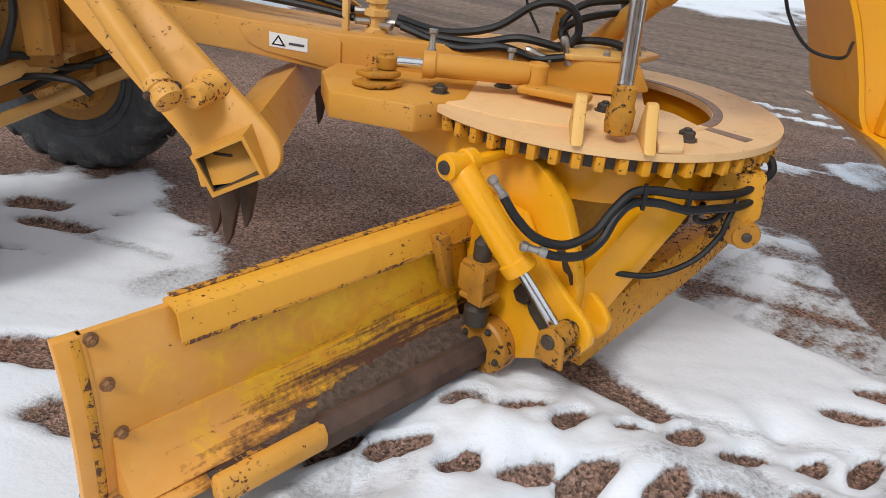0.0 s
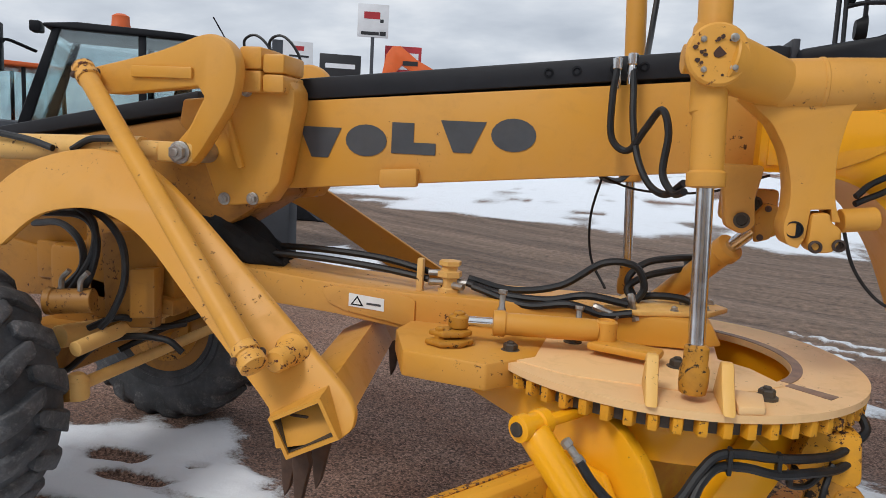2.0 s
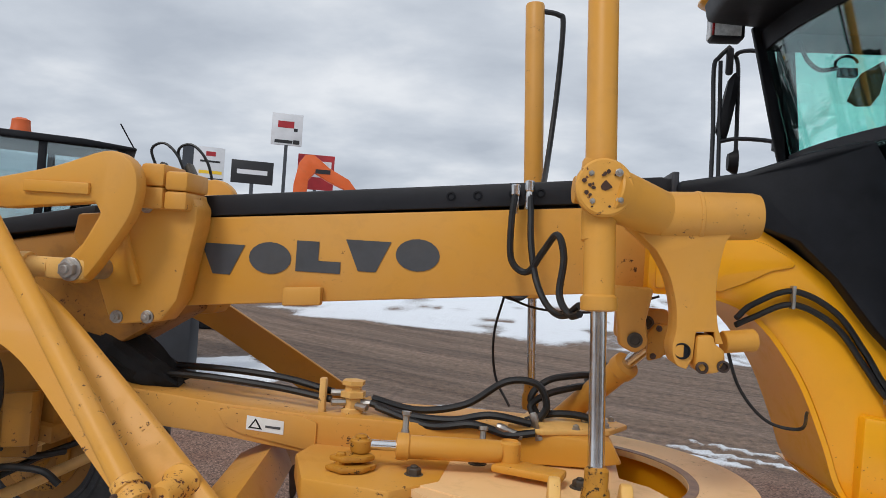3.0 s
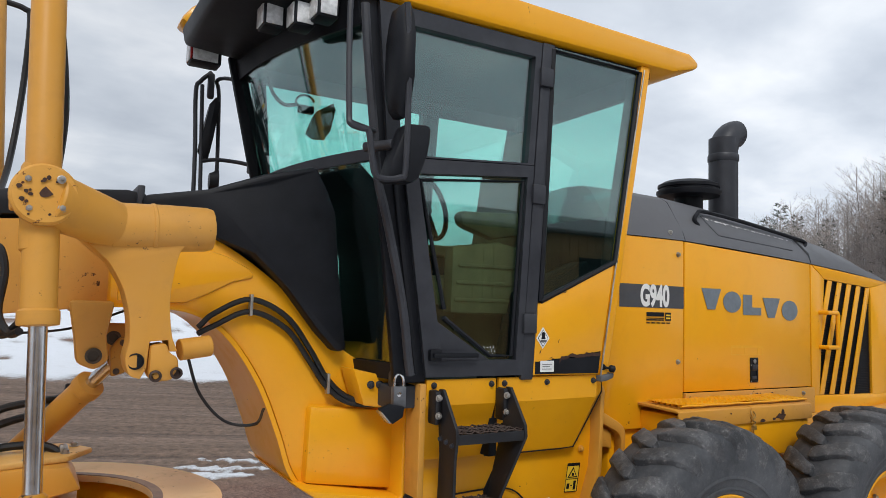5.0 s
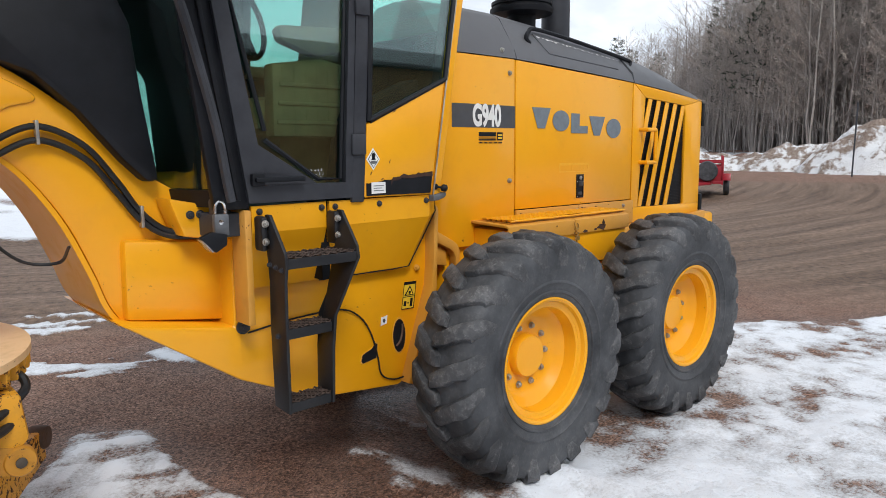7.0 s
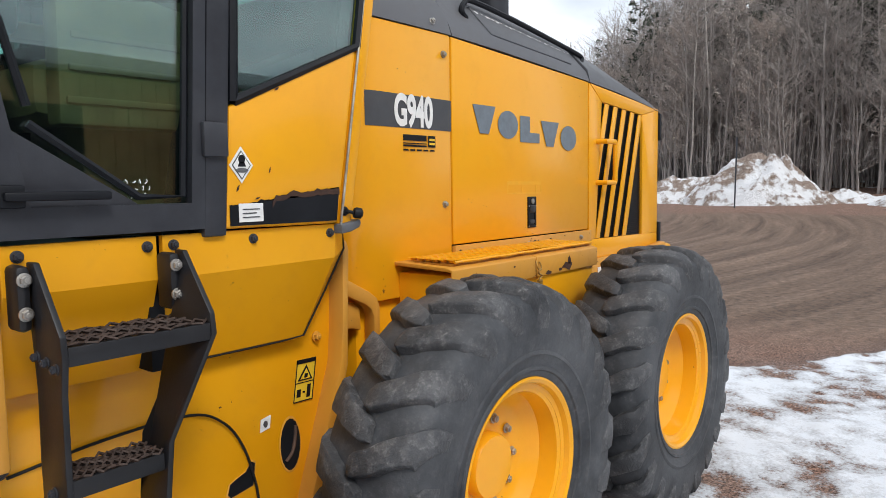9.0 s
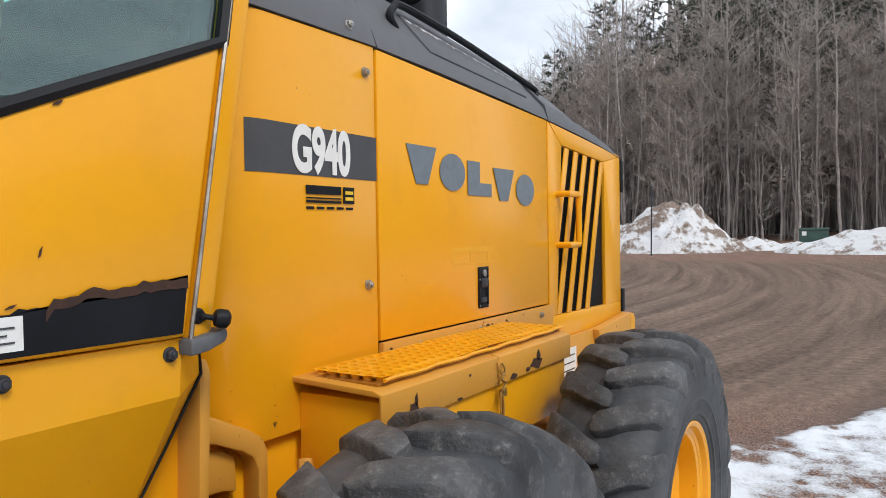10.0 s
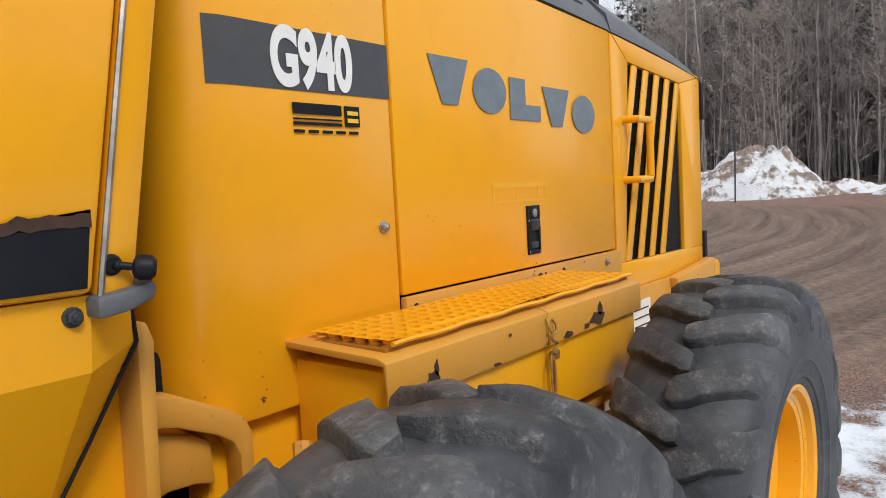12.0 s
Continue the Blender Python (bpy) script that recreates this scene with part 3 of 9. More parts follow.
    # smooth untouched snow, an icy scraped strip beyond it, and the slushy rut in front
    clean = smooth(signed(px, py, [(-2.86, -0.52), (-2.51, 0.14), (-2.11, -0.08), (-1.55, -0.50), (-1.50, -0.95), (-1.88, -1.0), (-2.3, -0.92), (-2.58, -0.79)]) + 0.03 * clump, -0.03, 0.05)
    strip = smooth(signed(px, py, [(-2.54, 0.17), (-2.1, 0.75), (-1.69, 1.15), (-1.42, 0.80), (-1.36, -0.07), (-1.40, -0.45), (-1.88, -0.27)]) + 0.05 * clump, -0.05, 0.05)
    scoured = rough((px * 0.55 + py * 0.8) * 1.0, (px * 0.8 - py * 0.55) * 6.0, 1.0, 19, 4)
    cover = np.where(strip > 0.01, cover * (1 - strip) + strip * np.clip(0.80 + 0.40 * scoured + 0.12 * clump, 0.1, 1.0), cover)
    rut_cover = smooth(signed(px, py, [(-3.10, -0.76), (-2.88, -0.61), (-2.72, -0.81), (-2.62, -0.94), (-2.80, -0.97), (-2.98, -0.84)]) + 0.04 * clump, -0.03, 0.06)
    cover = np.maximum(cover, clean) * (1 - 0.72 * rut_cover)
    # granular melting snow beside the rear wheels
    slush = smooth(px, 0.2, 1.4) * smooth(4.5 - py, 0, 1)
    cover = cover * (1 - slush * (0.26 + 0.24 * clump + 0.15 * rough(px, py, 9.0, 21, 3) + 0.22 * smooth(rough(px, py, 1.1, 5, 4), 0.25, 0.9)) * smooth(14 - px, 0, 4))
    wheels = smooth(px, -0.8, -0.1) * smooth(2.9 - px, 0, 0.8) * smooth(-0.35 - py, 0, 0.3) * smooth(py + 1.75, 0, 0.4)
    cover = np.clip(cover * (1 - wheels * (0.10 + 0.45 * rough(px, py, 2.4, 4, 4))), 0, 1)
    ragged = smooth(signed(px, py, [(-3.0, -0.6), (-1.0, -0.75), (-1.0, 0.9), (-1.6, 1.5), (-2.3, 0.8)]), -0.15, 0.15)
    grain = rough((px * 0.33 + py) * 5.5, (px - 0.33 * py) * 0.9, 1.0, 16, 4)
    cover = cover * (1 - (1 - clean) * ragged * np.clip(0.12 + 0.42 * grain + 0.15 * clump, 0, 0.8))
    # wet ice under the belly, scraped in streaks
    ice = smooth(signed(px, py, [(-1.0, -0.7), (-0.35, -0.95), (0.75, -0.6), (0.9, 0.45), (0.2, 0.75), (-0.6, 0.3)]), -0.12, 0.12)
    scrape = smooth(rough(px * 5.0 + py * 1.2, py * 0.8 - px * 0.25, 1.0, 14, 4), -0.35, 0.75)
    cover = cover * (1 - ice * (0.82 - 0.62 * scrape))
    # thin streaks left along the road's edge
    lane = np.hypot(px - 17, py - 44)
    thin = smooth(rough(lane * 3.0, px * 0.55, 1.0, 6, 4) + 0.2 * clump, 0.30, 0.62) * smooth(py, 1.9, 2.8) * smooth(7.5 - py, 0, 2.5) * smooth(px + 6, 0, 2) * smooth(3.0 - px, 0, 2)
    cover = np.maximum(cover, 0.75 * thin)
    wet_ice = ice
    h = 0.034 * cover * (1 - 0.45 * icy * (1 - clean)) + 0.016 * cover * rough(px, py, 1.6, 9, 4) * (1 - icy)
    tramp = smooth(-0.75 - py, 0, 0.2) * smooth(px + 4.2, 0, 0.4) * cover * (1 - 0.7 * smooth(px, -0.4, 0.6))
    slushy = smooth(rough(px, py, 3.2, 25, 5), 0.05, 0.75)
    cover = cover * (1 - 0.34 * np.clip(tramp, 0, 1) * slushy * (1 - clean))
    h = h + tramp * 0.016 * rough(px, py, 8.0, 27, 3) * (1 - clean)
    h = h + tramp * (0.020 + 0.060 * rough(px, py, 3.0, 8, 2) + 0.010 * clump) - 0.055 * print_hole * cover + 0.010 * slush * cover * clump
    cover = cover * (1 - print_hole)
    cover = cover + 0.45 * smooth(cover, 0.72, 0.96) * (1 - smooth(px, -0.8, 0.3)) * smooth(8 - py, 0, 2)
    h = h + 0.006 * wavy(px, py, 7, 3.0) + 0.0025 * wavy(px, py, 17, 25.0)
    road = smooth(py, 3.6, 5.0) * smooth(24 - py, 0, 5) + smooth(px, 5, 8)
    road = np.clip(road, 0, 1) * smooth(33.5 + 1.5 * rough(px, py, 0.25, 12, 3) - np.hypot(px, py), -1.5, 2.0)
    rut = np.sin(lane * 2.6 + 1.6 * wavy(px, py, 41, 0.4)) + 0.35 * np.sin(lane * 7.1 + 2 * wavy(px, py, 42, 0.5))
    h = h + 0.022 * road * rut * smooth(40 - np.hypot(px, py), 0, 20)
    r = np.hypot(px, py)
    h = h + 0.021 * np.clip(r - 22, 0, 60)
    h = h + 0.9 * far * smooth(py, 19, 32) * (0.5 + 0.5 * wavy(px, py, 51, 0.3)) + 0.5 * bank * (0.6 + 0.6 * wavy(px, py, 52, 0.5))
    wet = np.clip(0.9 * smooth(signed(px, py, [(-0.75, -0.2), (-0.4, -1.3), (0.4, -1.3), (0.9, 0.5), (0.1, 0.8)]), -0.15, 0.25) + 0.35 * road + 0.5 * smooth(near, -0.45, -0.05) * (near < 0.1), 0, 1)
    wet = np.maximum(wet, 0.95 * wet_ice)
    return h, cover, wet, road


def spaced(a0, a1, step, far, grow):
    mid = list(np.arange(a0, a1 + 1e-6, step))
    lo, hi, s = [], [], step
    x = a1
    while x < far:
        s *= grow
        x += s
        hi.append(x)
    x, s = a0, step
    while x > -far:
        s *= grow
        x -= s
        lo.append(x)
    return np.array(lo[::-1] + mid + hi)


gx, gy = spaced(-7.0, 5.6, 0.024, 900, 1.06), spaced(-2.7, 3.4, 0.024, 900, 1.06)
GX, GY = np.meshgrid(gx, gy)
GH, GS, GW, GR = ground_fields(GX.ravel(), GY.ravel())
nx, ny = len(gx), len(gy)
idx = np.arange(nx * ny).reshape(ny, nx)
quads = np.stack([idx[:-1, :-1], idx[:-1, 1:], idx[1:, 1:], idx[1:, :-1]], -1).reshape(-1, 4)
gme = bpy.data.meshes.new("ground")
gme.from_pydata(np.stack([GX.ravel(), GY.ravel(), GH], 1).tolist(), [], quads.tolist())
for key, val in (("snow", GS), ("wet", GW), ("road", GR)):
    gme.attributes.new(key, "FLOAT", "POINT").data.foreach_set("value", val.astype(np.float32))
gme.polygons.foreach_set("use_smooth", [True] * len(gme.polygons))


def ground_material():
    m, n, l, p = node_mat("gravel_and_snow")
    co = coords(n)

    def attr(name):
        a = n.new("ShaderNodeAttribute")
        a.attribute_name = name
        return a.outputs["Fac"]

    snow, wet, road = attr("snow"), attr("wet"), attr("road")
    # reddish gravel
    g1 = noise_tex(n, l, co, 2.2, 8.0, 0.65)
    g2 = noise_tex(n, l, co, 55.0, 6.0, 0.7)
    vo = n.new("ShaderNodeTexVoronoi")
    vo.inputs["Scale"].default_value = 85.0
    l.new(co, vo.inputs["Vector"])
    grit = ramp(n, l, g2, 0.3, 0.75, (0.085, 0.052, 0.040, 1), (0.46, 0.300, 0.232, 1))
    cell = n.new("ShaderNodeSeparateColor")
    l.new(vo.outputs["Color"], cell.inputs[0])
    tone = n.new("ShaderNodeMapRange")
    tone.inputs["To Min"].default_value, tone.inputs["To Max"].default_value = 0.32, 1.55
    l.new(cell.outputs[0], tone.inputs["Value"])
    peb = n.new("ShaderNodeVectorMath")
    peb.operation = "SCALE"
    l.new(grit, peb.inputs[0])
    l.new(tone.outputs[0], peb.inputs["Scale"])
    peb = peb.outputs[0]
    grav = mix(n, l, ramp(n, l, g1, 0.35, 0.7), peb, mix(n, l, 1.0, peb, (0.78, 0.66, 0.6, 1), "MULTIPLY"))
    # driven dirt, streaked along the wheel tracks
    away = n.new("ShaderNodeVectorMath")
    away.operation = "SUBTRACT"
    away.inputs[1].default_value = (17.0, 44.0, 0.0)
    l.new(co, away.inputs[0])
    xy = n.new("ShaderNodeSeparateXYZ")
    l.new(away.outputs[0], xy.inputs[0])
    rad = math_node(n, l, "SQRT", math_node(n, l, "ADD", math_node(n, l, "MULTIPLY", xy.outputs[0], xy.outputs[0]), math_node(n, l, "MULTIPLY", xy.outputs[1], xy.outputs[1])))
    turn = math_node(n, l, "ARCTAN2", xy.outputs[1], xy.outputs[0])
    lanes = n.new("ShaderNodeCombineXYZ")
    l.new(math_node(n, l, "MULTIPLY", rad, 1.5), lanes.inputs[0])
    l.new(math_node(n, l, "MULTIPLY", turn, 3.0), lanes.inputs[1])
    st = noise_tex(n, l, lanes.outputs[0], 1.6, 9.0, 0.62, 0.6)
    dirt = ramp(n, l, st, 0.34, 0.66, (0.142, 0.098, 0.070, 1), (0.318, 0.235, 0.176, 1))
    clod = noise_tex(n, l, co, 9.0, 8.0, 0.7)
    dirt = mix(n, l, 0.55, dirt, mix(n, l, 1.0, dirt, ramp(n, l, clod, 0.3, 0.7), "OVERLAY"))
    dirt = mix(n, l, 0.35, dirt, mix(n, l, 1.0, dirt, peb, "OVERLAY"))
    base = mix(n, l, road, grav, dirt)
    base = mix(n, l, math_node(n, l, "MULTIPLY", wet, 0.6), base, mix(n, l, 1.0, base, (0.42, 0.38, 0.36, 1), "MULTIPLY"))
    # snow, thin and dirty at its rim
    s1 = noise_tex(n, l, co, 7.0, 8.0, 0.68)
    s2 = noise_tex(n, l, co, 45.0, 5.0, 0.65)
    edge = math_node(n, l, "ADD", snow, math_node(n, l, "MULTIPLY", math_node(n, l, "SUBTRACT", s1, 0.5), 0.75))
    edge = math_node(n, l, "ADD", edge, math_node(n, l, "MULTIPLY", math_node(n, l, "SUBTRACT", s2, 0.5), 0.75))
    fac = ramp(n, l, edge, 0.36, 0.58)
    thick = ramp(n, l, edge, 0.45, 0.85)
    sc = mix(n, l, thick, (0.40, 0.40, 0.41, 1), (0.77, 0.80, 0.845, 1))
    s3 = noise_tex(n, l, co, 2.6, 6.0, 0.7)
    melt = math_node(n, l, "SUBTRACT", 1.0, math_node(n, l, "MULTIPLY", ramp(n, l, math_node(n, l, "SUBTRACT", snow, 1.0), 0.05, 0.35), 0.85))
    sc = mix(n, l, math_node(n, l, "MULTIPLY", math_node(n, l, "MULTIPLY", ramp(n, l, s3, 0.52, 0.74), 0.20), melt), sc, (0.50, 0.49, 0.48, 1))
    specks = ramp(n, l, noise_tex(n, l, co, 95.0, 4.0, 0.65), 0.63, 0.72)
    s4 = noise_tex(n, l, co, 17.0, 7.0, 0.72)
    sc = mix(n, l, math_node(n, l, "MULTIPLY", math_node(n, l, "MULTIPLY", ramp(n, l, s4, 0.50, 0.72), 0.22), melt), sc, (0.46, 0.45, 0.445, 1))
    sc = mix(n, l, math_node(n, l, "MULTIPLY", math_node(n, l, "MULTIPLY", specks, 0.5), melt), sc, (0.16, 0.12, 0.10, 1))
    col = mix(n, l, fac, base, sc)
    l.new(col, p.inputs["Base Color"])
    rg = math_node(n, l, "SUBTRACT", 0.92, math_node(n, l, "MULTIPLY", wet, 0.55))
    rg = math_node(n, l, "SUBTRACT", rg, math_node(n, l, "MULTIPLY", fac, 0.2))
    l.new(rg, p.inputs["Roughness"])
    p.inputs["Specular IOR Level"].default_value = 0.35
    hh = math_node(n, l, "ADD", math_node(n, l, "MULTIPLY", g2, 0.55), math_node(n, l, "MULTIPLY", vo.outputs["Distance"], 0.6))
    hs = math_node(n, l, "ADD", math_node(n, l, "MULTIPLY", s2, 0.75), math_node(n, l, "MULTIPLY", s1, 1.3))
    hs = math_node(n, l, "MULTIPLY", math_node(n, l, "SUBTRACT", hs, 1.02), math_node(n, l, "ADD", math_node(n, l, "MULTIPLY", melt, 0.8), 0.2))
    hm = math_node(n, l, "ADD", math_node(n, l, "MULTIPLY", hh, math_node(n, l, "SUBTRACT", 1.0, fac)), math_node(n, l, "MULTIPLY", hs, fac))
    hm = math_node(n, l, "ADD", hm, math_node(n, l, "MULTIPLY", fac, 0.8))
    nb = bump(n, l, hm, 0.85, 0.014)
    nb = bump(n, l, math_node(n, l, "MULTIPLY", math_node(n, l, "ADD", st, math_node(n, l, "MULTIPLY", clod, 0.5)), road), 0.7, 0.075, nb)
    l.new(nb, p.inputs["Normal"])
    return m


gme.materials.append(ground_material())
ground = tagged(new("ground", gme), "reddish gravel yard with melting snow patches and tyre prints", "ground", kind="structure")

# ---- the grader ----
grader = thing("motor_grader", "yellow articulated motor grader with worn blade, parked on snowy gravel", "motor grader")


def wheel(name, x, y, z, out, width=0.42, R=0.685, label=""):
    """A wheel with lugged tyre; out: +1 or -1, the side to which its dish opens."""
    e = new(name)
    e.parent, e.location = grader, (x, y, z)
    tagged(e, label or "black lugged tyre on a yellow dished rim")
    w = width / 2
    b = bm_new()
    Ri = 0.335
    half_prof = [(Ri, 0.80), (Ri + 0.015, 0.88), (Ri + 0.030, 0.90), (Ri + 0.034, 0.935), (Ri + 0.044, 0.94), (Ri + 0.048, 0.915), (Ri + 0.085, 0.965), (Ri + 0.089, 0.99), (Ri + 0.099, 0.99), (Ri + 0.103, 0.975), (Ri + 0.16, 1.02), (R * 0.80, 1.01), (R * 0.875, 0.965), (R - 0.056, 0.82), (R - 0.042, 0.45), (R - 0.036, 0.0)]
    prof = [(r, -w * f) for r, f in half_prof] + [(r, w * f) for r, f in half_prof[-2::-1]]
    lathe(b, (0, 0, 0), Y, prof + prof[:1], 84, caps=False)
    part("tyre", b, RUBBER, e)
    # tread bars: from each shoulder slantwise over the crown, hooked at the shoulder, worn round
    b = bm_new()
    count = 21
    wear = random.Random(int(x * 10 + y * 100))
    steps = ((1.03, R * 0.775, -0.075, 0.050), (1.035, R * 0.83, -0.060, 0.066), (1.02, R * 0.885, -0.038, 0.080), (0.95, R * 0.938, 0.004, 0.086), (0.82, R * 0.966, 0.020, 0.084), (0.62, R * 0.982, 0.045, 0.078), (0.40, R * 0.995, 0.085, 0.074), (0.18, R, 0.118, 0.070), (-0.02, R, 0.140, 0.064), (-0.12, R - 0.004, 0.150, 0.044))
    for s in (-1, 1):
        for k in range(count):
            a0 = 2 * math.pi * (k + (0.5 if s > 0 else 0)) / count + wear.uniform(-0.008, 0.008)
            rings = []
            for q, (fy, fr, da, half) in enumerate(steps):
                half *= 0.86 * wear.uniform(0.90, 1.08)
                fr += wear.uniform(-0.005, 0.002) if q > 2 else 0.0
                base_r = fr - (0.050 if q > 3 else 0.030)
                ring = []
                for da2, rr in ((-half * 1.30, base_r), (-half * 1.06, fr - 0.010), (-half * 1.0, fr - 0.0025), (-half * 0.90, fr), (0.0, fr + wear.uniform(-0.002, 0.002)), (half * 0.90, fr), (half * 1.0, fr - 0.0025), (half * 1.06, fr - 0.010), (half * 1.30, base_r)):
                    a = a0 + da + da2
                    yy = s * w * fy * (0.95 if rr == base_r and q < 4 else 1.0)
                    ring.append((rr * math.cos(a), yy, rr * math.sin(a)))
                rings.append(ring)
            loft(b, rings, True, True)
    part("tread", b, TREAD, e, "worn pitted tread bars", angle=40)
    # rim: flange, barrel, dished centre
    b = bm_new()
    o = out
    d = Y * o
    lathe(b, (0, 0, 0), d, [(0.30, -w * 0.8), (0.345, -w * 0.8), (0.345, -w * 0.75), (0.30, -w * 0.7), (0.30, w * 0.7), (0.335, w * 0.76), (0.343, w * 0.80), (0.343, w * 0.86), (0.335, w * 0.87), (0.322, w * 0.83), (0.315, w * 0.72), (0.285, w * 0.66), (0.275, w * 0.30), (0.262, w * 0.24), (0.235, w * 0.1), (0.21, 0.0), (0.12, -0.005), (0.118, 0.03), (0.11, 0.042), (0.03, 0.045), (0.001, 0.045)], 56)
    part("rim", b, YEL if name == "rear_wheel" else YEL_GRIMY_SHADE, e)
    if name == "front_wheel":
        part("brake_drum", lathe(bm_new(), -d * w * 0.70, -d, [(0.26, 0), (0.265, 0.03), (0.22, 0.045), (0.215, 0.075), (0.12, 0.09), (0.10, 0.13), (0.02, 0.13)], 40), YEL_GREASY, e, "grimy brown hub drum")
    for k in range(10):
        a = 2 * math.pi * k / 10
        bo = bolt((0.165 * math.cos(a), 0.004 * o, 0.165 * math.sin(a)), d, 0.014, e)
        bo.name = "lug_nut"
    return e


wheel("rear_wheel", 0.062, -0.985, 0.695, -1, 0.40)
wheel("rear_wheel", 1.555, -0.985, 0.695, -1, 0.40).rotation_euler = (0, 0.4, 0)
wheel("rear_wheel", 0.062, 0.985, 0.695, 1, 0.40)
wheel("rear_wheel", 1.555, 0.985, 0.695, 1, 0.40)
wheel("front_wheel", -6.15, -0.925, 0.67, -1, 0.40)
wheel("front_wheel", -6.01, 0.845, 0.66, 1, 0.40)

# rear frame, tandem cases
b = bm_new()
for s in (-1, 1):
    prism(b, [(-0.35, 0.66), (-0.2, 0.5), (1.77, 0.5), (1.92, 0.66), (1.8, 0.86), (1.0, 0.96), (0.57, 0.96), (-0.23, 0.86)], s * 0.78, s * 0.56, bev=0.02)
part("tandem_case", b, YEL_FADED, grader)
b = bm_new()
box(b, 0.02, 2.9, -0.375, 0.375, 0.72, 1.24, 0.02)
box(b, 0.3, 1.5, -0.56, 0.56, 0.82, 1.02, 0.02)
box(b, 2.9, 3.25, -0.42, 0.42, 0.75, 1.25, 0.03)
part("rear_frame", b, YEL, grader)

# ---- engine hood ----
HY = 0.41


def rounded_column(x0, x1, z0, z1, r=0.10):
    """The upright panel ahead of the engine, its front corner rounded."""
    pts = [(x1, -HY), (x0 + r, -HY)]
    for k in range(1, 9):
        a = math.pi / 2 * k / 8
        pts.append((x0 + r - r * math.sin(a), -HY + r - r * math.cos(a)))
    pts += [(x0, HY - r)]
    for k in range(1, 9):
        a = math.pi / 2 * k / 8
        pts.append((x0 + r - r * math.cos(a), HY - r + r * math.sin(a)))
    pts += [(x1, HY)]
    return pts


b = bm_new()
prism(b, rounded_column(-0.03, 0.612, 0, 0, 0.17), 1.226, 2.375, "z", 0.008)
column = part("engine_front_panel", b, YEL, grader)
for z in (2.284, 1.615):
    bolt((0.56, -HY - 0.002, z), -Y, 0.012, column)
bolt((0.08, -HY + 0.02, 2.36), -Y, 0.01, column)
# side doors
for s in (-1, 1):
    b = bm_new()
    prism(b, [(0.622, 1.425), (1.935, 1.425), (1.935, 2.305), (0.622, 2.372)], s * HY, s * (HY - 0.03), bev=0.008)
    door = part("engine_side_door", b, YEL, grader)
    if s < 0:
        b = bm_new()
        for x0, x1, z0, z1 in ((1.255, 1.268, 1.47, 1.635), (1.322, 1.335, 1.47, 1.635), (1.268, 1.322, 1.47, 1.485), (1.268, 1.322, 1.592, 1.635)):
            box(b, x0, x1, -HY - 0.007, -HY + 0.01, z0, z1, 0.002)
        box(b, 1.266, 1.324, -HY - 0.0015, -HY + 0.01, 1.48, 1.60, 0.0)
        latch = part("latch", b, BLK, door, "black recessed latch")
        b = bm_new()
        prism(b, [(0.003, 1.592), (0.014, 1.585), (0.012, 1.560), (0.005, 1.548), (0.002, 1.55)], 1.270, 1.320, "x", 0.002, Matrix.Translation((0, -HY, 0)) @ Matrix.Scale(-1, 4, Y))
        part("latch_pull", b, BLK_FRAME, latch, "dark pull of the latch")
        part("latch_catch", box(bm_new(), 1.272, 1.318, -HY - 0.008, -HY, 1.490, 1.512, 0.003), BLK_FRAME, latch)
        for x, z in ((1.2615, 1.478), (1.3285, 1.478), (1.2615, 1.585), (1.3285, 1.585)):
            part("latch_screw", lathe(bm_new(), (x, -HY - 0.0068, z), -Y, [(0.004, 0), (0.004, 0.001), (0.002, 0.002)], 8), STEEL, latch)
        chip = random.Random(21)
        for x0, x1, z0, z1 in ((1.064, 1.394, 1.700, 1.718), (1.064, 1.394, 1.652, 1.660), (1.064, 1.075, 1.660, 1.700), (1.20, 1.207, 1.660, 1.700), (1.335, 1.345, 1.660, 1.700), (1.384, 1.394, 1.660, 1.700)):
            flat("sticker_ghost", [(x0, z0), (x1, z0 - 0.002), (x1, z1 - 0.003), (x0, z1)], -HY - 0.0005, GHOST, door, "faint outline of a removed sticker", th=0.0006)
        lathe(bm := bm_new(), (1.295, -HY - 0.006, 1.61), -Y, [(0.014, 0), (0.014, 0.006), (0.008, 0.008)], 14)
        part("lock", bm, STEEL, door, "round steel key lock")
    b = bm_new()
    box(b, 0.622, 1.96, s * HY - 0.012, s * HY + 0.012, 1.245, 1.42, 0.004)
    sill = part("door_sill", b, YEL_FADED, grader, "pale yellow sill with rust chips")
    if s < 0:
        for cx, cz, w in ((0.66, 1.395, 0.010), (0.69, 1.30, 0.006), (0.90, 1.378, 0.014), (0.93, 1.372, 0.02), (1.22, 1.392, 0.008), (1.27, 1.388, 0.009), (1.31, 1.393, 0.014), (1.345, 1.398, 0.008), (1.47, 1.392, 0.017), (1.49, 1.380, 0.012), (1.63, 1.405, 0.007)):
            flat("rust_chip", [(cx + w * chip.uniform(0.5, 1.4) * math.cos(k * 0.9), cz + 0.6 * w * chip.uniform(0.5, 1.3) * math.sin(k * 0.9)) for k in range(7)], -HY - 0.0125, SCRAPE, sill, th=0.0008)
        for x in (0.83, 1.25, 1.82):
            bolt((x, -HY - 0.012, 1.385), -Y, 0.011, sill)
b = bm_new()
box(b, 0.63, 1.93, -HY + 0.03, HY - 0.03, 1.3, 2.3, 0.0)
part("engine_block_cover", b, DARK, grader, "dark engine bay")

# rear grille panel
def clip_to(poly, outline):
    """The part of poly inside a convex outline that runs anticlockwise."""
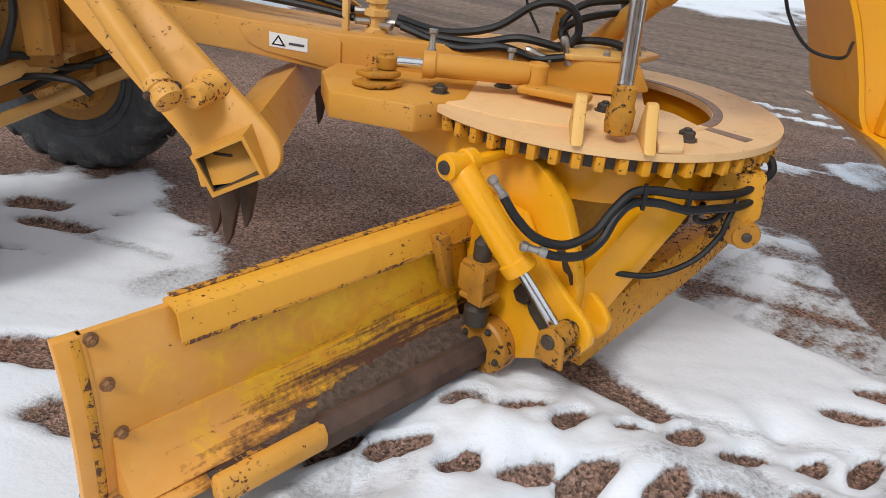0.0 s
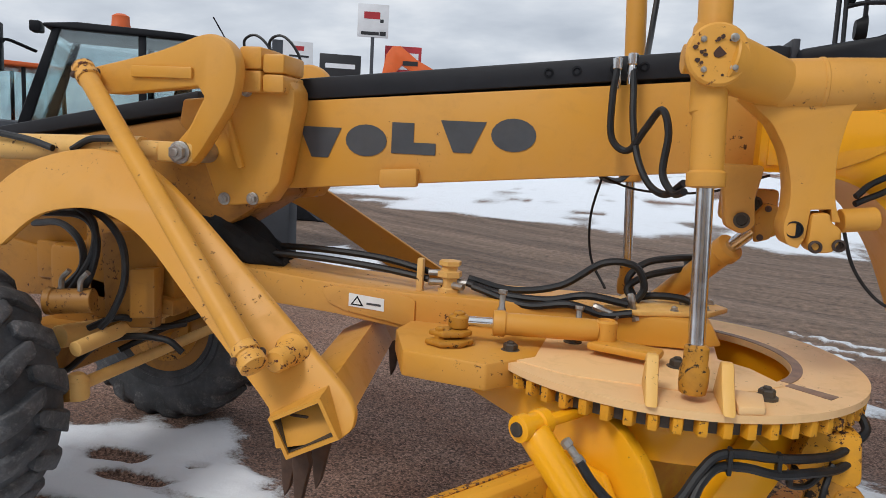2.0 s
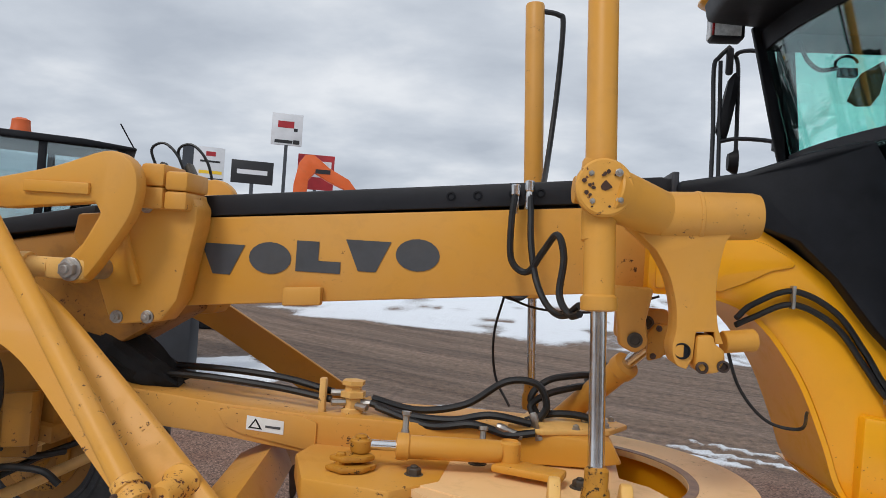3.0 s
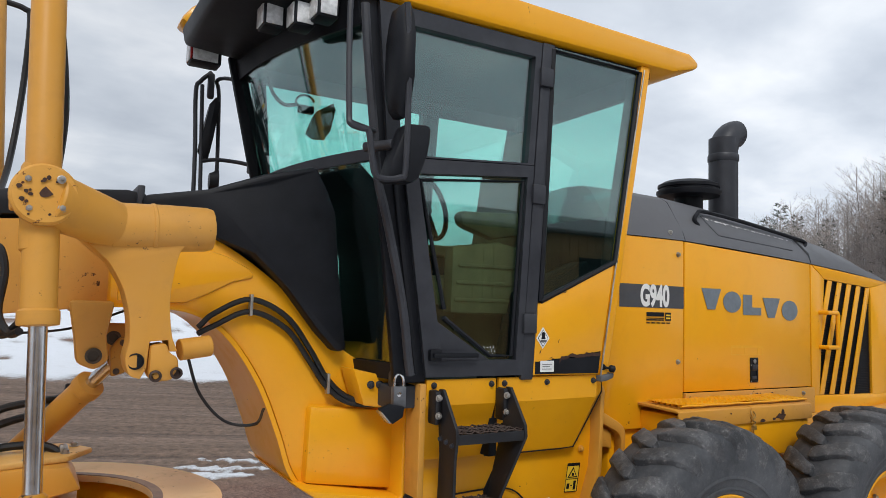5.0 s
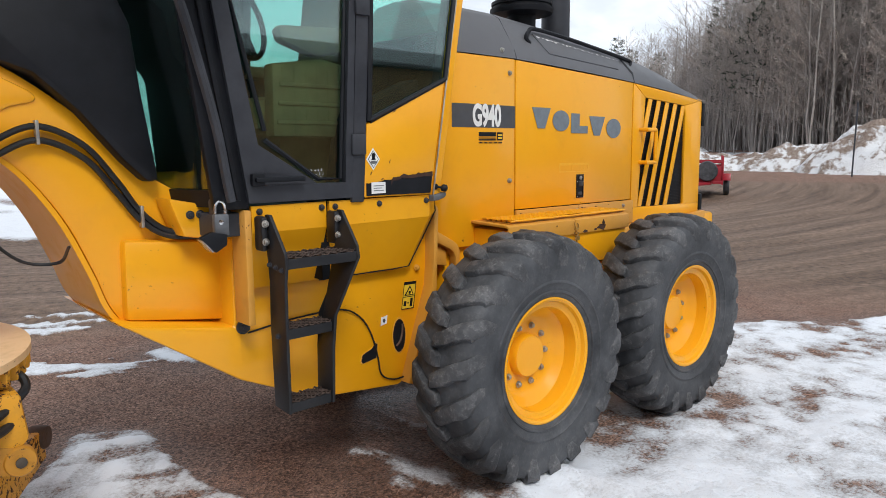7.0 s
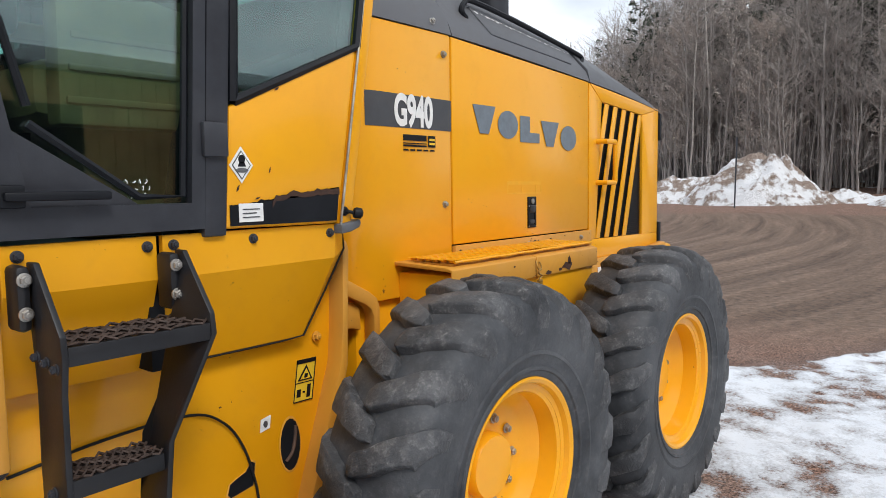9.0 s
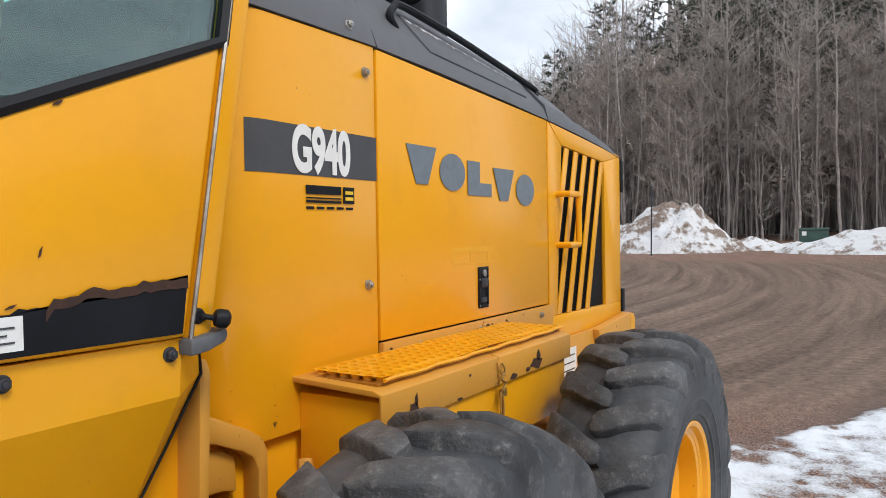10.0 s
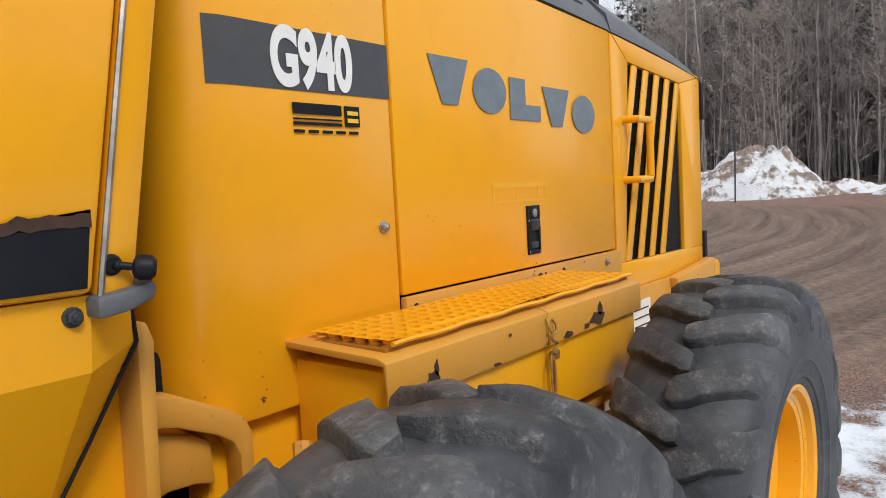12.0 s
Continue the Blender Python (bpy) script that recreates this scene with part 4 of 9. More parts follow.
    for (ax, az), (bx, bz) in zip(outline, outline[1:] + outline[:1]):
        out, k = [], len(poly)
        for i in range(k):
            p, q = poly[i], poly[(i + 1) % k]
            dp = (bx - ax) * (p[1] - az) - (bz - az) * (p[0] - ax)
            dq = (bx - ax) * (q[1] - az) - (bz - az) * (q[0] - ax)
            if dp >= 0:
                out.append(p)
            if dp * dq < 0:
                t = dp / (dp - dq)
                out.append((p[0] + (q[0] - p[0]) * t, p[1] + (q[1] - p[1]) * t))
        poly = out
        if not poly:
            break
    return poly


OPENING = [(2.037, 1.362), (2.718, 1.349), (2.713, 2.10), (2.698, 2.158), (2.112, 2.198)]
for s in (-1, 1):
    yo, yi = s * HY, s * (HY - 0.035)
    b = bm_new()
    prism(b, [(1.945, 1.24), (2.98, 1.24), (2.98, 1.345), (1.945, 1.36)], yo, yi, bev=0.004)
    prism(b, [(1.945, 1.362), (2.035, 1.36), (2.11, 2.20), (1.945, 2.302)], yo, yi, bev=0.003)
    prism(b, [(2.72, 1.347), (2.98, 1.347), (2.98, 2.215), (2.70, 2.16), (2.715, 2.1)], yo, yi, bev=0.003)
    prism(b, [(1.96, 2.30), (2.11, 2.202), (2.70, 2.162), (2.98, 2.217)], yo, yi, bev=0.003)
    grille = part("grille_panel", b, YEL, grader)
    for k in range(5):
        x = 1.905 + 0.127 * k
        pts = clip_to([(x, 1.34), (x + 0.056, 1.34), (x + 0.056 + 0.26, 2.22), (x + 0.26, 2.22)], OPENING)
        part("grille_slat", prism(bm_new(), pts, s * HY - s * 0.001, s * (HY - 0.010), bev=0.003), YEL, grille)
    b = bm_new()
    box(b, 2.02, 2.74, s * (HY - 0.028) - 0.004, s * (HY - 0.028) + 0.004, 1.34, 2.2, 0)
    for k in range(66):
        z = 1.35 + 0.0126 * k
        box(b, 2.03, 2.72, s * (HY - 0.021) - 0.004, s * (HY - 0.021) + 0.004, z, z + 0.006, 0)
    part("grille_mesh", b, BLK, grille, "black louvred grille mesh")
b = bm_new()
for pts in ([(2.045, -HY, 1.955), (2.045, -HY - 0.06, 1.955), (2.16, -HY - 0.065, 1.955), (2.165, -HY - 0.065, 1.94), (2.165, -HY - 0.065, 1.72), (2.16, -HY - 0.065, 1.705), (2.045, -HY - 0.06, 1.705), (2.045, -HY, 1.705)],):
    tube(b, pts, 0.0155, 12, smooth=False)
part("grab_handle", b, YEL, grader)

# grey hood top
b = bm_new()
rings = []
for x, zs, zt, yw in ((-0.02, 2.378, 2.70, 0.24), (0.3, 2.378, 2.70, 0.25), (0.618, 2.376, 2.69, 0.26)):
    rings.append([(x, -HY - 0.004, zs), (x, -HY + 0.02, zs + 0.07), (x, -yw, zt - 0.05), (x, -yw + 0.07, zt - 0.01), (x, 0, zt), (x, yw - 0.07, zt - 0.01), (x, yw, zt - 0.05), (x, HY - 0.02, zs + 0.07), (x, HY + 0.004, zs)])
loft(b, rings, True, True)
front_top = part("front_hood_top", b, GREY, grader, "faded charcoal hood top")
bolt((0.50, -HY + 0.01, 2.42), (0, -1, 0.3), 0.012, front_top)
b = bm_new()
rings = []
for x, zs, zt, yw in ((0.626, 2.375, 2.69, 0.26), (1.0, 2.36, 2.66, 0.26), (1.6, 2.327, 2.60, 0.26), (1.94, 2.305, 2.555, 0.26)):
    rings.append([(x, -HY - 0.004, zs), (x, -HY + 0.02, zs + 0.06), (x, -yw, zt - 0.05), (x, -yw + 0.07, zt - 0.01), (x, 0, zt), (x, yw - 0.07, zt - 0.01), (x, yw, zt - 0.05), (x, HY - 0.02, zs + 0.06), (x, HY + 0.004, zs)])
loft(b, rings, True, True)
mid_top = part("middle_hood_top", b, GREY, grader, "charcoal hood top with peeling paint")


def hood_side(x, f, lift):
    """A point on the slanting side of the middle hood top."""
    zs = 2.375 + (2.305 - 2.375) * (x - 0.626) / (1.94 - 0.626)
    zt = 2.69 + (2.555 - 2.69) * (x - 0.626) / (1.94 - 0.626)
    p, q = Vector((x, -HY + 0.02, zs + 0.06)), Vector((x, -0.26, zt - 0.05))
    out = (q - p).cross(X).normalized()
    if out.y > 0:
        out = -out
    return p.lerp(q, f) + out * lift


b = bm_new()
pad = []
for lift in (-0.004, 0.009):
    pad.append([hood_side(x, f, lift) for x, f in ((0.98, 0.10), (1.3, 0.10), (1.6, 0.10), (1.78, 0.10), (1.90, 0.70), (1.6, 0.72), (1.3, 0.74), (0.90, 0.78))])
loft(b, pad, bev=0.004)
part("side_pad", b, GREY, mid_top, "charcoal pad with worn edges")
peel_rng = random.Random(21)
for k in range(22):
    x = 0.95 + 0.043 * k + peel_rng.uniform(-0.01, 0.01)
    f0 = 0.70 - 0.03 * (k / 22)
    w, h = peel_rng.uniform(0.012, 0.034), peel_rng.uniform(0.02, 0.10)
    b = bm_new()
    t = bmesh.new()
    ring = [hood_side(x + w * math.cos(a) * peel_rng.uniform(0.5, 1), f0 - h * (0.5 - 0.5 * math.sin(a)) * peel_rng.uniform(0.6, 1), 0.0105) for a in [2 * math.pi * j / 9 for j in range(9)]]
    t.faces.new([t.verts.new(p) for p in ring])
    put_in(b, t)
    part("peeled_patch", b, PEEL, mid_top, "bare pale patch of peeled paint" if k == 0 else "")
b = bm_new()
rings = []
for x, zs, zt, yw in ((1.948, 2.304, 2.555, 0.26), (2.3, 2.278, 2.50, 0.26), (2.6, 2.25, 2.43, 0.26), (2.85, 2.222, 2.34, 0.27), (2.97, 2.205, 2.26, 0.28), (3.0, 2.19, 2.215, 0.28)):
    rings.append([(x, -HY - 0.004, zs), (x, -HY + 0.015, zs + (zt - zs) * 0.3), (x, -yw, zt - 0.04 * (zt - zs) / 0.25), (x, -yw + 0.07, zt - 0.008), (x, 0, zt), (x, yw - 0.07, zt - 0.008), (x, yw, zt - 0.04 * (zt - zs) / 0.25), (x, HY - 0.015, zs + (zt - zs) * 0.3), (x, HY + 0.004, zs)])
loft(b, rings, True, True)
part("rear_hood_top", b, GREY, grader, "charcoal sloping rear hood top")
b = bm_new()
box(b, 2.96, 3.0, -HY + 0.02, HY - 0.02, 1.24, 2.2, 0.01)
box(b, 2.985, 3.02, -HY - 0.01, -HY + 0.05, 2.0, 2.19, 0.006)
box(b, 2.985, 3.03, -HY - 0.01, -HY + 0.05, 1.28, 1.42, 0.006)
part("radiator_shroud", b, BLK, grader, "black rear radiator shroud")
b = bm_new()
tube(b, spline([(0.84, -0.33, 2.50), (0.80, -0.335, 2.53), (0.84, -0.32, 2.575), (0.92, -0.31, 2.60), (1.3, -0.305, 2.57), (1.9, -0.30, 2.50), (2.04, -0.30, 2.478), (2.03, -0.31, 2.45), (1.93, -0.33, 2.40), (1.84, -0.335, 2.395)], 6), 0.014, 8, smooth=False)
part("hood_rail", b, BLK, grader, "black bent hood handrail")
b = bm_new()
rings = []
for k in range(12):
    a = radians(80) * max(0, k - 4) / 7
    zc = 2.6 + 0.16 * k if k <= 4 else 3.13 + 0.17 * math.sin(a)
    xc = 1.51 if k <= 4 else 1.51 + 0.17 * (1 - math.cos(a))
    d = Vector((math.sin(a), 0, math.cos(a)))
    u = Vector((math.cos(a), 0, -math.sin(a)))
    rings.append([Vector((xc, 0, zc)) + (u * math.cos(t * math.pi / 10) + Y * math.sin(t * math.pi / 10)) * 0.105 for t in range(20)])
loft(b, rings)
lathe(b, (1.51, 0, 3.06), Z, [(0.107, 0), (0.112, 0.01), (0.112, 0.05), (0.107, 0.06)], 20)
part("exhaust_pipe", b, BLK_FRAME, grader, "dark grey exhaust stack with bent outlet")
b = bm_new()
lathe(b, (1.13, 0, 2.66), Z, [(0.10, 0), (0.10, 0.09), (0.215, 0.10), (0.225, 0.12), (0.225, 0.135), (0.205, 0.14), (0.205, 0.155), (0.215, 0.16), (0.215, 0.18), (0.17, 0.205), (0.02, 0.215)], 36)
part("air_precleaner", b, BLK, grader, "black mushroom air intake cap")

# decals of the engine side
SY = -HY - 0.003


def oval(cx, cz, rx, rz, n=20):
    return [(cx + rx * math.cos(2 * math.pi * k / n), cz + rz * math.sin(2 * math.pi * k / n)) for k in range(n)]


def wrap_strip(name, x0, x1, z0, z1, z2, z3, material, parent, label):
    """A decal bent round the column's rounded corner."""
    r, xs = 0.17, -0.03
    b = bm_new()
    t = bmesh.new()
    lo, hi = [], []
    for k in range(17):
        u = k / 16
        x = x0 + (x1 - x0) * u
        if x < xs + r:
            y = -HY + r - math.sqrt(max(0, r * r - (xs + r - x) ** 2))
        else:
            y = -HY
        y -= 0.002
        lo.append(t.verts.new((x, y, z0 + (z1 - z0) * u)))
        hi.append(t.verts.new((x, y, z2 + (z3 - z2) * u)))
    for k in range(16):
        t.faces.new((lo[k], lo[k + 1], hi[k + 1], hi[k]))
    put_in(b, t)
    return part(name, b, material, parent, label)


wrap_strip("stripe_decal", 0.075, 0.611, 1.945, 1.945, 2.085, 2.083, STRIPE, column, "charcoal model number stripe")


def lettering(name, text, size, m, material, parent, label="", ext=0.0008, sx=1.0, bold=0.0):
    c = bpy.data.curves.new(name, "FONT")
    c.body, c.size, c.extrude, c.align_x, c.align_y = text, size, ext, "CENTER", "CENTER"
    c.offset = bold
    tmp = bpy.data.objects.new("tmp", c)
    me = bpy.data.meshes.new_from_object(tmp)
    bpy.data.objects.remove(tmp)
    me.transform(Matrix.Diagonal((sx, 1, 1, 1)))
    me.name = name
    me.materials.clear()
    me.materials.append(material)
    ob = new(name, me)
    ob.parent = parent
    ob.matrix_local = m
    if label:
        tagged(ob, label)
    return ob


SIDE = Matrix(((1, 0, 0, 0), (0, 0, -1, 0), (0, 1, 0, 0), (0, 0, 0, 1)))
lettering("model_number", "G940", 0.178, Matrix.Translation((0.355, -HY - 0.004, 2.012)) @ SIDE, WHITE, column, "white model number", sx=0.62, bold=0.007)
# dealer sticker: plain bars
flat("sticker_bar", [(0.285, 1.893), (0.435, 1.893), (0.435, 1.918), (0.285, 1.918)], SY, BLK, column, "black dealer sticker wording as bars")
flat("sticker_bar", [(0.285, 1.880), (0.435, 1.880), (0.435, 1.884), (0.285, 1.884)], SY, BLK, column)
flat("sticker_bar", [(0.285, 1.868), (0.435, 1.868), (0.435, 1.875), (0.285, 1.875)], SY, BLK, column)
flat("sticker_block", [(0.445, 1.868), (0.495, 1.868), (0.495, 1.918), (0.445, 1.918)], SY, BLK, column)
for k in range(2):
    flat("sticker_bar", [(0.452, 1.878 + 0.018 * k), (0.488, 1.878 + 0.018 * k), (0.488, 1.888 + 0.018 * k), (0.452, 1.888 + 0.018 * k)], SY - 0.002, LABEL, column)
for k in range(5):
    flat("sticker_bar", [(0.285 + 0.043 * k, 1.850), (0.316 + 0.043 * k, 1.850), (0.316 + 0.043 * k, 1.857), (0.285 + 0.043 * k, 1.857)], SY, BLK, column)


def brand_shapes(x0, x1, zb0, zb1, h, y, material, parent):
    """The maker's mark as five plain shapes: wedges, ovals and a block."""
    w = (x1 - x0) / 5

    def zz(x):
        return zb0 + (zb1 - zb0) * (x - x0) / (x1 - x0)

    for k, kind in enumerate("wobwo"):
        a, c = x0 + w * k + 0.04 * w, x0 + w * (k + 1) - 0.04 * w
        zb = zz((a + c) / 2)
        if kind == "w":
            pts = [(a, zb + h), ((a + c) / 2 - 0.18 * w, zb), ((a + c) / 2 + 0.18 * w, zb), (c, zb + h)]
        elif kind == "o":
            pts = oval((a + c) / 2, zb + h / 2, w * 0.44, h * 0.52)
        else:
            pts = [(a, zb), (c, zb), (c, zb + 0.38 * h), ((a + c) / 2, zb + 0.38 * h), ((a + c) / 2, zb + h), (a, zb + h)]
        flat("brand_shape", pts, y, material, parent)


brand_shapes(0.765, 1.79, 1.955, 1.885, 0.135, SY, DECAL_BLUE, grader)

# toolbox over the tandem, with its perforated tread plate
tool = bm_new()
box(tool, 0.245, 1.435, -0.725, -0.43, 1.03, 1.30, 0.008)
toolbox = part("toolbox", tool, YEL, grader, "yellow steel toolbox with chipped lid edge")
toolbox.location = (0, 0.022, 0.038)
b = bm_new()
prism(b, [(-0.42, 1.345), (-0.715, 1.335), (-0.742, 1.325), (-0.742, 1.235), (-0.736, 1.235), (-0.732, 1.318), (-0.42, 1.33)], 0.22, 0.845, "x", 0.002)
prism(b, [(-0.42, 1.345), (-0.715, 1.335), (-0.742, 1.325), (-0.742, 1.235), (-0.736, 1.235), (-0.732, 1.318), (-0.42, 1.33)], 0.85, 1.45, "x", 0.002)
part("lid", b, YEL_FADED, toolbox, "faded yellow lid with rust chips")


def perforated(x0, x1, y0, y1, cols, rows, z_of):
    """A tread plate: rows of round holes with raised rims."""
    t = bmesh.new()
    dx, dy = (x1 - x0) / cols, (y1 - y0) / rows
    for r in range(rows):
        for c in range(cols):
            cx, cy = x0 + dx * (c + 0.5), y0 + dy * (r + 0.5)
            outer, inner, low = [], [], []
            for k in range(16):
                a = math.pi / 8 * k
                sx, sy = math.cos(a), math.sin(a)
                m = max(abs(sx), abs(sy))
                px, py = cx + dx / 2 * sx / m, cy + dy / 2 * sy / m
                outer.append(t.verts.new((px, py, z_of(px, py))))
                px, py = cx + dx * 0.32 * sx, cy + dy * 0.33 * sy
                inner.append(t.verts.new((px, py, z_of(px, py) + 0.0004)))
                px, py = cx + dx * 0.305 * sx, cy + dy * 0.315 * sy
                low.append(t.verts.new((px, py, z_of(px, py) - 0.010)))
            for k in range(16):
                j = (k + 1) % 16
                t.faces.new((outer[k], outer[j], inner[j], inner[k]))
                t.faces.new((inner[k], inner[j], low[j], low[k]))
    return t


b = bm_new()
t = perforated(0.27, 1.44, -0.705, -0.455, 27, 6, lambda x, y: 1.358 + 0.03 * (y + 0.58) * 0.3 + 0.005 * math.sin(x * 9) * (1 if y < -0.66 else 0.3))
put_in(b, t)
tube(b, [(0.27 + 0.065 * k, -0.715 + 0.006 * math.sin(k * 1.9), 1.353) for k in range(19)], 0.006, 6)
part("tread_plate", b, YEL, toolbox, "yellow perforated step plate")
# darker yellow backing paints the shade seen down the plate's holes
b = bm_new()
box(b, 0.262, 1.44, -0.70, -0.46, 1.336, 1.343, 0)
part("hole_shade_backing", b, YEL_GRIMY_SHADE, toolbox)
chip_rng = random.Random(9)
for x, z, w, tall in ((0.36, 1.262, 0.030, 0.9), (0.372, 1.285, 0.010, 2.4), (0.66, 1.30, 0.008, 0.8), (0.95, 1.245, 0.035, 0.35), (1.06, 1.25, 0.022, 0.5), (1.13, 1.262, 0.060, 0.45), (1.15, 1.285, 0.018, 1.6), (0.60, 1.24, 0.02, 0.3)):
    pts = [(x + w * math.cos(a) * chip_rng.uniform(0.5, 1.0), z + tall * w * math.sin(a) * chip_rng.uniform(0.5, 1.0)) for a in [2 * math.pi * k / 11 for k in range(11)]]
    flat("paint_chip", [(px_, max(pz_, 1.2355)) for px_, pz_ in pts], -0.7435, SCRAPE, toolbox)
b = bm_new()
tube(b, [(0.835, -0.745, 1.312), (0.833, -0.752, 1.29), (0.842, -0.756, 1.272), (0.862, -0.756, 1.270), (0.866, -0.754, 1.288), (0.858, -0.748, 1.305)], 0.0035, 6)
tube(b, [(0.852, -0.757, 1.276), (0.836, -0.760, 1.255), (0.862, -0.760, 1.240), (0.838, -0.760, 1.225), (0.850, -0.758, 1.212)], 0.004, 6)
tube(b, [(0.830, -0.757, 1.215), (0.824, -0.760, 1.18), (0.826, -0.760, 1.12), (0.836, -0.760, 1.112), (0.846, -0.760, 1.12), (0.846, -0.758, 1.20)], 0.0035, 6)
box(b, 0.838, 0.878, -0.757, -0.745, 1.195, 1.222, 0.004)
box(b, 0.852, 0.862, -0.752, -0.744, 1.10, 1.20, 0.002)
part("hasp", b, BRASS, toolbox, "weathered brass wire hasp and pin")
b = bm_new()
box(b, 0.2, 2.35, -0.66, -0.42, 0.99, 1.02, 0.004)
box(b, 1.5, 2.98, -0.43, -0.40, 1.0, 1.24, 0.004)
prism(b, [(2.45, 1.24), (3.0, 1.28), (3.0, 0.95), (2.62, 0.95), (2.5, 1.1)], -0.47, -0.41, bev=0.01)
part("fender_shelf", b, YEL_FADED, grader)
flat("paper_tag", [(1.52, 1.03), (1.66, 1.03), (1.66, 1.2), (1.52, 1.2)], -0.437, WHITE, grader, "white paper tag")

# ---- cab ----
CY = 0.635


def ring_plate(outer, inner, a, c):
    """A flat frame between two outlines in x and z, from a to c in y."""
    b = bm_new()
    rings = [[(o[0], a, o[1]), (i[0], a, i[1]), (i[0], c, i[1]), (o[0], c, o[1])] for o, i in zip(outer, inner)]
    return loft(b, rings + rings[:1], True, False)


cab = part("cab", box(bm_new(), -1.5, -0.36, -CY + 0.05, CY - 0.05, 1.44, 1.545, 0.01), BLK_FRAME, grader, "black-framed glazed operator cab with yellow roof")


for s in (-1, 1):
    yo, yi = s * CY, s * (CY - 0.06)
    fx = 0.0 if s < 0 else -0.25
    b = bm_new()
    prism(b, [(-1.50, 1.56), (-1.34, 1.56), (-1.49, 2.585), (-1.57, 2.60), (-1.66, 3.31), (-1.74, 3.31), (-1.625, 2.5)] if s < 0 else [(-1.59, 1.56), (-1.50, 1.56), (-1.80, 2.68), (-1.955, 3.31), (-2.045, 3.31), (-1.895, 2.68)], s * (CY - 0.02), yi, bev=0.008)
    part("front_post", b, BLK, cab)
    b = bm_new()
    prism(b, [(-0.81, 1.56), (-0.735, 1.56), (-0.63, 3.31), (-0.71, 3.31)], yo, yi, bev=0.008)
    part("middle_post", b, BLK_FRAME, cab)
    b = bm_new()
    prism(b, [(-0.29, 1.55), (-0.235, 1.55), (0.075, 3.33), (0.0, 3.33)], yo, s * (CY - 0.10), bev=0.012)
    part("rear_post", b, YEL if s < 0 else BLK_FRAME, cab, "yellow rear cab post" if s < 0 else "dark-lined rear cab post")
    if s < 0:
        part("post_lining", prism(bm_new(), [(-0.297, 1.60), (-0.240, 1.60), (0.068, 3.29), (-0.008, 3.29)], -CY + 0.034, -CY + 0.106, bev=0.006), BLK_FRAME, cab, "dark lining of the rear post")
    b = bm_new()
    prism(b, [(-0.738, 1.580), (-0.295, 1.576), (-0.19, 2.175), (-0.712, 1.94)], yo, s * (CY - 0.045), bev=0.012)
    panel = part("rear_quarter_panel", b, YEL if s < 0 else DARK, cab)
    # rear quarter glazing with its dark frame
    b = bm_new()
    w0, w1 = s * (CY - 0.012), s * (CY - 0.018)
    prism(b, [(-0.70, 1.96), (-0.185, 2.19), (-0.005, 3.30), (-0.635, 3.30)], w0, w1, bev=0)
    part("rear_quarter_window", b, GLASS_DARK, cab, "tinted rear quarter window")
    b = bm_new()
    tube(b, [(-0.695, s * (CY - 0.006), 1.955), (-0.185, s * (CY - 0.006), 2.185), (-0.01, s * (CY - 0.006), 3.28), (-0.64, s * (CY - 0.006), 3.28), (-0.695, s * (CY - 0.006), 1.955)], 0.016, 6, smooth=False)
    part("window_seal", b, BLK, cab)
    # door
    b = ring_plate([(-1.350 + fx, 1.585), (-0.808, 1.585), (-0.756, 2.645), (-1.505 + fx, 2.588)], [(-1.265 + fx, 1.66), (-0.845, 1.66), (-0.795, 2.582), (-1.425 + fx, 2.525)], yo, yi)
    door = part("door", b, BLK_FRAME, cab, "dark metal-framed glazed door, closed")
    b = ring_plate([(-1.586 + fx, 2.588), (-0.757, 2.648), (-0.718, 3.30), (-1.655 + fx, 3.30)], [(-1.515 + fx, 2.60), (-0.795, 2.655), (-0.758, 3.22), (-1.575 + fx, 3.22)], yo, yi)
    part("upper_door_frame", b, BLK_FRAME, door)
    b = bm_new()
    prism(b, [(-1.30 + fx, 1.655), (-0.985 + fx, 1.655), (-1.315 + fx, 1.855)], s * (CY - 0.01), yi, bev=0.006)
    part("door_corner_plate", b, BLK_FRAME, door)
    b = bm_new()
    tube(b, [(-1.255 + fx, s * (CY - 0.02), 1.90), (-1.405 + fx, s * (CY - 0.02), 2.50), (-0.81, s * (CY - 0.02), 2.56), (-0.86, s * (CY - 0.02), 1.68), (-0.99 + fx, s * (CY - 0.02), 1.68), (-1.255 + fx, s * (CY - 0.02), 1.86)], 0.011, 6, smooth=False)
    part("door_seal", b, BLK, door)
    b = bm_new()
    prism(b, [(-1.405 + fx, 1.60), (-1.385 + fx, 1.60), (-1.545 + fx, 2.56), (-1.565 + fx, 2.56)], s * (CY - 0.006), yi, bev=0.004)
    part("door_gap_seal", b, BLK, door)
    b = bm_new()
    prism(b, [(-1.36 + fx, 1.64), (-0.83, 1.64), (-0.765, 2.55), (-1.49 + fx, 2.55)], s * (CY - 0.03), s * (CY - 0.036), bev=0)
    part("lower_door_window", b, GLASS_DARK, cab, "tinted lower door glass")
    b = bm_new()
    prism(b, [(-1.51 + fx, 2.60), (-0.76, 2.62), (-0.72, 3.24), (-1.57 + fx, 3.24)], s * (CY - 0.03), s * (CY - 0.036), bev=0)
    part("upper_door_window", b, GLASS, cab, "tinted upper door glass")
    if s < 0:
        b = bm_new()
        box(b, -1.335, -1.09, -CY - 0.045, -CY - 0.025, 1.676, 1.698, 0.006)
        box(b, -1.345, -1.285, -CY - 0.03, -CY, 1.66, 1.714, 0.006)
        part("door_handle", b, BLK, cab, "black door lever")
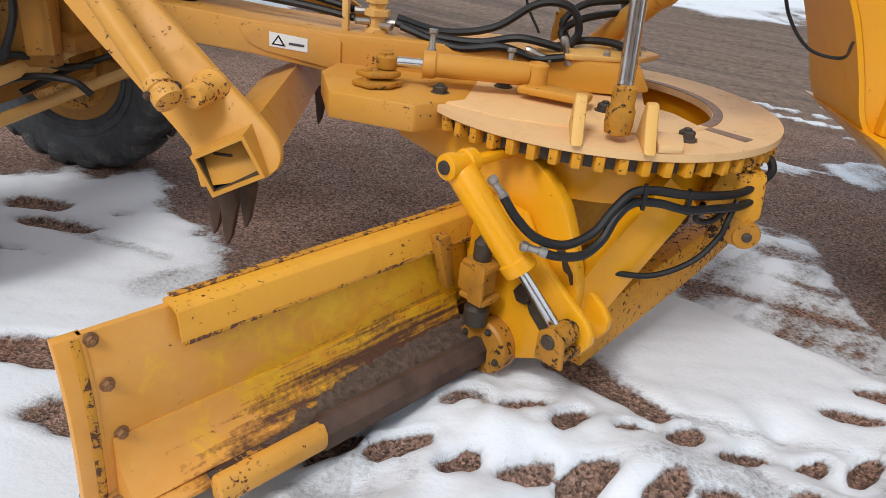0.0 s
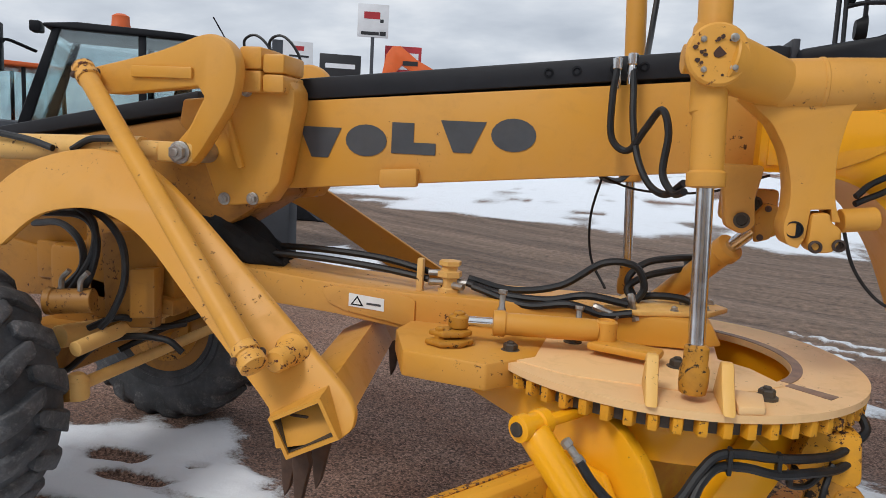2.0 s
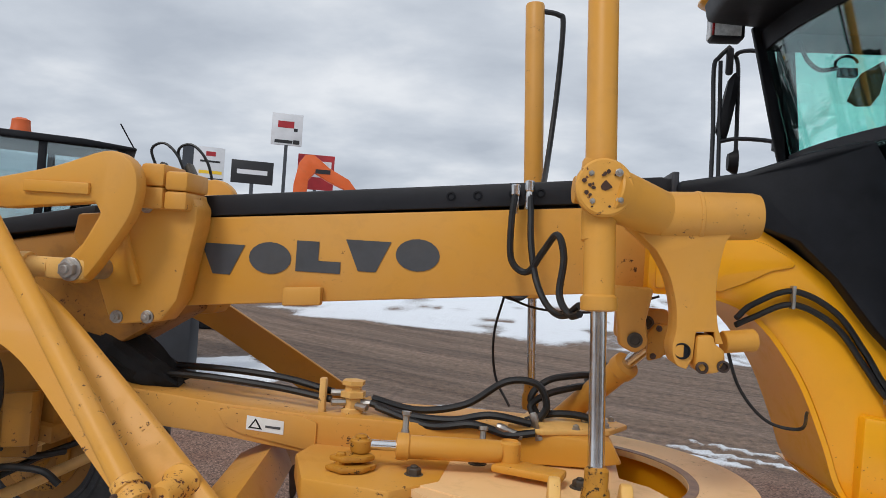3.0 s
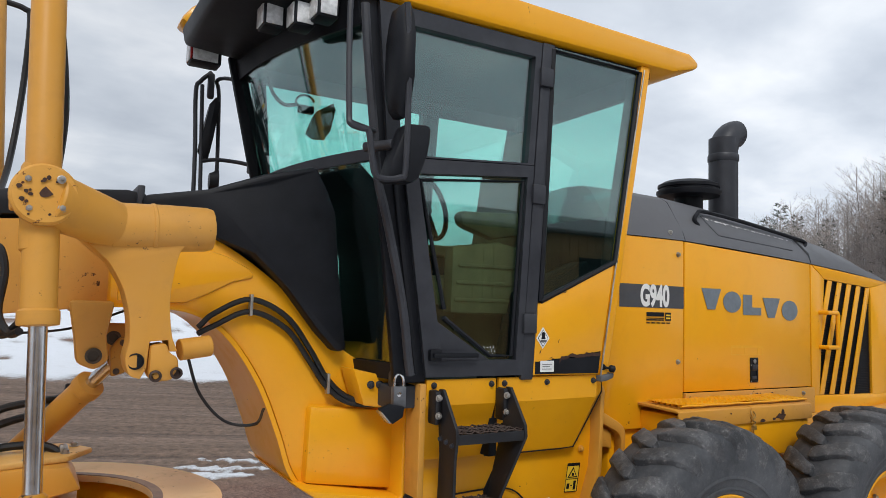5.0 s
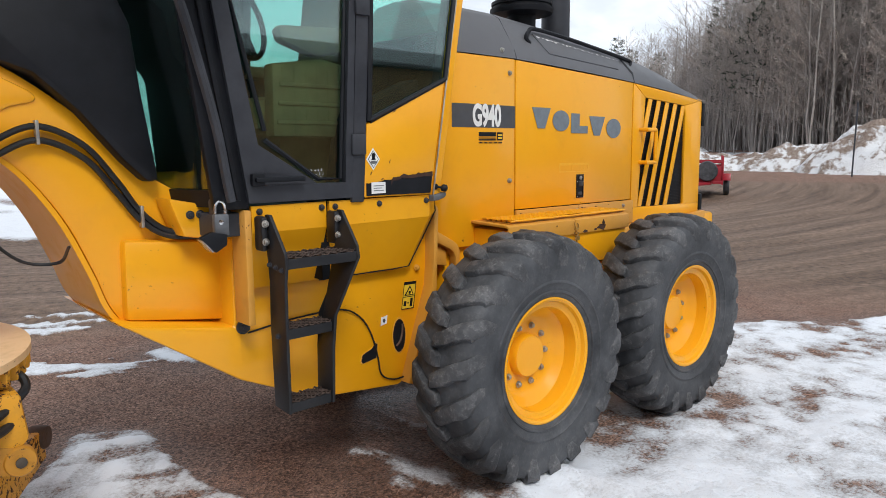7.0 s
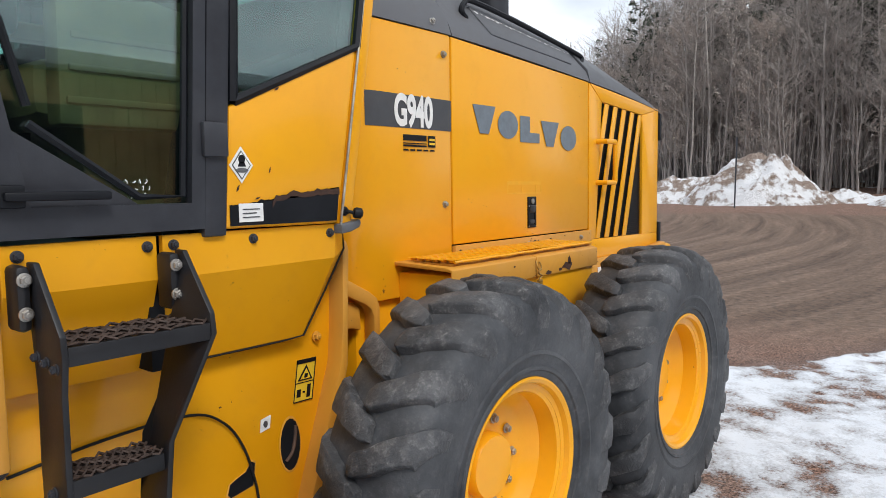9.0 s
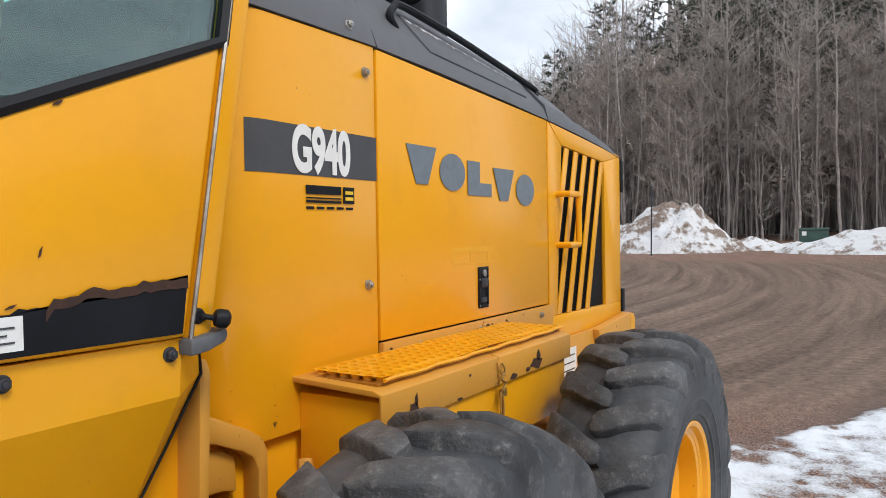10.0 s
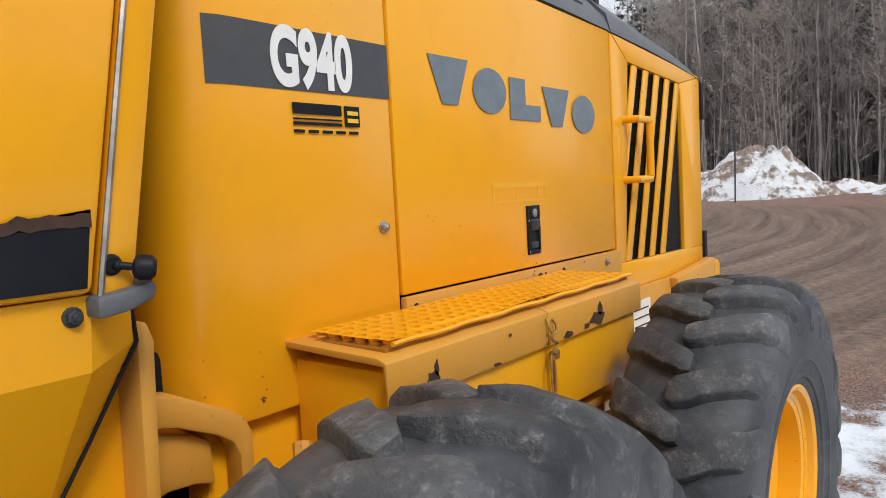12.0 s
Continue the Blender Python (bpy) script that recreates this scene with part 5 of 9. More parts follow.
        for z in (1.84, 2.50, 3.12):
            b = bm_new()
            x = -0.775 + 0.06 * (z - 1.57)
            box(b, x - 0.05, x + 0.03, -CY - 0.018, -CY + 0.005, z - 0.05, z + 0.05, 0.006)
            part("door_hinge", b, BLK_FRAME, cab)
        mark = random.Random(3)
        for row in range(3):
            for col in range(4 - row // 2):
                x, z = -1.022 + 0.017 * col + 0.006 * row, 1.715 - 0.020 * row
                p = [(x + mark.uniform(0, 0.012), -CY + 0.026, z + mark.uniform(0, 0.014)) for _ in range(4)]
                part("pencil_mark", tube(bm_new(), p, 0.0013, 4, 3), WHITE, cab)
# panel details: decals, torn sticker, bolts
rag = random.Random(4)
tear = [(-0.725 + 0.014 * k, (1.652, 1.655, 1.664, 1.685, 1.694, 1.692, 1.698, 1.70)[k * 8 // 32] + rag.uniform(-0.003, 0.003)) for k in range(32)]
flat("torn_sticker", [(-0.725, 1.588), (-0.305, 1.586), (-0.29, 1.70)] + [(x, z - (0.0 if x < -0.56 else 0.017)) for x, z in tear[::-1]], -CY - 0.002, BLK, panel, "torn black sticker strip")
flat("scrape", [(x, z - 0.024) for x, z in tear[11:]] + [(x, z - 0.010 + rag.uniform(0.0, 0.007)) for x, z in tear[:10:-1]], -CY - 0.0038, SCRAPE, panel, "dark rusty scrape along the sticker's torn edge")
for x, z, w, h in ((-0.70, 1.69, 0.012, 0.02), (-0.55, 2.0, 0.02, 0.012), (-0.58, 1.745, 0.008, 0.02), (-0.635, 1.665, 0.02, 0.008)):
    flat("paint_chip", [(x, z), (x + w * 0.6, z + h * 0.2), (x + w, z + h), (x + w * 0.4, z + h * 0.7)], -CY - 0.002, SCRAPE, panel)
flat("paper_label", [(-0.695, 1.598), (-0.608, 1.598), (-0.608, 1.654), (-0.695, 1.654)], -CY - 0.004, WHITE, panel, "small white serial label")
for k in range(3):
    flat("label_bar", [(-0.683, 1.611 + 0.012 * k), (-0.622 - 0.012 * (k % 2), 1.611 + 0.012 * k), (-0.622 - 0.012 * (k % 2), 1.614 + 0.012 * k), (-0.683, 1.614 + 0.012 * k)], -CY - 0.006, STRIPE, panel)
flat("data_plate", [(2.02, 0.96), (2.215, 0.96), (2.215, 1.185), (2.02, 1.185)], -0.432, WHITE, grader, "white printed data plate on the rear frame")
for k in range(5):
    flat("plate_bar", [(2.04, 1.145 - 0.036 * k), (2.19, 1.145 - 0.036 * k), (2.19, 1.150 - 0.036 * k), (2.04, 1.150 - 0.036 * k)], -0.4345, BLK, grader)
flat("hazard_diamond", [(-0.722, 1.768), (-0.680, 1.714), (-0.638, 1.768), (-0.680, 1.824)], -CY - 0.002, WHITE, panel, "white diamond warning decal")
flat("diamond_border", [(-0.713, 1.768), (-0.680, 1.725), (-0.647, 1.768), (-0.680, 1.812)], -CY - 0.0032, STRIPE, panel)
flat("diamond_field", [(-0.709, 1.768), (-0.680, 1.730), (-0.651, 1.768), (-0.680, 1.807)], -CY - 0.0042, WHITE, panel)
flat("diamond_symbol", oval(-0.680, 1.786, 0.0115, 0.013), -CY - 0.006, BLK, panel)
flat("diamond_symbol", [(-0.694, 1.764), (-0.666, 1.764), (-0.672, 1.778), (-0.688, 1.778)], -CY - 0.006, BLK, panel)
flat("diamond_symbol", oval(-0.680, 1.753, 0.022, 0.007), -CY - 0.006, STEP_GREY, panel)
b = bm_new()
tube(b, [(-0.290, -CY - 0.004, 1.56), (-0.145, -CY - 0.004, 2.4), (0.018, -CY - 0.004, 3.3)], 0.005, 6)
part("hinge_rod", b, STEEL, cab, "thin steel hinge rod")
b = bm_new()
rod(b, (-0.266, -CY + 0.01, 1.616), (-0.258, -CY - 0.014, 1.614), 0.008)
rod(b, (-0.266, -CY - 0.006, 1.616), (-0.232, -CY - 0.024, 1.609), 0.006)
lathe(b, (-0.243, -CY - 0.018, 1.611), (0.85, -0.45, -0.15), [(0.008, 0), (0.017, 0.004), (0.020, 0.012), (0.019, 0.028), (0.012, 0.034)], 18)
lathe(b, (-0.266, -CY + 0.002, 1.616), -Y, [(0.016, 0), (0.0165, 0.004), (0.012, 0.009)], 16)
part("bumper_stop", b, BLK, cab, "black rubber door stop knob")
b = bm_new()
prism(b, [(-0.30, 1.540), (-0.255, 1.545), (-0.214, 1.558), (-0.207, 1.572), (-0.211, 1.588), (-0.246, 1.580), (-0.30, 1.572)], -CY - 0.022, -CY + 0.05, bev=0.006)
part("corner_guard", b, STEP_GREY, cab, "grey metal corner guard")

# front glazing: one bowed windscreen over a lower glass, parted by a transom
NEAR_POST = (Vector((-1.465, -CY + 0.035, 1.62)), Vector((-1.735, -CY + 0.035, 3.28)))
FAR_POST = (Vector((-1.545, CY - 0.065, 1.62)), Vector((-1.995, CY - 0.065, 3.28)))


def front_point(u, w, out=0.0):
    """A place on the bowed front: u across from the near post, w up."""
    p = NEAR_POST[0].lerp(NEAR_POST[1], w).lerp(FAR_POST[0].lerp(FAR_POST[1], w), u)
    return p - X * (0.26 * u * (1 - u) + out)


def front_pane(name, w0, w1, material, label, thick=0.006, out=0.0, steps=12):
    b = bm_new()
    loft(b, [[front_point(k / steps, w0, out), front_point(k / steps, w1, out), front_point(k / steps, w1, out - thick), front_point(k / steps, w0, out - thick)] for k in range(steps + 1)])
    for f in b.faces:
        f.smooth = False
    return part(name, b, material, cab, label)


front_pane("windscreen", 0.60, 0.985, GLASS, "wide tinted windscreen")
front_pane("lower_front_window", 0.0, 0.575, GLASS_DARK, "dark tinted glass below the windscreen")
front_pane("transom", 0.572, 0.604, BLK_FRAME, "black bar between the front windows", 0.03, 0.012)
front_pane("front_sill", -0.03, 0.015, BLK, "", 0.04, 0.012)
front_pane("front_header", 0.94, 1.02, BLK, "", 0.05, 0.012)
# rear wall and window
b = bm_new()
prism(b, [(-0.29, 1.55), (-0.24, 1.55), (-0.115, 2.45), (-0.165, 2.45)], -CY + 0.1, CY - 0.1, bev=0.01)
part("rear_wall", b, DARK, cab)
part("rear_header", box(bm_new(), -0.02, 0.03, -CY + 0.1, CY - 0.1, 3.15, 3.3, 0.01), DARK, cab)
b = bm_new()
prism(b, [(-0.142, 2.45), (-0.137, 2.45), (0.0, 3.2), (-0.005, 3.2)], -CY + 0.1, CY - 0.1, bev=0)
part("rear_window", b, GLASS, cab, "tinted rear window")
# roof
b = bm_new()
prism(b, [(-1.80, 3.315), (0.24, 3.33), (0.44, 3.385), (0.46, 3.42), (0.38, 3.47), (-1.60, 3.50), (-1.82, 3.44)], -0.66, 0.66, bev=0.025)
part("roof", b, YEL, cab, "yellow overhanging cab roof")
b = bm_new()
loft(b, [[(-1.73, -0.60, z), (-2.0, 0.60, z), (0.1, 0.60, z), (0.1, -0.60, z)] for z in (3.272, 3.318)])
part("headliner", b, DARK, cab, "dark grey cab headliner")
part("far_header", box(bm_new(), -1.95, 0.0, CY - 0.075, CY - 0.065, 3.175, 3.30, 0.003), DARK, cab)
# small camera arm and visor flap inside the windscreen
b = bm_new()
tube(b, spline([(-1.86, 0.40, 3.18), (-1.84, 0.36, 3.08), (-1.78, 0.34, 3.02), (-1.70, 0.33, 3.03)], 5), 0.011, 8)
tube(b, [(-1.66 + 0.055 * math.cos(a), 0.33, 3.045 + 0.045 * math.sin(a)) for a in (0.3, 0.8, 1.3, 1.8, 2.3, 2.8, 3.3)], 0.007, 6)
box(b, -1.70, -1.61, 0.31, 0.35, 2.985, 3.03, 0.008)
part("visor_arm", b, BLK, cab, "black jointed arm inside the windscreen")
b = bm_new()
prism(b, [(-1.66, 2.86), (-1.615, 2.835), (-1.55, 2.84), (-1.51, 2.90), (-1.485, 3.03), (-1.50, 3.065), (-1.60, 3.0), (-1.625, 2.96)], 0.30, 0.312, bev=0.004)
part("visor_flap", b, SEAT_REFLECT, cab, "scuffed grey-brown visor flap")
b = bm_new()
prism(b, [(-2.30, 3.30), (-1.80, 3.26), (-1.78, 3.44), (-2.10, 3.46), (-2.32, 3.40)], -0.52, 0.52, bev=0.02)
part("light_bar", b, BLK, cab, "black front light bar")
b = bm_new()
prism(b, [(-2.34, 3.43), (-2.22, 3.375), (-2.04, 3.40), (-2.0, 3.52), (-2.26, 3.54)], 0.46, 0.66, bev=0.03)
part("light_bar_end", b, YEL, cab, "yellow end of the light bar")
for x, y, z, hx, hz in ((-2.175, 0.60, 3.305, 0.085, 0.072), (-1.95, -0.42, 3.22, 0.05, 0.06), (-1.88, -0.53, 3.24, 0.05, 0.06), (-2.05, -0.28, 3.24, 0.05, 0.06)):
    b = bm_new()
    box(b, x - hx, x + hx, y - 0.06, y + 0.06, z - hz, z + hz, 0.014)
    lamp = part("work_light", b, BLK, cab, "black work light")
    part("front_lens", box(bm_new(), x - hx - 0.006, x - hx + 0.001, y - 0.048, y + 0.048, z - hz + 0.012, z + hz - 0.012, 0.003), LAMP_GLASS, lamp, "clear lamp lens")
    part("side_lens", box(bm_new(), x - hx + 0.010, x + hx * 0.75, y - 0.066, y - 0.059, z - hz + 0.012, z + hz - 0.012, 0.004), LAMP_GLASS, lamp, "clear lamp lens")
    if y > 0:
        part("red_edge", box(bm_new(), x - hx - 0.003, x - hx + 0.008, y - 0.067, y - 0.055, z - hz + 0.012, z + hz - 0.012, 0.002), LENS_RED, lamp, "red edge of the lamp")
# seat, steering and console inside
b = bm_new()
box(b, -1.12, -0.55, -0.29, 0.29, 1.90, 2.08, 0.06)
prism(b, [(-0.60, 2.02), (-0.46, 2.02), (-0.36, 2.75), (-0.50, 2.78)], -0.28, 0.28, bev=0.05)
prism(b, [(-0.43, 2.80), (-0.34, 2.80), (-0.31, 3.0), (-0.41, 3.0)], -0.14, 0.14, bev=0.03)
prism(b, [(-1.0, 2.41), (-0.98, 2.345), (-0.78, 2.285), (-0.55, 2.33), (-0.55, 2.45), (-0.97, 2.425)], -0.32, -0.23, bev=0.025)
box(b, -1.02, -0.62, 0.26, 0.34, 2.22, 2.29, 0.03)
box(b, -0.95, -0.6, -0.2, 0.2, 1.55, 1.92, 0.03)
part("operator_seat", b, SEAT_REFLECT, cab, "brown operator seat with armrests, its brown also painting a glass reflection")
b = bm_new()
rod(b, (-1.34, 0, 1.6), (-1.10, 0, 2.38), 0.05)
box(b, -1.24, -1.06, -0.12, 0.12, 2.16, 2.36, 0.04)
part("steering_column", b, DARK, cab)
b = bm_new()
ring = []
for k in range(25):
    a = 2 * math.pi * k / 24
    ring.append(Vector((-1.02, 0, 2.465)) + Vector((-0.35, 0, 0.94)) * 0.18 * math.cos(a) + Y * 0.18 * math.sin(a))
tube(b, ring, 0.014, 8, smooth=False)
tube(b, [ring[2], (-1.03, 0, 2.46), ring[22]], 0.013, 6, smooth=False)
tube(b, [ring[12], (-1.03, 0, 2.46)], 0.015, 6, smooth=False)
lathe(b, (-1.05, 0, 2.45), Vector((0.94, 0, 0.35)), [(0.04, 0), (0.045, 0.02), (0.03, 0.04)], 12)
part("steering_wheel", b, DARK, cab, "black steering wheel")
b = bm_new()
prism(b, [(-1.40, 1.58), (-1.20, 1.58), (-1.27, 2.2), (-1.40, 2.50), (-1.57, 2.655), (-1.70, 2.645), (-1.665, 2.55), (-1.52, 2.42), (-1.50, 2.25), (-1.44, 2.18)], -0.24, 0.30, bev=0.03)
part("dashboard", b, DARK, cab)
# added console block whose brown stands for a reflection in the glass
b = bm_new()
prism(b, [(-1.09, 1.88), (-0.62, 1.88), (-0.66, 2.24), (-0.80, 2.265), (-1.085, 2.225)], -0.40, -0.31, bev=0.015)
for k in range(3):
    box(b, -1.07 + 0.01 * k, -0.66, -0.408, -0.39, 1.94 + 0.09 * k, 1.96 + 0.09 * k, 0.006)
part("reflection_console", b, SEAT_REFLECT, cab, "ribbed console block added beside the seat, brown for a glass reflection")
for s in (-1, 1):
    b = bm_new()
    prism(b, [(-1.25, 1.55), (-0.32, 1.55), (-0.30, 2.28), (-0.72, 2.30), (-1.0, 2.16), (-1.22, 1.9)] if s > 0 else [(-0.80, 1.55), (-0.32, 1.55), (-0.26, 2.20), (-0.72, 2.0)], min(s * 0.34, s * 0.52), max(s * 0.34, s * 0.52), bev=0.03)
    part("side_console", b, DARK, cab, "dark moulded side console")

# mirrors
b = bm_new()
tube(b, spline([(-1.448, -0.665, 1.60), (-1.463, -0.665, 1.68), (-1.505, -0.668, 1.93), (-1.60, -0.668, 2.31), (-1.645, -0.668, 2.46), (-1.67, -0.668, 2.65), (-1.715, -0.668, 3.0), (-1.74, -0.665, 3.25)], 5), 0.021, 8, smooth=False)
tube(b, spline([(-1.87, -0.82, 3.28), (-1.875, -0.83, 3.05), (-1.87, -0.85, 2.70), (-1.865, -0.86, 2.645), (-1.82, -0.86, 2.632), (-1.785, -0.86, 2.625), (-1.77, -0.86, 2.55), (-1.75, -0.86, 2.455), (-1.72, -0.86, 2.435), (-1.64, -0.87, 2.445), (-1.615, -0.875, 2.50), (-1.62, -0.885, 2.9), (-1.635, -0.88, 3.2)], 6), 0.0135, 8, smooth=False)
rod(b, (-1.865, -0.86, 2.65), (-1.66, -0.665, 2.68), 0.010)
rod(b, (-1.715, -0.67, 2.60), (-1.64, -0.80, 2.60), 0.022)
part("mirror_bracket", b, BLK_FRAME, grader, "dark tubular mirror bracket")
b = bm_new()
loft(b, [[(-1.60 - 0.07 * f, -0.80 + w * math.cos(a), 2.97 + h * math.sin(a)) for a in (0.35, 0.785, 1.2, 1.95, 2.36, 2.8, 3.5, 3.93, 4.35, 5.08, 5.5, 5.93)] for f, w, h in ((0, 0.105, 0.27), (0.4, 0.105, 0.27), (0.8, 0.085, 0.24), (1.0, 0.05, 0.18))])
part("side_mirror", b, BLK, grader, "large black side mirror")
b = bm_new()
prism(b, [(-1.605, 2.69), (-1.485, 2.70), (-1.478, 2.67), (-1.49, 2.57), (-1.53, 2.46), (-1.56, 2.435), (-1.69, 2.43), (-1.665, 2.53)], -0.85, -0.745, bev=0.022)
part("wide_angle_mirror", b, BLK, grader, "small black wide-angle mirror")
b = bm_new()
box(b, -1.50, -1.43, -0.60, -0.54, 1.54, 1.61, 0.012)
part("mirror_mount", b, BLK_FRAME, grader, "grey mirror mounting block")
b = bm_new()
box(b, -1.517, -1.453, -0.645, -0.612, 1.455, 1.548, 0.006)
lock = part("bracket_padlock", b, STEP_GREY, grader, "grey steel padlock on the mirror bracket")
b = bm_new()
tube(b, [(-1.507, -0.628, 1.54), (-1.507, -0.628, 1.575), (-1.498, -0.628, 1.595), (-1.485, -0.628, 1.602), (-1.472, -0.628, 1.595), (-1.463, -0.628, 1.575), (-1.463, -0.628, 1.54)], 0.006, 8)
part("shackle", b, CHROME, lock, "bright steel shackle")
part("keyhole", lathe(bm_new(), (-1.490, -0.645, 1.515), -Y, [(0.011, 0), (0.011, 0.002), (0.004, 0.003)], 14), CHROME, lock)
b = bm_new()
loft(b, [[(-1.535 + dx, -0.62 + dy - 0.02 * f, 1.435 + dz) for dx, dy, dz in ((-w, -0.03, 0.02), (-w * 0.2, -0.03, w * 0.7), (w, -0.03, w * 0.45), (w * 0.9, -0.03, -w * 0.3), (w * 0.1, -0.03, -w * 0.75))] for f, w in ((-1.8, 0.045), (0, 0.062), (1, 0.062))], bev=0.005)
lamp_ = part("step_light", b, BLK, grader, "black step lamp")
b = bm_new()
prism(b, [(-1.590, 1.448), (-1.583, 1.447), (-1.538, 1.396), (-1.541, 1.390)], -0.668, -0.61, bev=0.004)
part("lamp_lens", b, LENS, lamp_, "milky lamp lens")
b = bm_new()
tube(b, spline([(-2.145, 0.85, 2.50), (-2.15, 0.85, 2.8), (-2.165, 0.85, 3.15), (-2.14, 0.85, 3.22), (-2.08, 0.85, 3.285)], 5), 0.013, 8, smooth=False)
tube(b, [(-2.105, 0.85, 2.50), (-2.13, 0.85, 3.20)], 0.012, 8, smooth=False)
tube(b, spline([(-1.93, 0.62, 3.17), (-1.99, 0.75, 3.235), (-2.045, 0.85, 3.24), (-2.03, 0.85, 3.15), (-2.018, 0.85, 2.76), (-2.02, 0.85, 2.60)], 5), 0.012, 8, smooth=False)
tube(b, spline([(-2.11, 0.85, 2.735), (-2.02, 0.85, 2.755), (-1.92, 0.72, 2.73), (-1.86, 0.62, 2.70)], 5), 0.012, 8, smooth=False)
box(b, -1.89, -1.83, 0.60, 0.66, 2.655, 2.745, 0.012)
box(b, -2.10, -2.06, 0.83, 0.87, 3.12, 3.28, 0.014)
part("far_mirror_bracket", b, BLK_FRAME, grader, "dark tubular bracket of the far mirror")
b = bm_new()
loft(b, [[(-2.045 - 0.06 * f - 0.03 * math.sin(a) * -1, 0.87 + w * math.cos(a), 2.945 + h * math.sin(a)) for a in (0.35, 0.785, 1.2, 1.95, 2.36, 2.8, 3.5, 3.93, 4.35, 5.08, 5.5, 5.93)] for f, w, h in ((0, 0.055, 0.205), (0.5, 0.055, 0.205), (1.0, 0.03, 0.16))])
loft(b, [[(-2.01 - 0.05 * f, 0.85 + w * math.cos(a), 2.62 + h * math.sin(a)) for a in (0.35, 0.785, 1.2, 1.95, 2.36, 2.8, 3.5, 3.93, 4.35, 5.08, 5.5, 5.93)] for f, w, h in ((0, 0.05, 0.08), (1.0, 0.03, 0.05))])
part("far_side_mirror", b, BLK, grader, "black side mirror on the far side")

# ---- body below the cab ----
b = bm_new()
prism(b, [(-1.86, 1.09), (-1.34, 0.74), (-0.92, 0.55), (-0.40, 0.50), (-0.33, 0.53), (-0.185, 1.05), (-0.172, 1.50), (-1.36, 1.50), (-1.36, 1.0)], -0.455, 0.455, bev=0.015)
belly = part("belly_tank", b, YEL, grader)
b = bm_new()
prism(b, [(-0.385, 0.52), (-0.315, 0.50), (-0.168, 1.04), (-0.150, 1.47), (-0.162, 1.505), (-0.182, 1.505), (-0.190, 1.2), (-0.205, 1.05)], -0.53, -0.40, bev=0.008)
post = part("hinge_post", b, YEL_FADED, grader)
b = bm_new()
prism(b, [(-0.18, 1.362), (-0.07, 1.338), (0.045, 1.278), (0.082, 1.252), (0.098, 1.215), (0.095, 0.93), (0.060, 0.93), (0.063, 1.175), (0.048, 1.208), (0.015, 1.232), (-0.07, 1.272), (-0.18, 1.300)], -0.44, -0.38, bev=0.008)
part("hinge_bracket", b, YEL_FADED, grader)
b = bm_new()
prism(b, [(-0.18, 1.285), (-0.02, 1.240), (0.02, 1.215), (0.025, 1.12), (-0.02, 1.135), (-0.08, 1.14), (-0.18, 1.115)], -0.405, -0.30, bev=0.01)
part("hinge_block", b, YEL_FADED, grader)
b = bm_new()
tube(b, [(0.20, -0.47, 1.165), (0.17, -0.50, 1.10), (0.135, -0.50, 1.02), (0.12, -0.47, 0.94)], 0.022, 8)
part("frame_lug", b, YEL_FADED, grader)
b = bm_new()
box(b, -0.1, 0.12, -0.3, 0.3, 0.75, 1.4, 0.02)
part("articulation_joint", b, DARK, grader, "dark articulation joint")
# folded skirt panels


def shell(front, faces, back):
    """A folded sheet: front faces over numbered points, and the same set back along y."""
    t = bmesh.new()
    a = [t.verts.new(p) for p in front]
    c = [t.verts.new((p[0], p[1] + back, p[2])) for p in front]
    used = {}
    for f in faces:
        t.faces.new([a[i] for i in f])
        t.faces.new([c[i] for i in f[::-1]])
        for i, j in zip(f, f[1:] + f[:1]):
            used[(i, j)] = True
    for i, j in used:
        if (j, i) not in used:
            t.faces.new((a[j], a[i], c[i], c[j]))
    bmesh.ops.recalc_face_normals(t, faces=t.faces)
    return put_in(bm_new(), t, 0.0025, 2)


SKY = -0.617
for pts, faces, bolts in (
        ([(-1.335, SKY, 1.572), (-0.947, SKY, 1.573), (-1.335, SKY, 1.452), (-0.947, SKY, 1.452), (-1.335, -0.505, 1.182), (-0.947, -0.505, 1.180)], ([0, 1, 3, 2], [2, 3, 5, 4]), (-1.297, -0.975)),
        ([(-0.930, SKY, 1.573), (-0.292, SKY, 1.574), (-0.930, SKY, 1.452), (-0.300, SKY, 1.458), (-0.930, -0.505, 1.180), (-0.362, -0.505, 1.180), (-0.196, -0.545, 1.545), (-0.196, -0.545, 1.478)], ([0, 1, 3, 2], [2, 3, 5, 4], [1, 6, 7, 3], [3, 7, 5]), (-0.898, -0.633, -0.321))):
    sk = part("skirt_panel", shell(pts, [list(f) for f in faces], 0.022), YEL, grader, angle=12)
    for x in bolts:
        bolt((x, SKY - 0.001, 1.545), -Y, 0.0115, sk, BLK_FRAME)
b = bm_new()
tube(b, [(-0.193, -0.540, 1.545), (-0.191, -0.545, 1.478), (-0.270, -0.528, 1.335), (-0.357, -0.507, 1.182), (-0.45, -0.503, 1.176), (-0.93, -0.503, 1.176)], 0.0035, 6, smooth=False)
part("skirt_seal", b, BLK, grader, "black rubber seal along the skirt edge")
part("skirt_gap", box(bm_new(), -0.960, -0.915, -0.585, -0.46, 1.19, 1.57, 0.0), DARK, grader)
b = bm_new()
box(b, -1.378, -1.345, -0.635, -0.50, 1.04, 1.555, 0.006)
part("skirt_edge", b, YEL_FADED, grader)
# warning label, seam, holes in the belly
def slant(x, z):
    """Corner of the leaning warning label, from 0 to 1 across and up."""
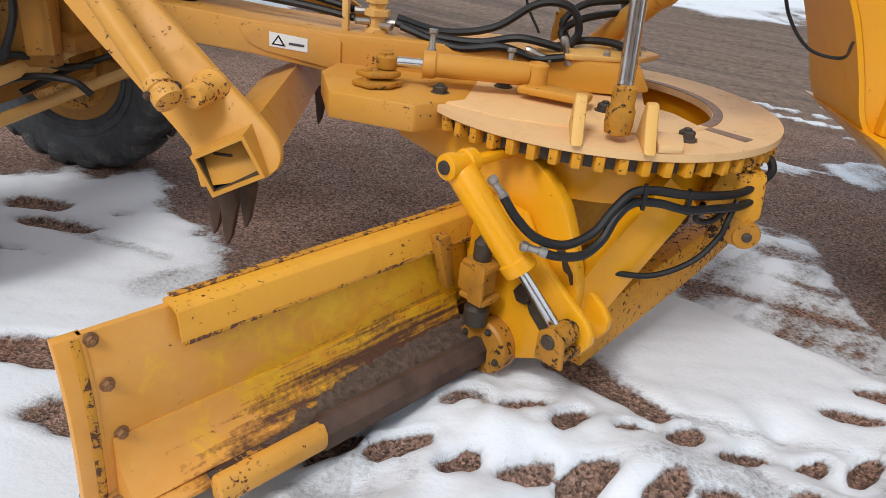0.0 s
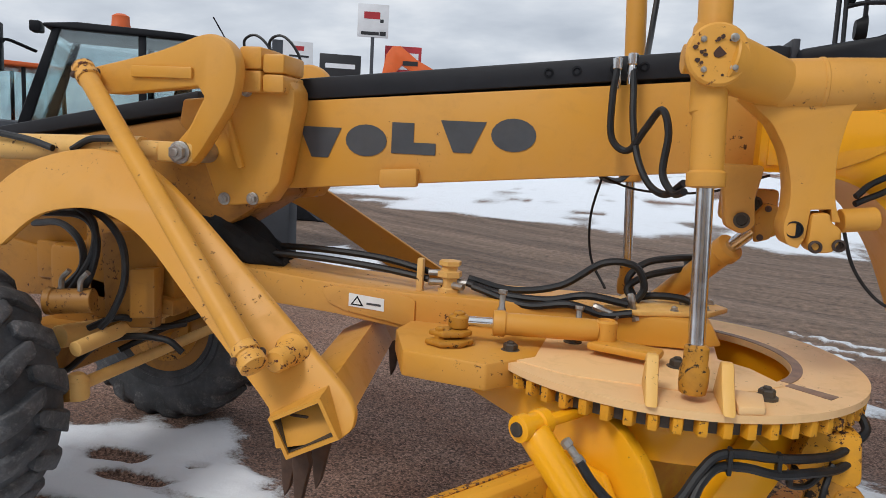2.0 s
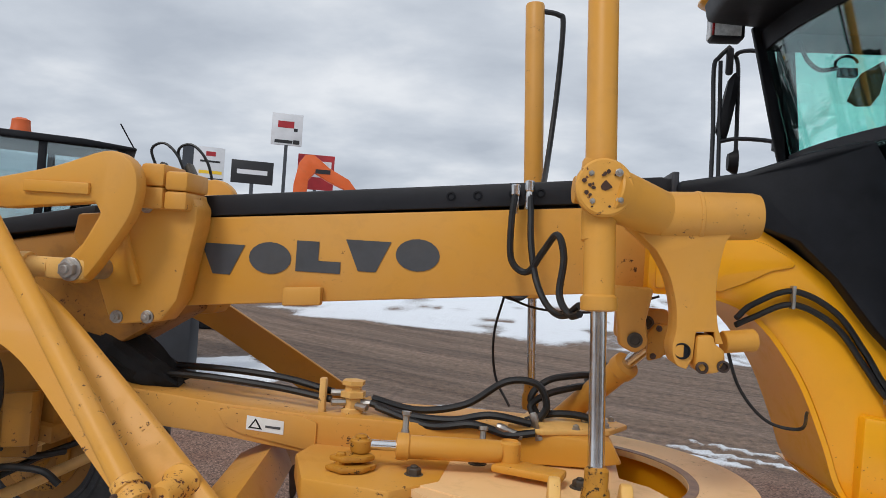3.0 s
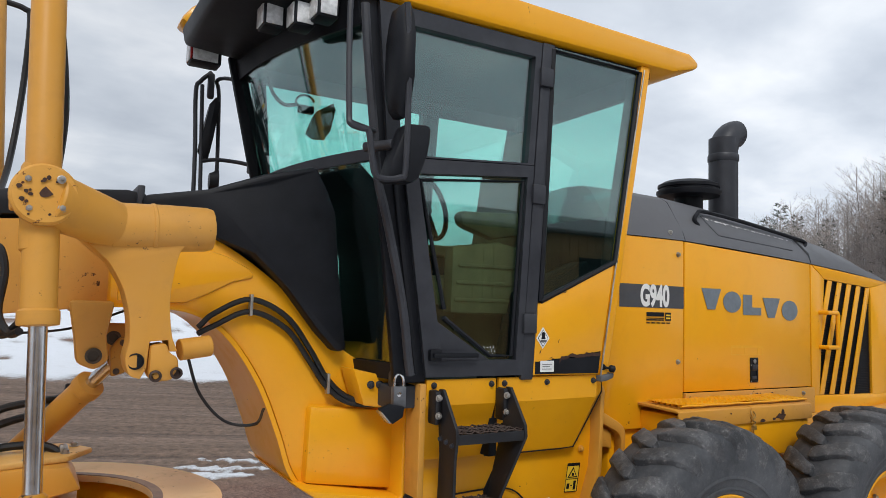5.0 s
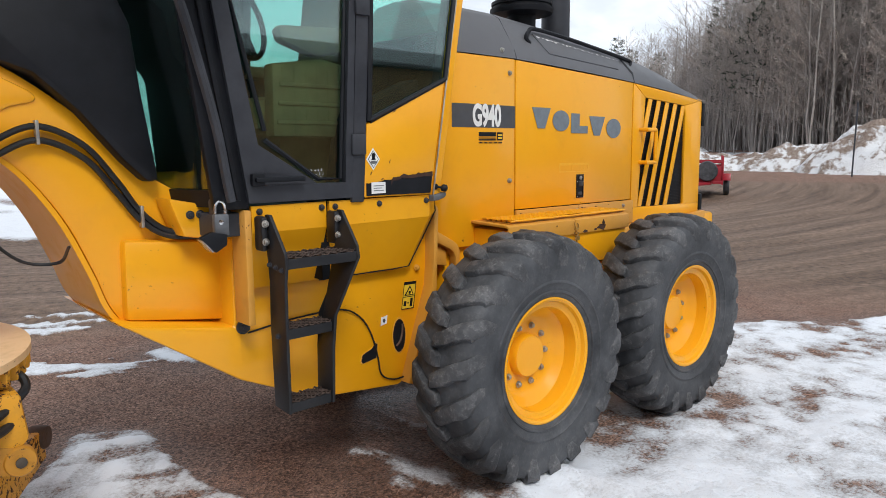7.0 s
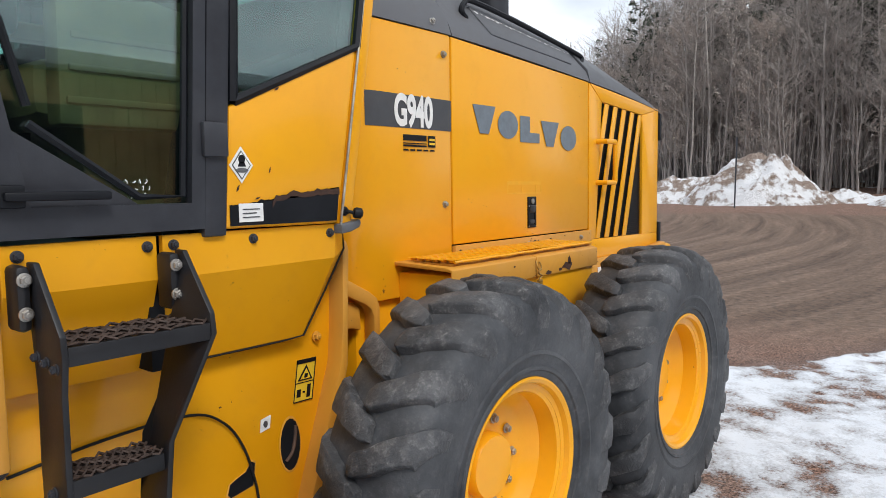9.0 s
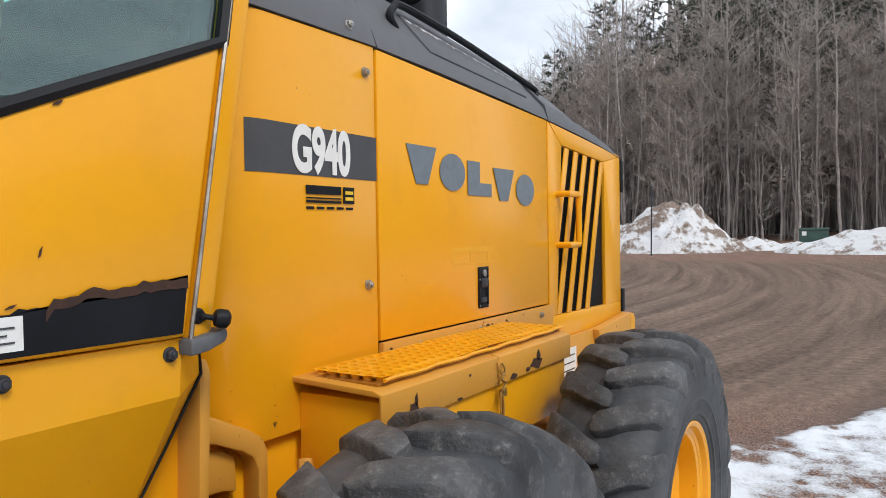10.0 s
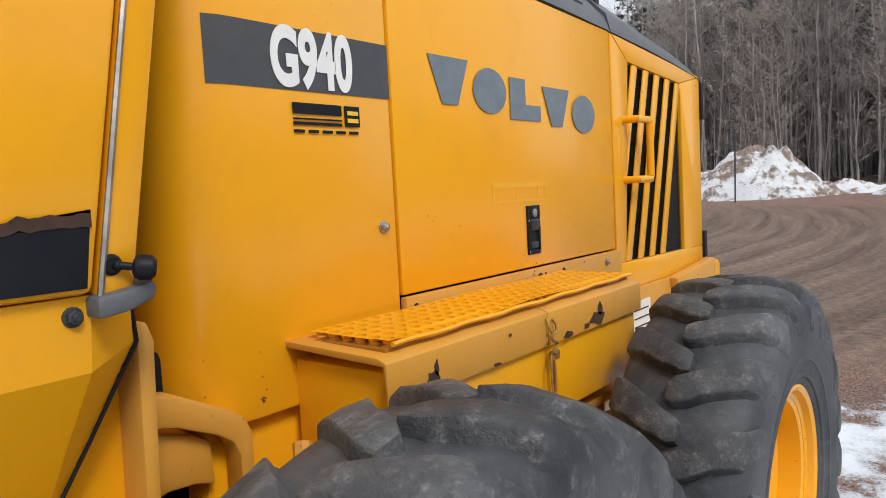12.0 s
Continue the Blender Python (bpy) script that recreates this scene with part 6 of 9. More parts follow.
    return (-0.375 + 0.088 * x + 0.024 * z, 0.929 + 0.153 * z - 0.002 * x)


def on_label(name, y, material, u0, u1, v0, v1, label=""):
    return flat(name, [slant(u0, v0), slant(u1, v0), slant(u1, v1), slant(u0, v1)], y, material, belly, label)


on_label("warning_label", -0.457, LABEL, 0, 1, 0, 1, "yellow and black warning label")
on_label("label_border", -0.459, BLK, 0, 1, 0.90, 1.0)
on_label("label_border", -0.459, BLK, 0, 1, 0, 0.025)
on_label("label_border", -0.459, BLK, 0, 1, 0.44, 0.46)
on_label("label_border", -0.459, BLK, 0, 0.04, 0, 1)
on_label("label_border", -0.459, BLK, 0.96, 1, 0, 1)
flat("label_triangle", [slant(0.12, 0.50), slant(0.88, 0.50), slant(0.5, 0.86)], -0.4595, BLK, belly)
flat("label_triangle", [slant(0.24, 0.535), slant(0.76, 0.535), slant(0.5, 0.78)], -0.4615, LABEL, belly)
on_label("label_bar", -0.463, BLK, 0.42, 0.58, 0.56, 0.66)
on_label("label_bar", -0.459, BLK, 0.14, 0.34, 0.12, 0.30)
on_label("label_bar", -0.459, BLK, 0.44, 0.56, 0.20, 0.24)
on_label("label_bar", -0.459, BLK, 0.66, 0.84, 0.08, 0.38)
flat("small_tag", [(-0.520, 0.862), (-0.478, 0.870), (-0.473, 0.915), (-0.515, 0.907)], -0.457, WHITE, belly, "small white tag")
flat("tag_mark", oval(-0.497, 0.888, 0.009, 0.012, 10), -0.459, STRIPE, belly)
for pts in (oval(-0.392, 0.785, 0.044, 0.095), [(-0.655, 0.690), (-0.645, 0.675), (-0.60, 0.682), (-0.555, 0.690), (-0.550, 0.715), (-0.545, 0.765), (-0.560, 0.775), (-0.585, 0.745), (-0.615, 0.735), (-0.645, 0.722)]):
    cx, cz = sum(p[0] for p in pts) / len(pts), sum(p[1] for p in pts) / len(pts)
    b = bm_new()
    loft(b, [[(cx + (x - cx) * f, y, cz + (z - cz) * f) for x, z in pts] for y, f in ((-0.4565, 1.10), (-0.4585, 1.05), (-0.4585, 1.0), (-0.4566, 0.98))], caps=False)
    part("hole_rim", b, YEL_FADED, belly)
    # no opening is cut: a dark sheet paints the shade within the rim
    flat("access_hole_shade", pts, -0.4567, DARK, belly, "flat dark patch painting the shaded inside of an access hole")
tube(b := bm_new(), [(-0.415, -0.462, 0.73), (-0.39, -0.466, 0.76), (-0.375, -0.464, 0.81), (-0.37, -0.462, 0.85)], 0.006, 6)
part("hole_hose", b, RUST, belly)
b = bm_new()
tube(b, spline([(-1.30, -0.46, 0.965), (-1.05, -0.465, 0.995), (-0.78, -0.465, 0.995), (-0.66, -0.465, 0.935), (-0.59, -0.465, 0.83), (-0.55, -0.465, 0.70), (-0.525, -0.465, 0.59), (-0.44, -0.465, 0.545), (-0.33, -0.47, 0.55)], 6), 0.0045, 6, smooth=False)
part("belly_seal", b, BLK, belly, "black rubber seam seal")
bolt((-1.325, -0.462, 0.998), -Y, 0.025, belly, BLK_FRAME)
bolt((-0.262, -0.462, 1.155), -Y, 0.014, belly, YEL_FADED)

# access ladder
ladder = part("ladder", box(bm_new(), -1.277, -0.918, -0.815, -0.80, 1.305, 1.350, 0.004), STEP_STEEL, grader, "black steel access ladder with grated steps")


def splay(z):
    """How far the rear rail is bent inwards below the top step."""
    return float(np.interp(z, [0.65, 1.04, 1.30], [-0.150, -0.135, 0.0]))


for x, k in ((-1.285, 0.0), (-0.910, 1.0)):
    b = bm_new()
    prism(b, [(-0.655, 1.535), (-0.695, 1.535), (-0.815, 1.375), (-0.822, 1.32), (-0.808, 1.24), (-0.805, 1.06), (-0.805, 0.90), (-0.808, 0.655), (-0.68, 0.665), (-0.672, 0.90), (-0.668, 1.06), (-0.675, 1.24), (-0.655, 1.42)], x - 0.008, x + 0.008, "x", 0.004)
    for v in b.verts:
        v.co.x += k * splay(v.co.z)
    part("ladder_rail", b, STEP_STEEL, ladder)
    # hanger plate bolted to the skirt
    b = bm_new()
    box(b, x - 0.045, x - 0.012, -0.695, -0.618, 1.375, 1.53, 0.014)
    hanger = part("hanger", b, STEP_STEEL, ladder)
    for z in (1.497, 1.418):
        bolt((x - 0.028, -0.696, z), -Y, 0.0125, hanger, STEEL)
    for y, z in ((-0.69, 1.315), (-0.74, 1.308), (-0.79, 1.30)):
        bolt((x - 0.009, y, z), -X, 0.010, ladder, BLK_FRAME)
    bolt((x - 0.009 + k * splay(1.02), -0.74, 1.0), -X, 0.011, ladder, BLK_FRAME)
for z, y0, y1 in ((1.350, -0.817, -0.640), (1.037, -0.80, -0.685), (0.702, -0.80, -0.69)):
    x0, x1 = -1.277, -0.918 + splay(z)
    b = bm_new()
    box(b, x0, x1, y0, y0 + 0.012, z - 0.045, z, 0.003)
    box(b, x0, x1, y0 + 0.01, y1 - 0.01, z - 0.045, z - 0.04, 0.0)
    box(b, x0, x1, y1 - 0.012, y1, z - 0.045, z, 0.003)
    step = part("step", b, STEP_STEEL, ladder, "rust-worn grated step")
    n = 9
    for k in range(n):
        y = y0 + (y1 - y0) * (k + 0.5) / n
        side = 1 if k % 2 else -1
        pts = [(x0 + (x1 - x0) * j / 16, y + side * (0.011 if j % 2 else -0.011) * (y1 - y0) / 0.217, z + (0.008 if (j + k) % 3 == 1 else 0.001)) for j in range(17)]
        part("grating_bar", tube(bm_new(), pts, 0.0042, 4, smooth=False), STEP_RUST, step)

# ---- gooseneck and top frame ----
rear_half = set(grader.children)

b = bm_new()
prism(b, [(-1.875, 1.44), (-1.20, 1.385), (-1.19, 0.985), (-1.885, 1.085)], -0.345, 0.345, bev=0.02)
part("gooseneck_box", b, YEL, grader)
goose = []
for p in spline([(-2.75, 0, 2.28), (-2.36, 0, 2.20), (-2.04, 0, 2.0), (-1.86, 0, 1.81), (-1.57, 0, 1.62), (-1.25, 0, 1.50)], 5):
    goose.append((p.x, p.z))
goose.append((-1.2, 1.05))
for p in spline([(-1.89, 0, 1.075), (-1.943, 0, 1.17), (-1.994, 0, 1.32), (-2.10, 0, 1.56), (-2.255, 0, 1.765), (-2.44, 0, 1.86), (-2.75, 0, 1.88)], 5):
    goose.append((p.x, p.z))
b = bm_new()
prism(b, goose, -0.29, 0.29, bev=0.008)
part("gooseneck", b, YEL, grader)
b = bm_new()
low = spline([(-1.89, 0, 1.07), (-1.948, 0, 1.165), (-2.002, 0, 1.32), (-2.11, 0, 1.565), (-2.265, 0, 1.775), (-2.44, 0, 1.872), (-2.75, 0, 1.885)], 5)
loft(b, [[(p.x, -0.31, p.z), (p.x, 0.31, p.z), (p.x - 0.02, 0.31, p.z - 0.008), (p.x - 0.02, -0.31, p.z - 0.008)] for p in low])
part("gooseneck_flange", b, YEL, grader)
b = bm_new()
prism(b, [(-2.72, 2.16), (-2.42, 2.15), (-2.28, 2.115), (-2.18, 2.065), (-2.155, 2.04), (-2.165, 2.02), (-2.25, 2.0), (-2.36, 1.94), (-2.45, 1.90), (-2.72, 1.90)], -0.302, -0.28, bev=0.010)
part("gooseneck_gusset", b, YEL, grader)
b = bm_new()
prism(b, [(-4.93, 1.655), (-2.55, 1.895), (-2.55, 2.27), (-4.93, 2.072)], -0.19, 0.19, bev=0.008)
beam = part("top_frame_beam", b, YEL_FADED, grader)
b = bm_new()
prism(b, [(-4.80, 2.087), (-2.62, 2.285), (-2.62, 2.375), (-2.7, 2.385), (-4.80, 2.185)], -0.197, 0.197, bev=0.01)
cover = part("beam_cover", b, BLK_COVER, grader, "black cover along the frame beam")
for x in (-3.62, -3.50, -3.34, -3.27, -3.22):
    zc = 2.135 + (x + 4.8) * 0.0908 + 0.005
    lathe(b := bm_new(), (x, -0.196, zc), -Y, [(0.02, 0), (0.022, 0.006), (0.014, 0.008), (0.012, 0.0)], 12)
    part("cover_plug", b, DARK, cover)
b = bm_new()
shroud = [(-2.640, 2.363), (-2.380, 2.408), (-2.140, 2.498), (-1.904, 2.561), (-1.840, 2.448), (-1.797, 2.351), (-1.768, 2.071), (-1.715, 1.698), (-1.765, 1.688), (-1.860, 1.783), (-2.022, 1.982), (-2.178, 2.127), (-2.372, 2.200), (-2.640, 2.308)]
prism(b, shroud, -0.375, 0.335, bev=0.022)
for v in b.verts:
    v.co.y *= 0.63 + 0.37 * min(1.0, max(0.0, (v.co.x + 2.64) / 0.45))
part("gooseneck_shroud", b, BLK, grader, "black moulded shroud over the gooseneck")
b = bm_new()
box(b, -2.66, -2.63, -0.222, 0.222, 2.27, 2.408, 0.006)
part("shroud_strap", b, BLK_FRAME, grader)
brand_shapes(-4.79, -3.64, 1.815, 1.91, 0.142, -0.1925, STRIPE, beam)
b = bm_new()
prism(b, [(-4.36, 1.70), (-4.18, 1.715), (-4.18, 1.80), (-4.36, 1.785)], -0.24, -0.19, bev=0.01)
part("frame_pad", b, YEL_FADED, grader)
# hoses along the gooseneck
for dy, dz in ((0.0, 0.0), (0.02, -0.055)):
    b = bm_new()
    tube(b, [(-2.40, -0.36, 1.80 + dz * 0.5), (-2.33, -0.335, 1.86 + dz), (-2.17, -0.32, 1.925 + dz), (-2.0, -0.32, 1.85 + dz), (-1.88, -0.32, 1.70 + dz), (-1.79, -0.33, 1.56 + dz * 0.7), (-1.68, -0.36, 1.47 + dz * 0.4), (-1.50, -0.40, 1.455 + dz * 0.3)], 0.013, 8)
    part("hydraulic_hose", b, HOSE, grader)
for p in ((-2.17, -0.335, 1.90), (-1.79, -0.345, 1.54)):
    b = bm_new()
    box(b, p[0] - 0.007, p[0] + 0.007, p[1] - 0.006, p[1] + 0.03, p[2] - 0.048, p[2] + 0.048, 0.003)
    part("hose_clamp", b, STEEL, grader)
b = bm_new()
prism(b, [(-1.72, 1.62), (-1.36, 1.545), (-1.36, 1.40), (-1.66, 1.45)], -0.47, -0.30, bev=0.01)
apron = part("cab_apron", b, YEL, grader)
for x in (-1.63, -1.585):
    bolt((x, -0.472, 1.545), -Y, 0.014, apron, BLK_FRAME)

# ---- front frame, yoke and axle ----
b = bm_new()
prism(b, [(-4.90, 1.62), (-5.25, 1.40), (-6.2, 1.22), (-6.75, 1.30), (-6.75, 1.72), (-5.35, 2.0), (-4.90, 2.05)], -0.2, 0.2, bev=0.02)
prism(b, [(-6.62, 0.97), (-5.66, 1.04), (-5.50, 1.10), (-5.50, 1.36), (-5.75, 1.38), (-6.2, 1.26), (-6.62, 1.32)], -0.215, 0.215, bev=0.02)
box(b, -6.25, -5.95, -0.235, -0.21, 1.10, 1.30, 0.012)
part("nose_frame", b, YEL_GRIMY_SHADE, grader)
b = bm_new()
lathe(b, (-5.50, 0.0, 1.22), X, [(0.001, -0.01), (0.20, -0.01), (0.21, 0.02), (0.20, 0.05), (0.13, 0.055), (0.12, 0.12), (0.001, 0.12)], 28)
part("ball_flange", b, GREASE_SHADE, grader, "greasy bolted ball flange")
b = bm_new()
tube(b, [(-6.05, -0.46, 0.60), (-5.88, -0.45, 0.70), (-5.72, -0.44, 0.84), (-5.55, -0.42, 0.90), (-5.36, -0.40, 0.90), (-5.28, -0.38, 0.84)], 0.017, 8)
tube(b, [(-6.2, -0.30, 1.40), (-5.98, -0.36, 1.42), (-5.86, -0.37, 1.33), (-5.86, -0.37, 1.20), (-5.98, -0.38, 1.08)], 0.018, 8)
part("axle_hose", b, HOSE, grader)
b = bm_new()
prism(b, [(-5.30, 2.02), (-6.6, 1.80), (-6.6, 1.86), (-5.30, 2.11)], -0.23, 0.23, bev=0.01)
part("nose_cover", b, BLK_COVER, grader, "black cover along the nose frame")
for s in (-1, 1):
    b = bm_new()
    prism(b, [(-5.02, 2.22), (-4.80, 2.22), (-4.735, 2.12), (-4.735, 2.05), (-4.80, 1.70), (-4.87, 1.60), (-5.06, 1.575), (-5.12, 1.60), (-5.20, 1.80), (-5.32, 1.95), (-5.30, 2.06), (-5.1, 2.08)], s * 0.36, s * 0.20, bev=0.014)
    prism(b, [(-5.09, 2.02), (-5.06, 2.02), (-4.97, 1.76), (-5.0, 1.75)], s * 0.385, s * 0.35, bev=0.006)
    yoke = part("yoke_plate", b, YEL_FADED, grader)
    for x, z in ((-5.075, 1.607), (-4.93, 1.617), (-4.80, 2.14), (-4.97, 2.11)):
        bolt((x, s * 0.362, z), Y * s, 0.022, yoke)
# pivot blocks on top of the yoke
b = bm_new()
for x0, x1, z0, z1 in ((-4.98, -4.87, 2.10, 2.30), (-4.865, -4.76, 2.10, 2.27)):
    box(b, x0, x1, -0.42, -0.2, z0, (z0 + z1) / 2 - 0.004, 0.014)
    box(b, x0, x1, -0.42, -0.2, (z0 + z1) / 2, z1, 0.014)
part("pivot_block", b, YEL_FADED, grader)
crank = []
for p in spline([(-5.64, 0, 2.17), (-5.3, 0, 2.25), (-5.08, 0, 2.325), (-4.98, 0, 2.31), (-4.92, 0, 2.23), (-4.93, 0, 2.08), (-5.02, 0, 1.92), (-5.13, 0, 1.77), (-5.20, 0, 1.765), (-5.23, 0, 1.83)], 4):
    crank.append((p.x, p.z))
crank += [(-5.14, 1.93), (-5.07, 2.06), (-5.10, 2.105), (-5.5, 2.06), (-5.64, 2.06)]
for s in (-1, 1):
    b = bm_new()
    prism(b, crank, s * 0.555, s * 0.47, bev=0.012)
    box(b, -5.42, -5.12, min(s * 0.572, s * 0.55), max(s * 0.572, s * 0.55), 2.135, 2.185, 0.006, Matrix.Translation((0, 0, 0)))
    ck = part("bell_crank", b, YEL_FADED, grader)
    bolt((-5.18, s * 0.557, 1.815), Y * s, 0.038, ck)
    b = bm_new()
    rod(b, (-5.16, 0, 2.22 - 0.4), (-5.16, s * 0.5, 2.22 - 0.4), 0.05)
    part("crank_pin", b, STEEL, grader)
b = bm_new()
rod(b, (-6.6, -0.50, 1.78), (-5.40, -0.51, 1.815), 0.062)
rod(b, (-5.42, -0.51, 1.815), (-5.30, -0.51, 1.815), 0.045)
box(b, -5.30, -5.12, -0.56, -0.50, 1.77, 1.86, 0.015)
part("scarifier_cylinder", b, YEL_OLD, grader, "pale yellow scarifier lift cylinder")
b = bm_new()
tube(b, [(-6.5, -0.58, 1.90), (-6.0, -0.58, 1.84), (-5.82, -0.585, 1.80)], 0.016, 8)
tube(b, [(-5.72, -0.58, 1.80), (-5.62, -0.585, 1.85), (-5.50, -0.58, 1.86)], 0.016, 8)
part("cylinder_hose", b, HOSE, grader)
# push rods from the cranks down to the scarifier arms
arm = []
for p in spline([(-6.05, 0, 1.42), (-6.02, 0, 1.56), (-5.87, 0, 1.732), (-5.604, 0, 1.808), (-5.356, 0, 1.778), (-5.116, 0, 1.669), (-4.749, 0, 1.428), (-4.363, 0, 1.162), (-4.149, 0, 1.008), (-4.112, 0, 0.928), (-4.152, 0, 0.881)], 5):
    arm.append((p.x, p.z))
arm += [(-4.374, 0.828), (-4.437, 0.943)]
for p in spline([(-4.49, 0, 0.984), (-4.862, 0, 1.244), (-5.17, 0, 1.459), (-5.395, 0, 1.548), (-5.573, 0, 1.553), (-5.722, 0, 1.505), (-5.83, 0, 1.38)], 5):
    arm.append((p.x, p.z))
for s in (-1, 1):
    tip = Matrix(((1, 0, 0, 0), (0, 1, s * -0.59, s * (0.62 + 0.59 * 1.8)), (0, 0, 1, 0), (0, 0, 0, 1)))
    b = bm_new()
    prism(b, arm, -0.02, 0.02, bev=0.008, m=tip)
    part("scarifier_arm", b, YEL_FADED, grader, "curved yellow scarifier arm plate")
    if s > 0:
        continue
    b = bm_new()
    rod(b, (-5.62, s * 0.60, 2.13), (-4.46, s * 1.24, 1.15), 0.042, 24)
    push = part("push_rod", b, YEL_FADED, grader, "round yellow push rod")
    way = Vector((1.16, s * 0.64, -0.98)).normalized()
    for p in (Vector((-4.50, s * 1.22, 1.185)), Vector((-5.60, s * 0.61, 2.115)) - way * 0.09):
        b = bm_new()
        lathe(b, p, way, [(0.042, 0), (0.05, 0.006), (0.05, 0.035), (0.044, 0.04), (0.044, 0.05), (0.05, 0.055), (0.05, 0.09), (0.03, 0.1)], 24)
        cap = part("rod_clamp", b, YEL_CHIP, push)
        for a in (0.3, 3.4):
            u_ = frame_of(way)
            bolt(p + way * 0.045 + (Vector(u_[1]) * math.cos(a) + Vector(u_[2]) * math.sin(a)) * 0.05, -Y * 1.0 if s < 0 else Y, 0.012, grader, RUST)
    b = bm_new()
    lathe(b, (-4.40, s * 1.02, 1.13), Y * s, [(0.068, 0), (0.068, 0.02), (0.058, 0.03), (0.046, 0.05), (0.042, 0.15), (0.034, 0.16)], 28)
    part("rod_boss", b, YEL_CHIP, grader)
# scarifier bar: square tube, open at its ends, in a shallow V, its top tipped back
for s in (-1, 1):
    b = bm_new()
    a, c = Vector((-4.27, s * 1.22, 0.92)), Vector((-4.46, 0, 0.93))
    rings = []
    d = (c - a).normalized()
    up = Vector((-0.47, 0, 0.88))
    u = Vector((0.88, 0, 0.47))
    hw, hh, th = 0.108, 0.078, 0.014
    for inner, seq in ((0, (a, c)), (1, (c, a))):
        for p in seq:
            k = th if inner else 0
            rings.append([p + u * sx * (hw - k) + up * sz * (hh - k) for sx, sz in ((-1, -1), (1, -1), (1, 1), (-1, 1))])
    rings.append(rings[0])
    loft(b, rings, True, False)
    bar = part("scarifier_bar", b, YEL_FADED, grader, "open-ended square scarifier bar")
    # added plug and liner: the hollow's shade put into a dark colour
    p = a + (c - a) * 0.22
    b = bm_new()
    loft(b, [[q + u * sx * (hw - 0.016) + up * sz * (hh - 0.016) for sx, sz in ((-1, -1), (1, -1), (1, 1), (-1, 1))] for q in (p, p + d * 0.02)])
    part("bar_shade_plug", b, GREASE_SHADE, bar, "dark plug added as shade inside the bar")
    b = bm_new()
    rings = []
    for k, q in ((0.0150, a + d * 0.012), (0.0150, p), (0.0185, p), (0.0185, a + d * 0.012)):
        rings.append([q + u * sx * (hw - k) + up * sz * (hh - k) for sx, sz in ((-1, -1), (1, -1), (1, 1), (-1, 1))])
    loft(b, rings + rings[:1], True, False)
    part("bar_shade_liner", b, GREASE_SHADE, bar, "dark liner painting the shade inside the bar")
    for k, dx in ((0.07, 0.02), (0.13, -0.05), (0.2, 0.05), (0.24, -0.02), (0.66, 0.0)):
        p = a + (c - a) * k + Vector((dx - 0.05, 0, 0.0))
        b = bm_new()
        prism(b, [(-0.04, 0.02), (0.035, 0.02), (0.035, -0.13), (0.045, -0.16), (0.015, -0.30), (-0.005, -0.34), (-0.015, -0.28), (-0.025, -0.16)], -0.018, 0.018, bev=0.006, m=Matrix.Translation(p))
        part("scarifier_tooth", b, RUST, grader, "rusty pointed scarifier tooth")
# axle with tie rod, knuckles, leaning cylinder
b = bm_new()
box(b, -6.20, -5.90, -0.70, 0.74, 0.66, 0.90, 0.03)
part("front_axle", b, YEL_GRIMY_SHADE, grader)
b = bm_new()
box(b, -6.14, -5.80, -0.28, 0.28, 0.86, 1.30, 0.04)
part("axle_pivot", b, YEL_GRIMY_SHADE, grader)
b = bm_new()
box(b, -5.86, -5.55, -0.34, -0.22, 0.95, 1.45, 0.02)
part("steering_bracket", b, YEL_GRIMY_SHADE, grader)
b = bm_new()
box(b, -5.50, -5.38, -0.30, 0.30, 1.02, 1.40, 0.02)
prism(b, [(-5.84, 1.06), (-5.36, 1.0), (-5.36, 1.08), (-5.84, 1.16)], -0.34, 0.34, bev=0.01)
part("ball_mount", b, YEL_GRIMY_SHADE, grader)
for s in (-1, 1):
    b = bm_new()
    box(b, -6.16, -5.94, s * 0.66 - 0.07, s * 0.68 + 0.07, 0.48, 0.92, 0.03)
    rod(b, (-6.10, s * 0.72, 0.66), (-6.10, s * 0.96, 0.66), 0.12)
    lathe(b, (-6.10, s * 0.80, 0.66), Y * s, [(0.30, 0), (0.31, 0.02), (0.31, 0.05), (0.2, 0.06)], 36)
    prism(b, [(-5.9, 0.60), (-5.62, 0.66), (-5.62, 0.74), (-5.9, 0.74)], s * 0.74, s * 0.62, bev=0.015)
    part("steering_knuckle", b, YEL_GRIMY_SHADE, grader)
b = bm_new()
rod(b, (-5.63, -0.70, 0.72), (-5.63, 0.70, 0.72), 0.03)
rod(b, (-5.62, -0.70, 0.90), (-5.52, 0.55, 1.02), 0.036)
for y in (-0.68, 0.68):
    lathe(b, (-5.63, y, 0.66), Z, [(0.05, 0), (0.055, 0.02), (0.055, 0.09), (0.03, 0.12)], 20)
part("tie_rod", b, YEL_OLD, grader, "pale yellow tie rod")
b = bm_new()
rod(b, (-5.78, -0.62, 0.92), (-5.72, 0.05, 0.86), 0.055)
part("wheel_lean_cylinder", b, YEL_OLD, grader, "pale yellow lean cylinder")
b = bm_new()
lathe(b, (-5.56, -0.1, 1.28), (0.9, -0.4, 0), [(0.11, 0), (0.11, 0.04), (0.07, 0.05), (0.07, 0.1), (0.05, 0.12)], 24)
for k in range(8):
    a = 2 * math.pi * k / 8
    lathe(b, (-5.52 + 0.03, -0.12 + 0.085 * math.cos(a), 1.28 + 0.085 * math.sin(a)), (0.9, -0.4, 0), [(0.014, 0), (0.014, 0.03)], 6)
part("front_pivot", b, GREASE_SHADE, grader, "greasy drawbar pivot flange")
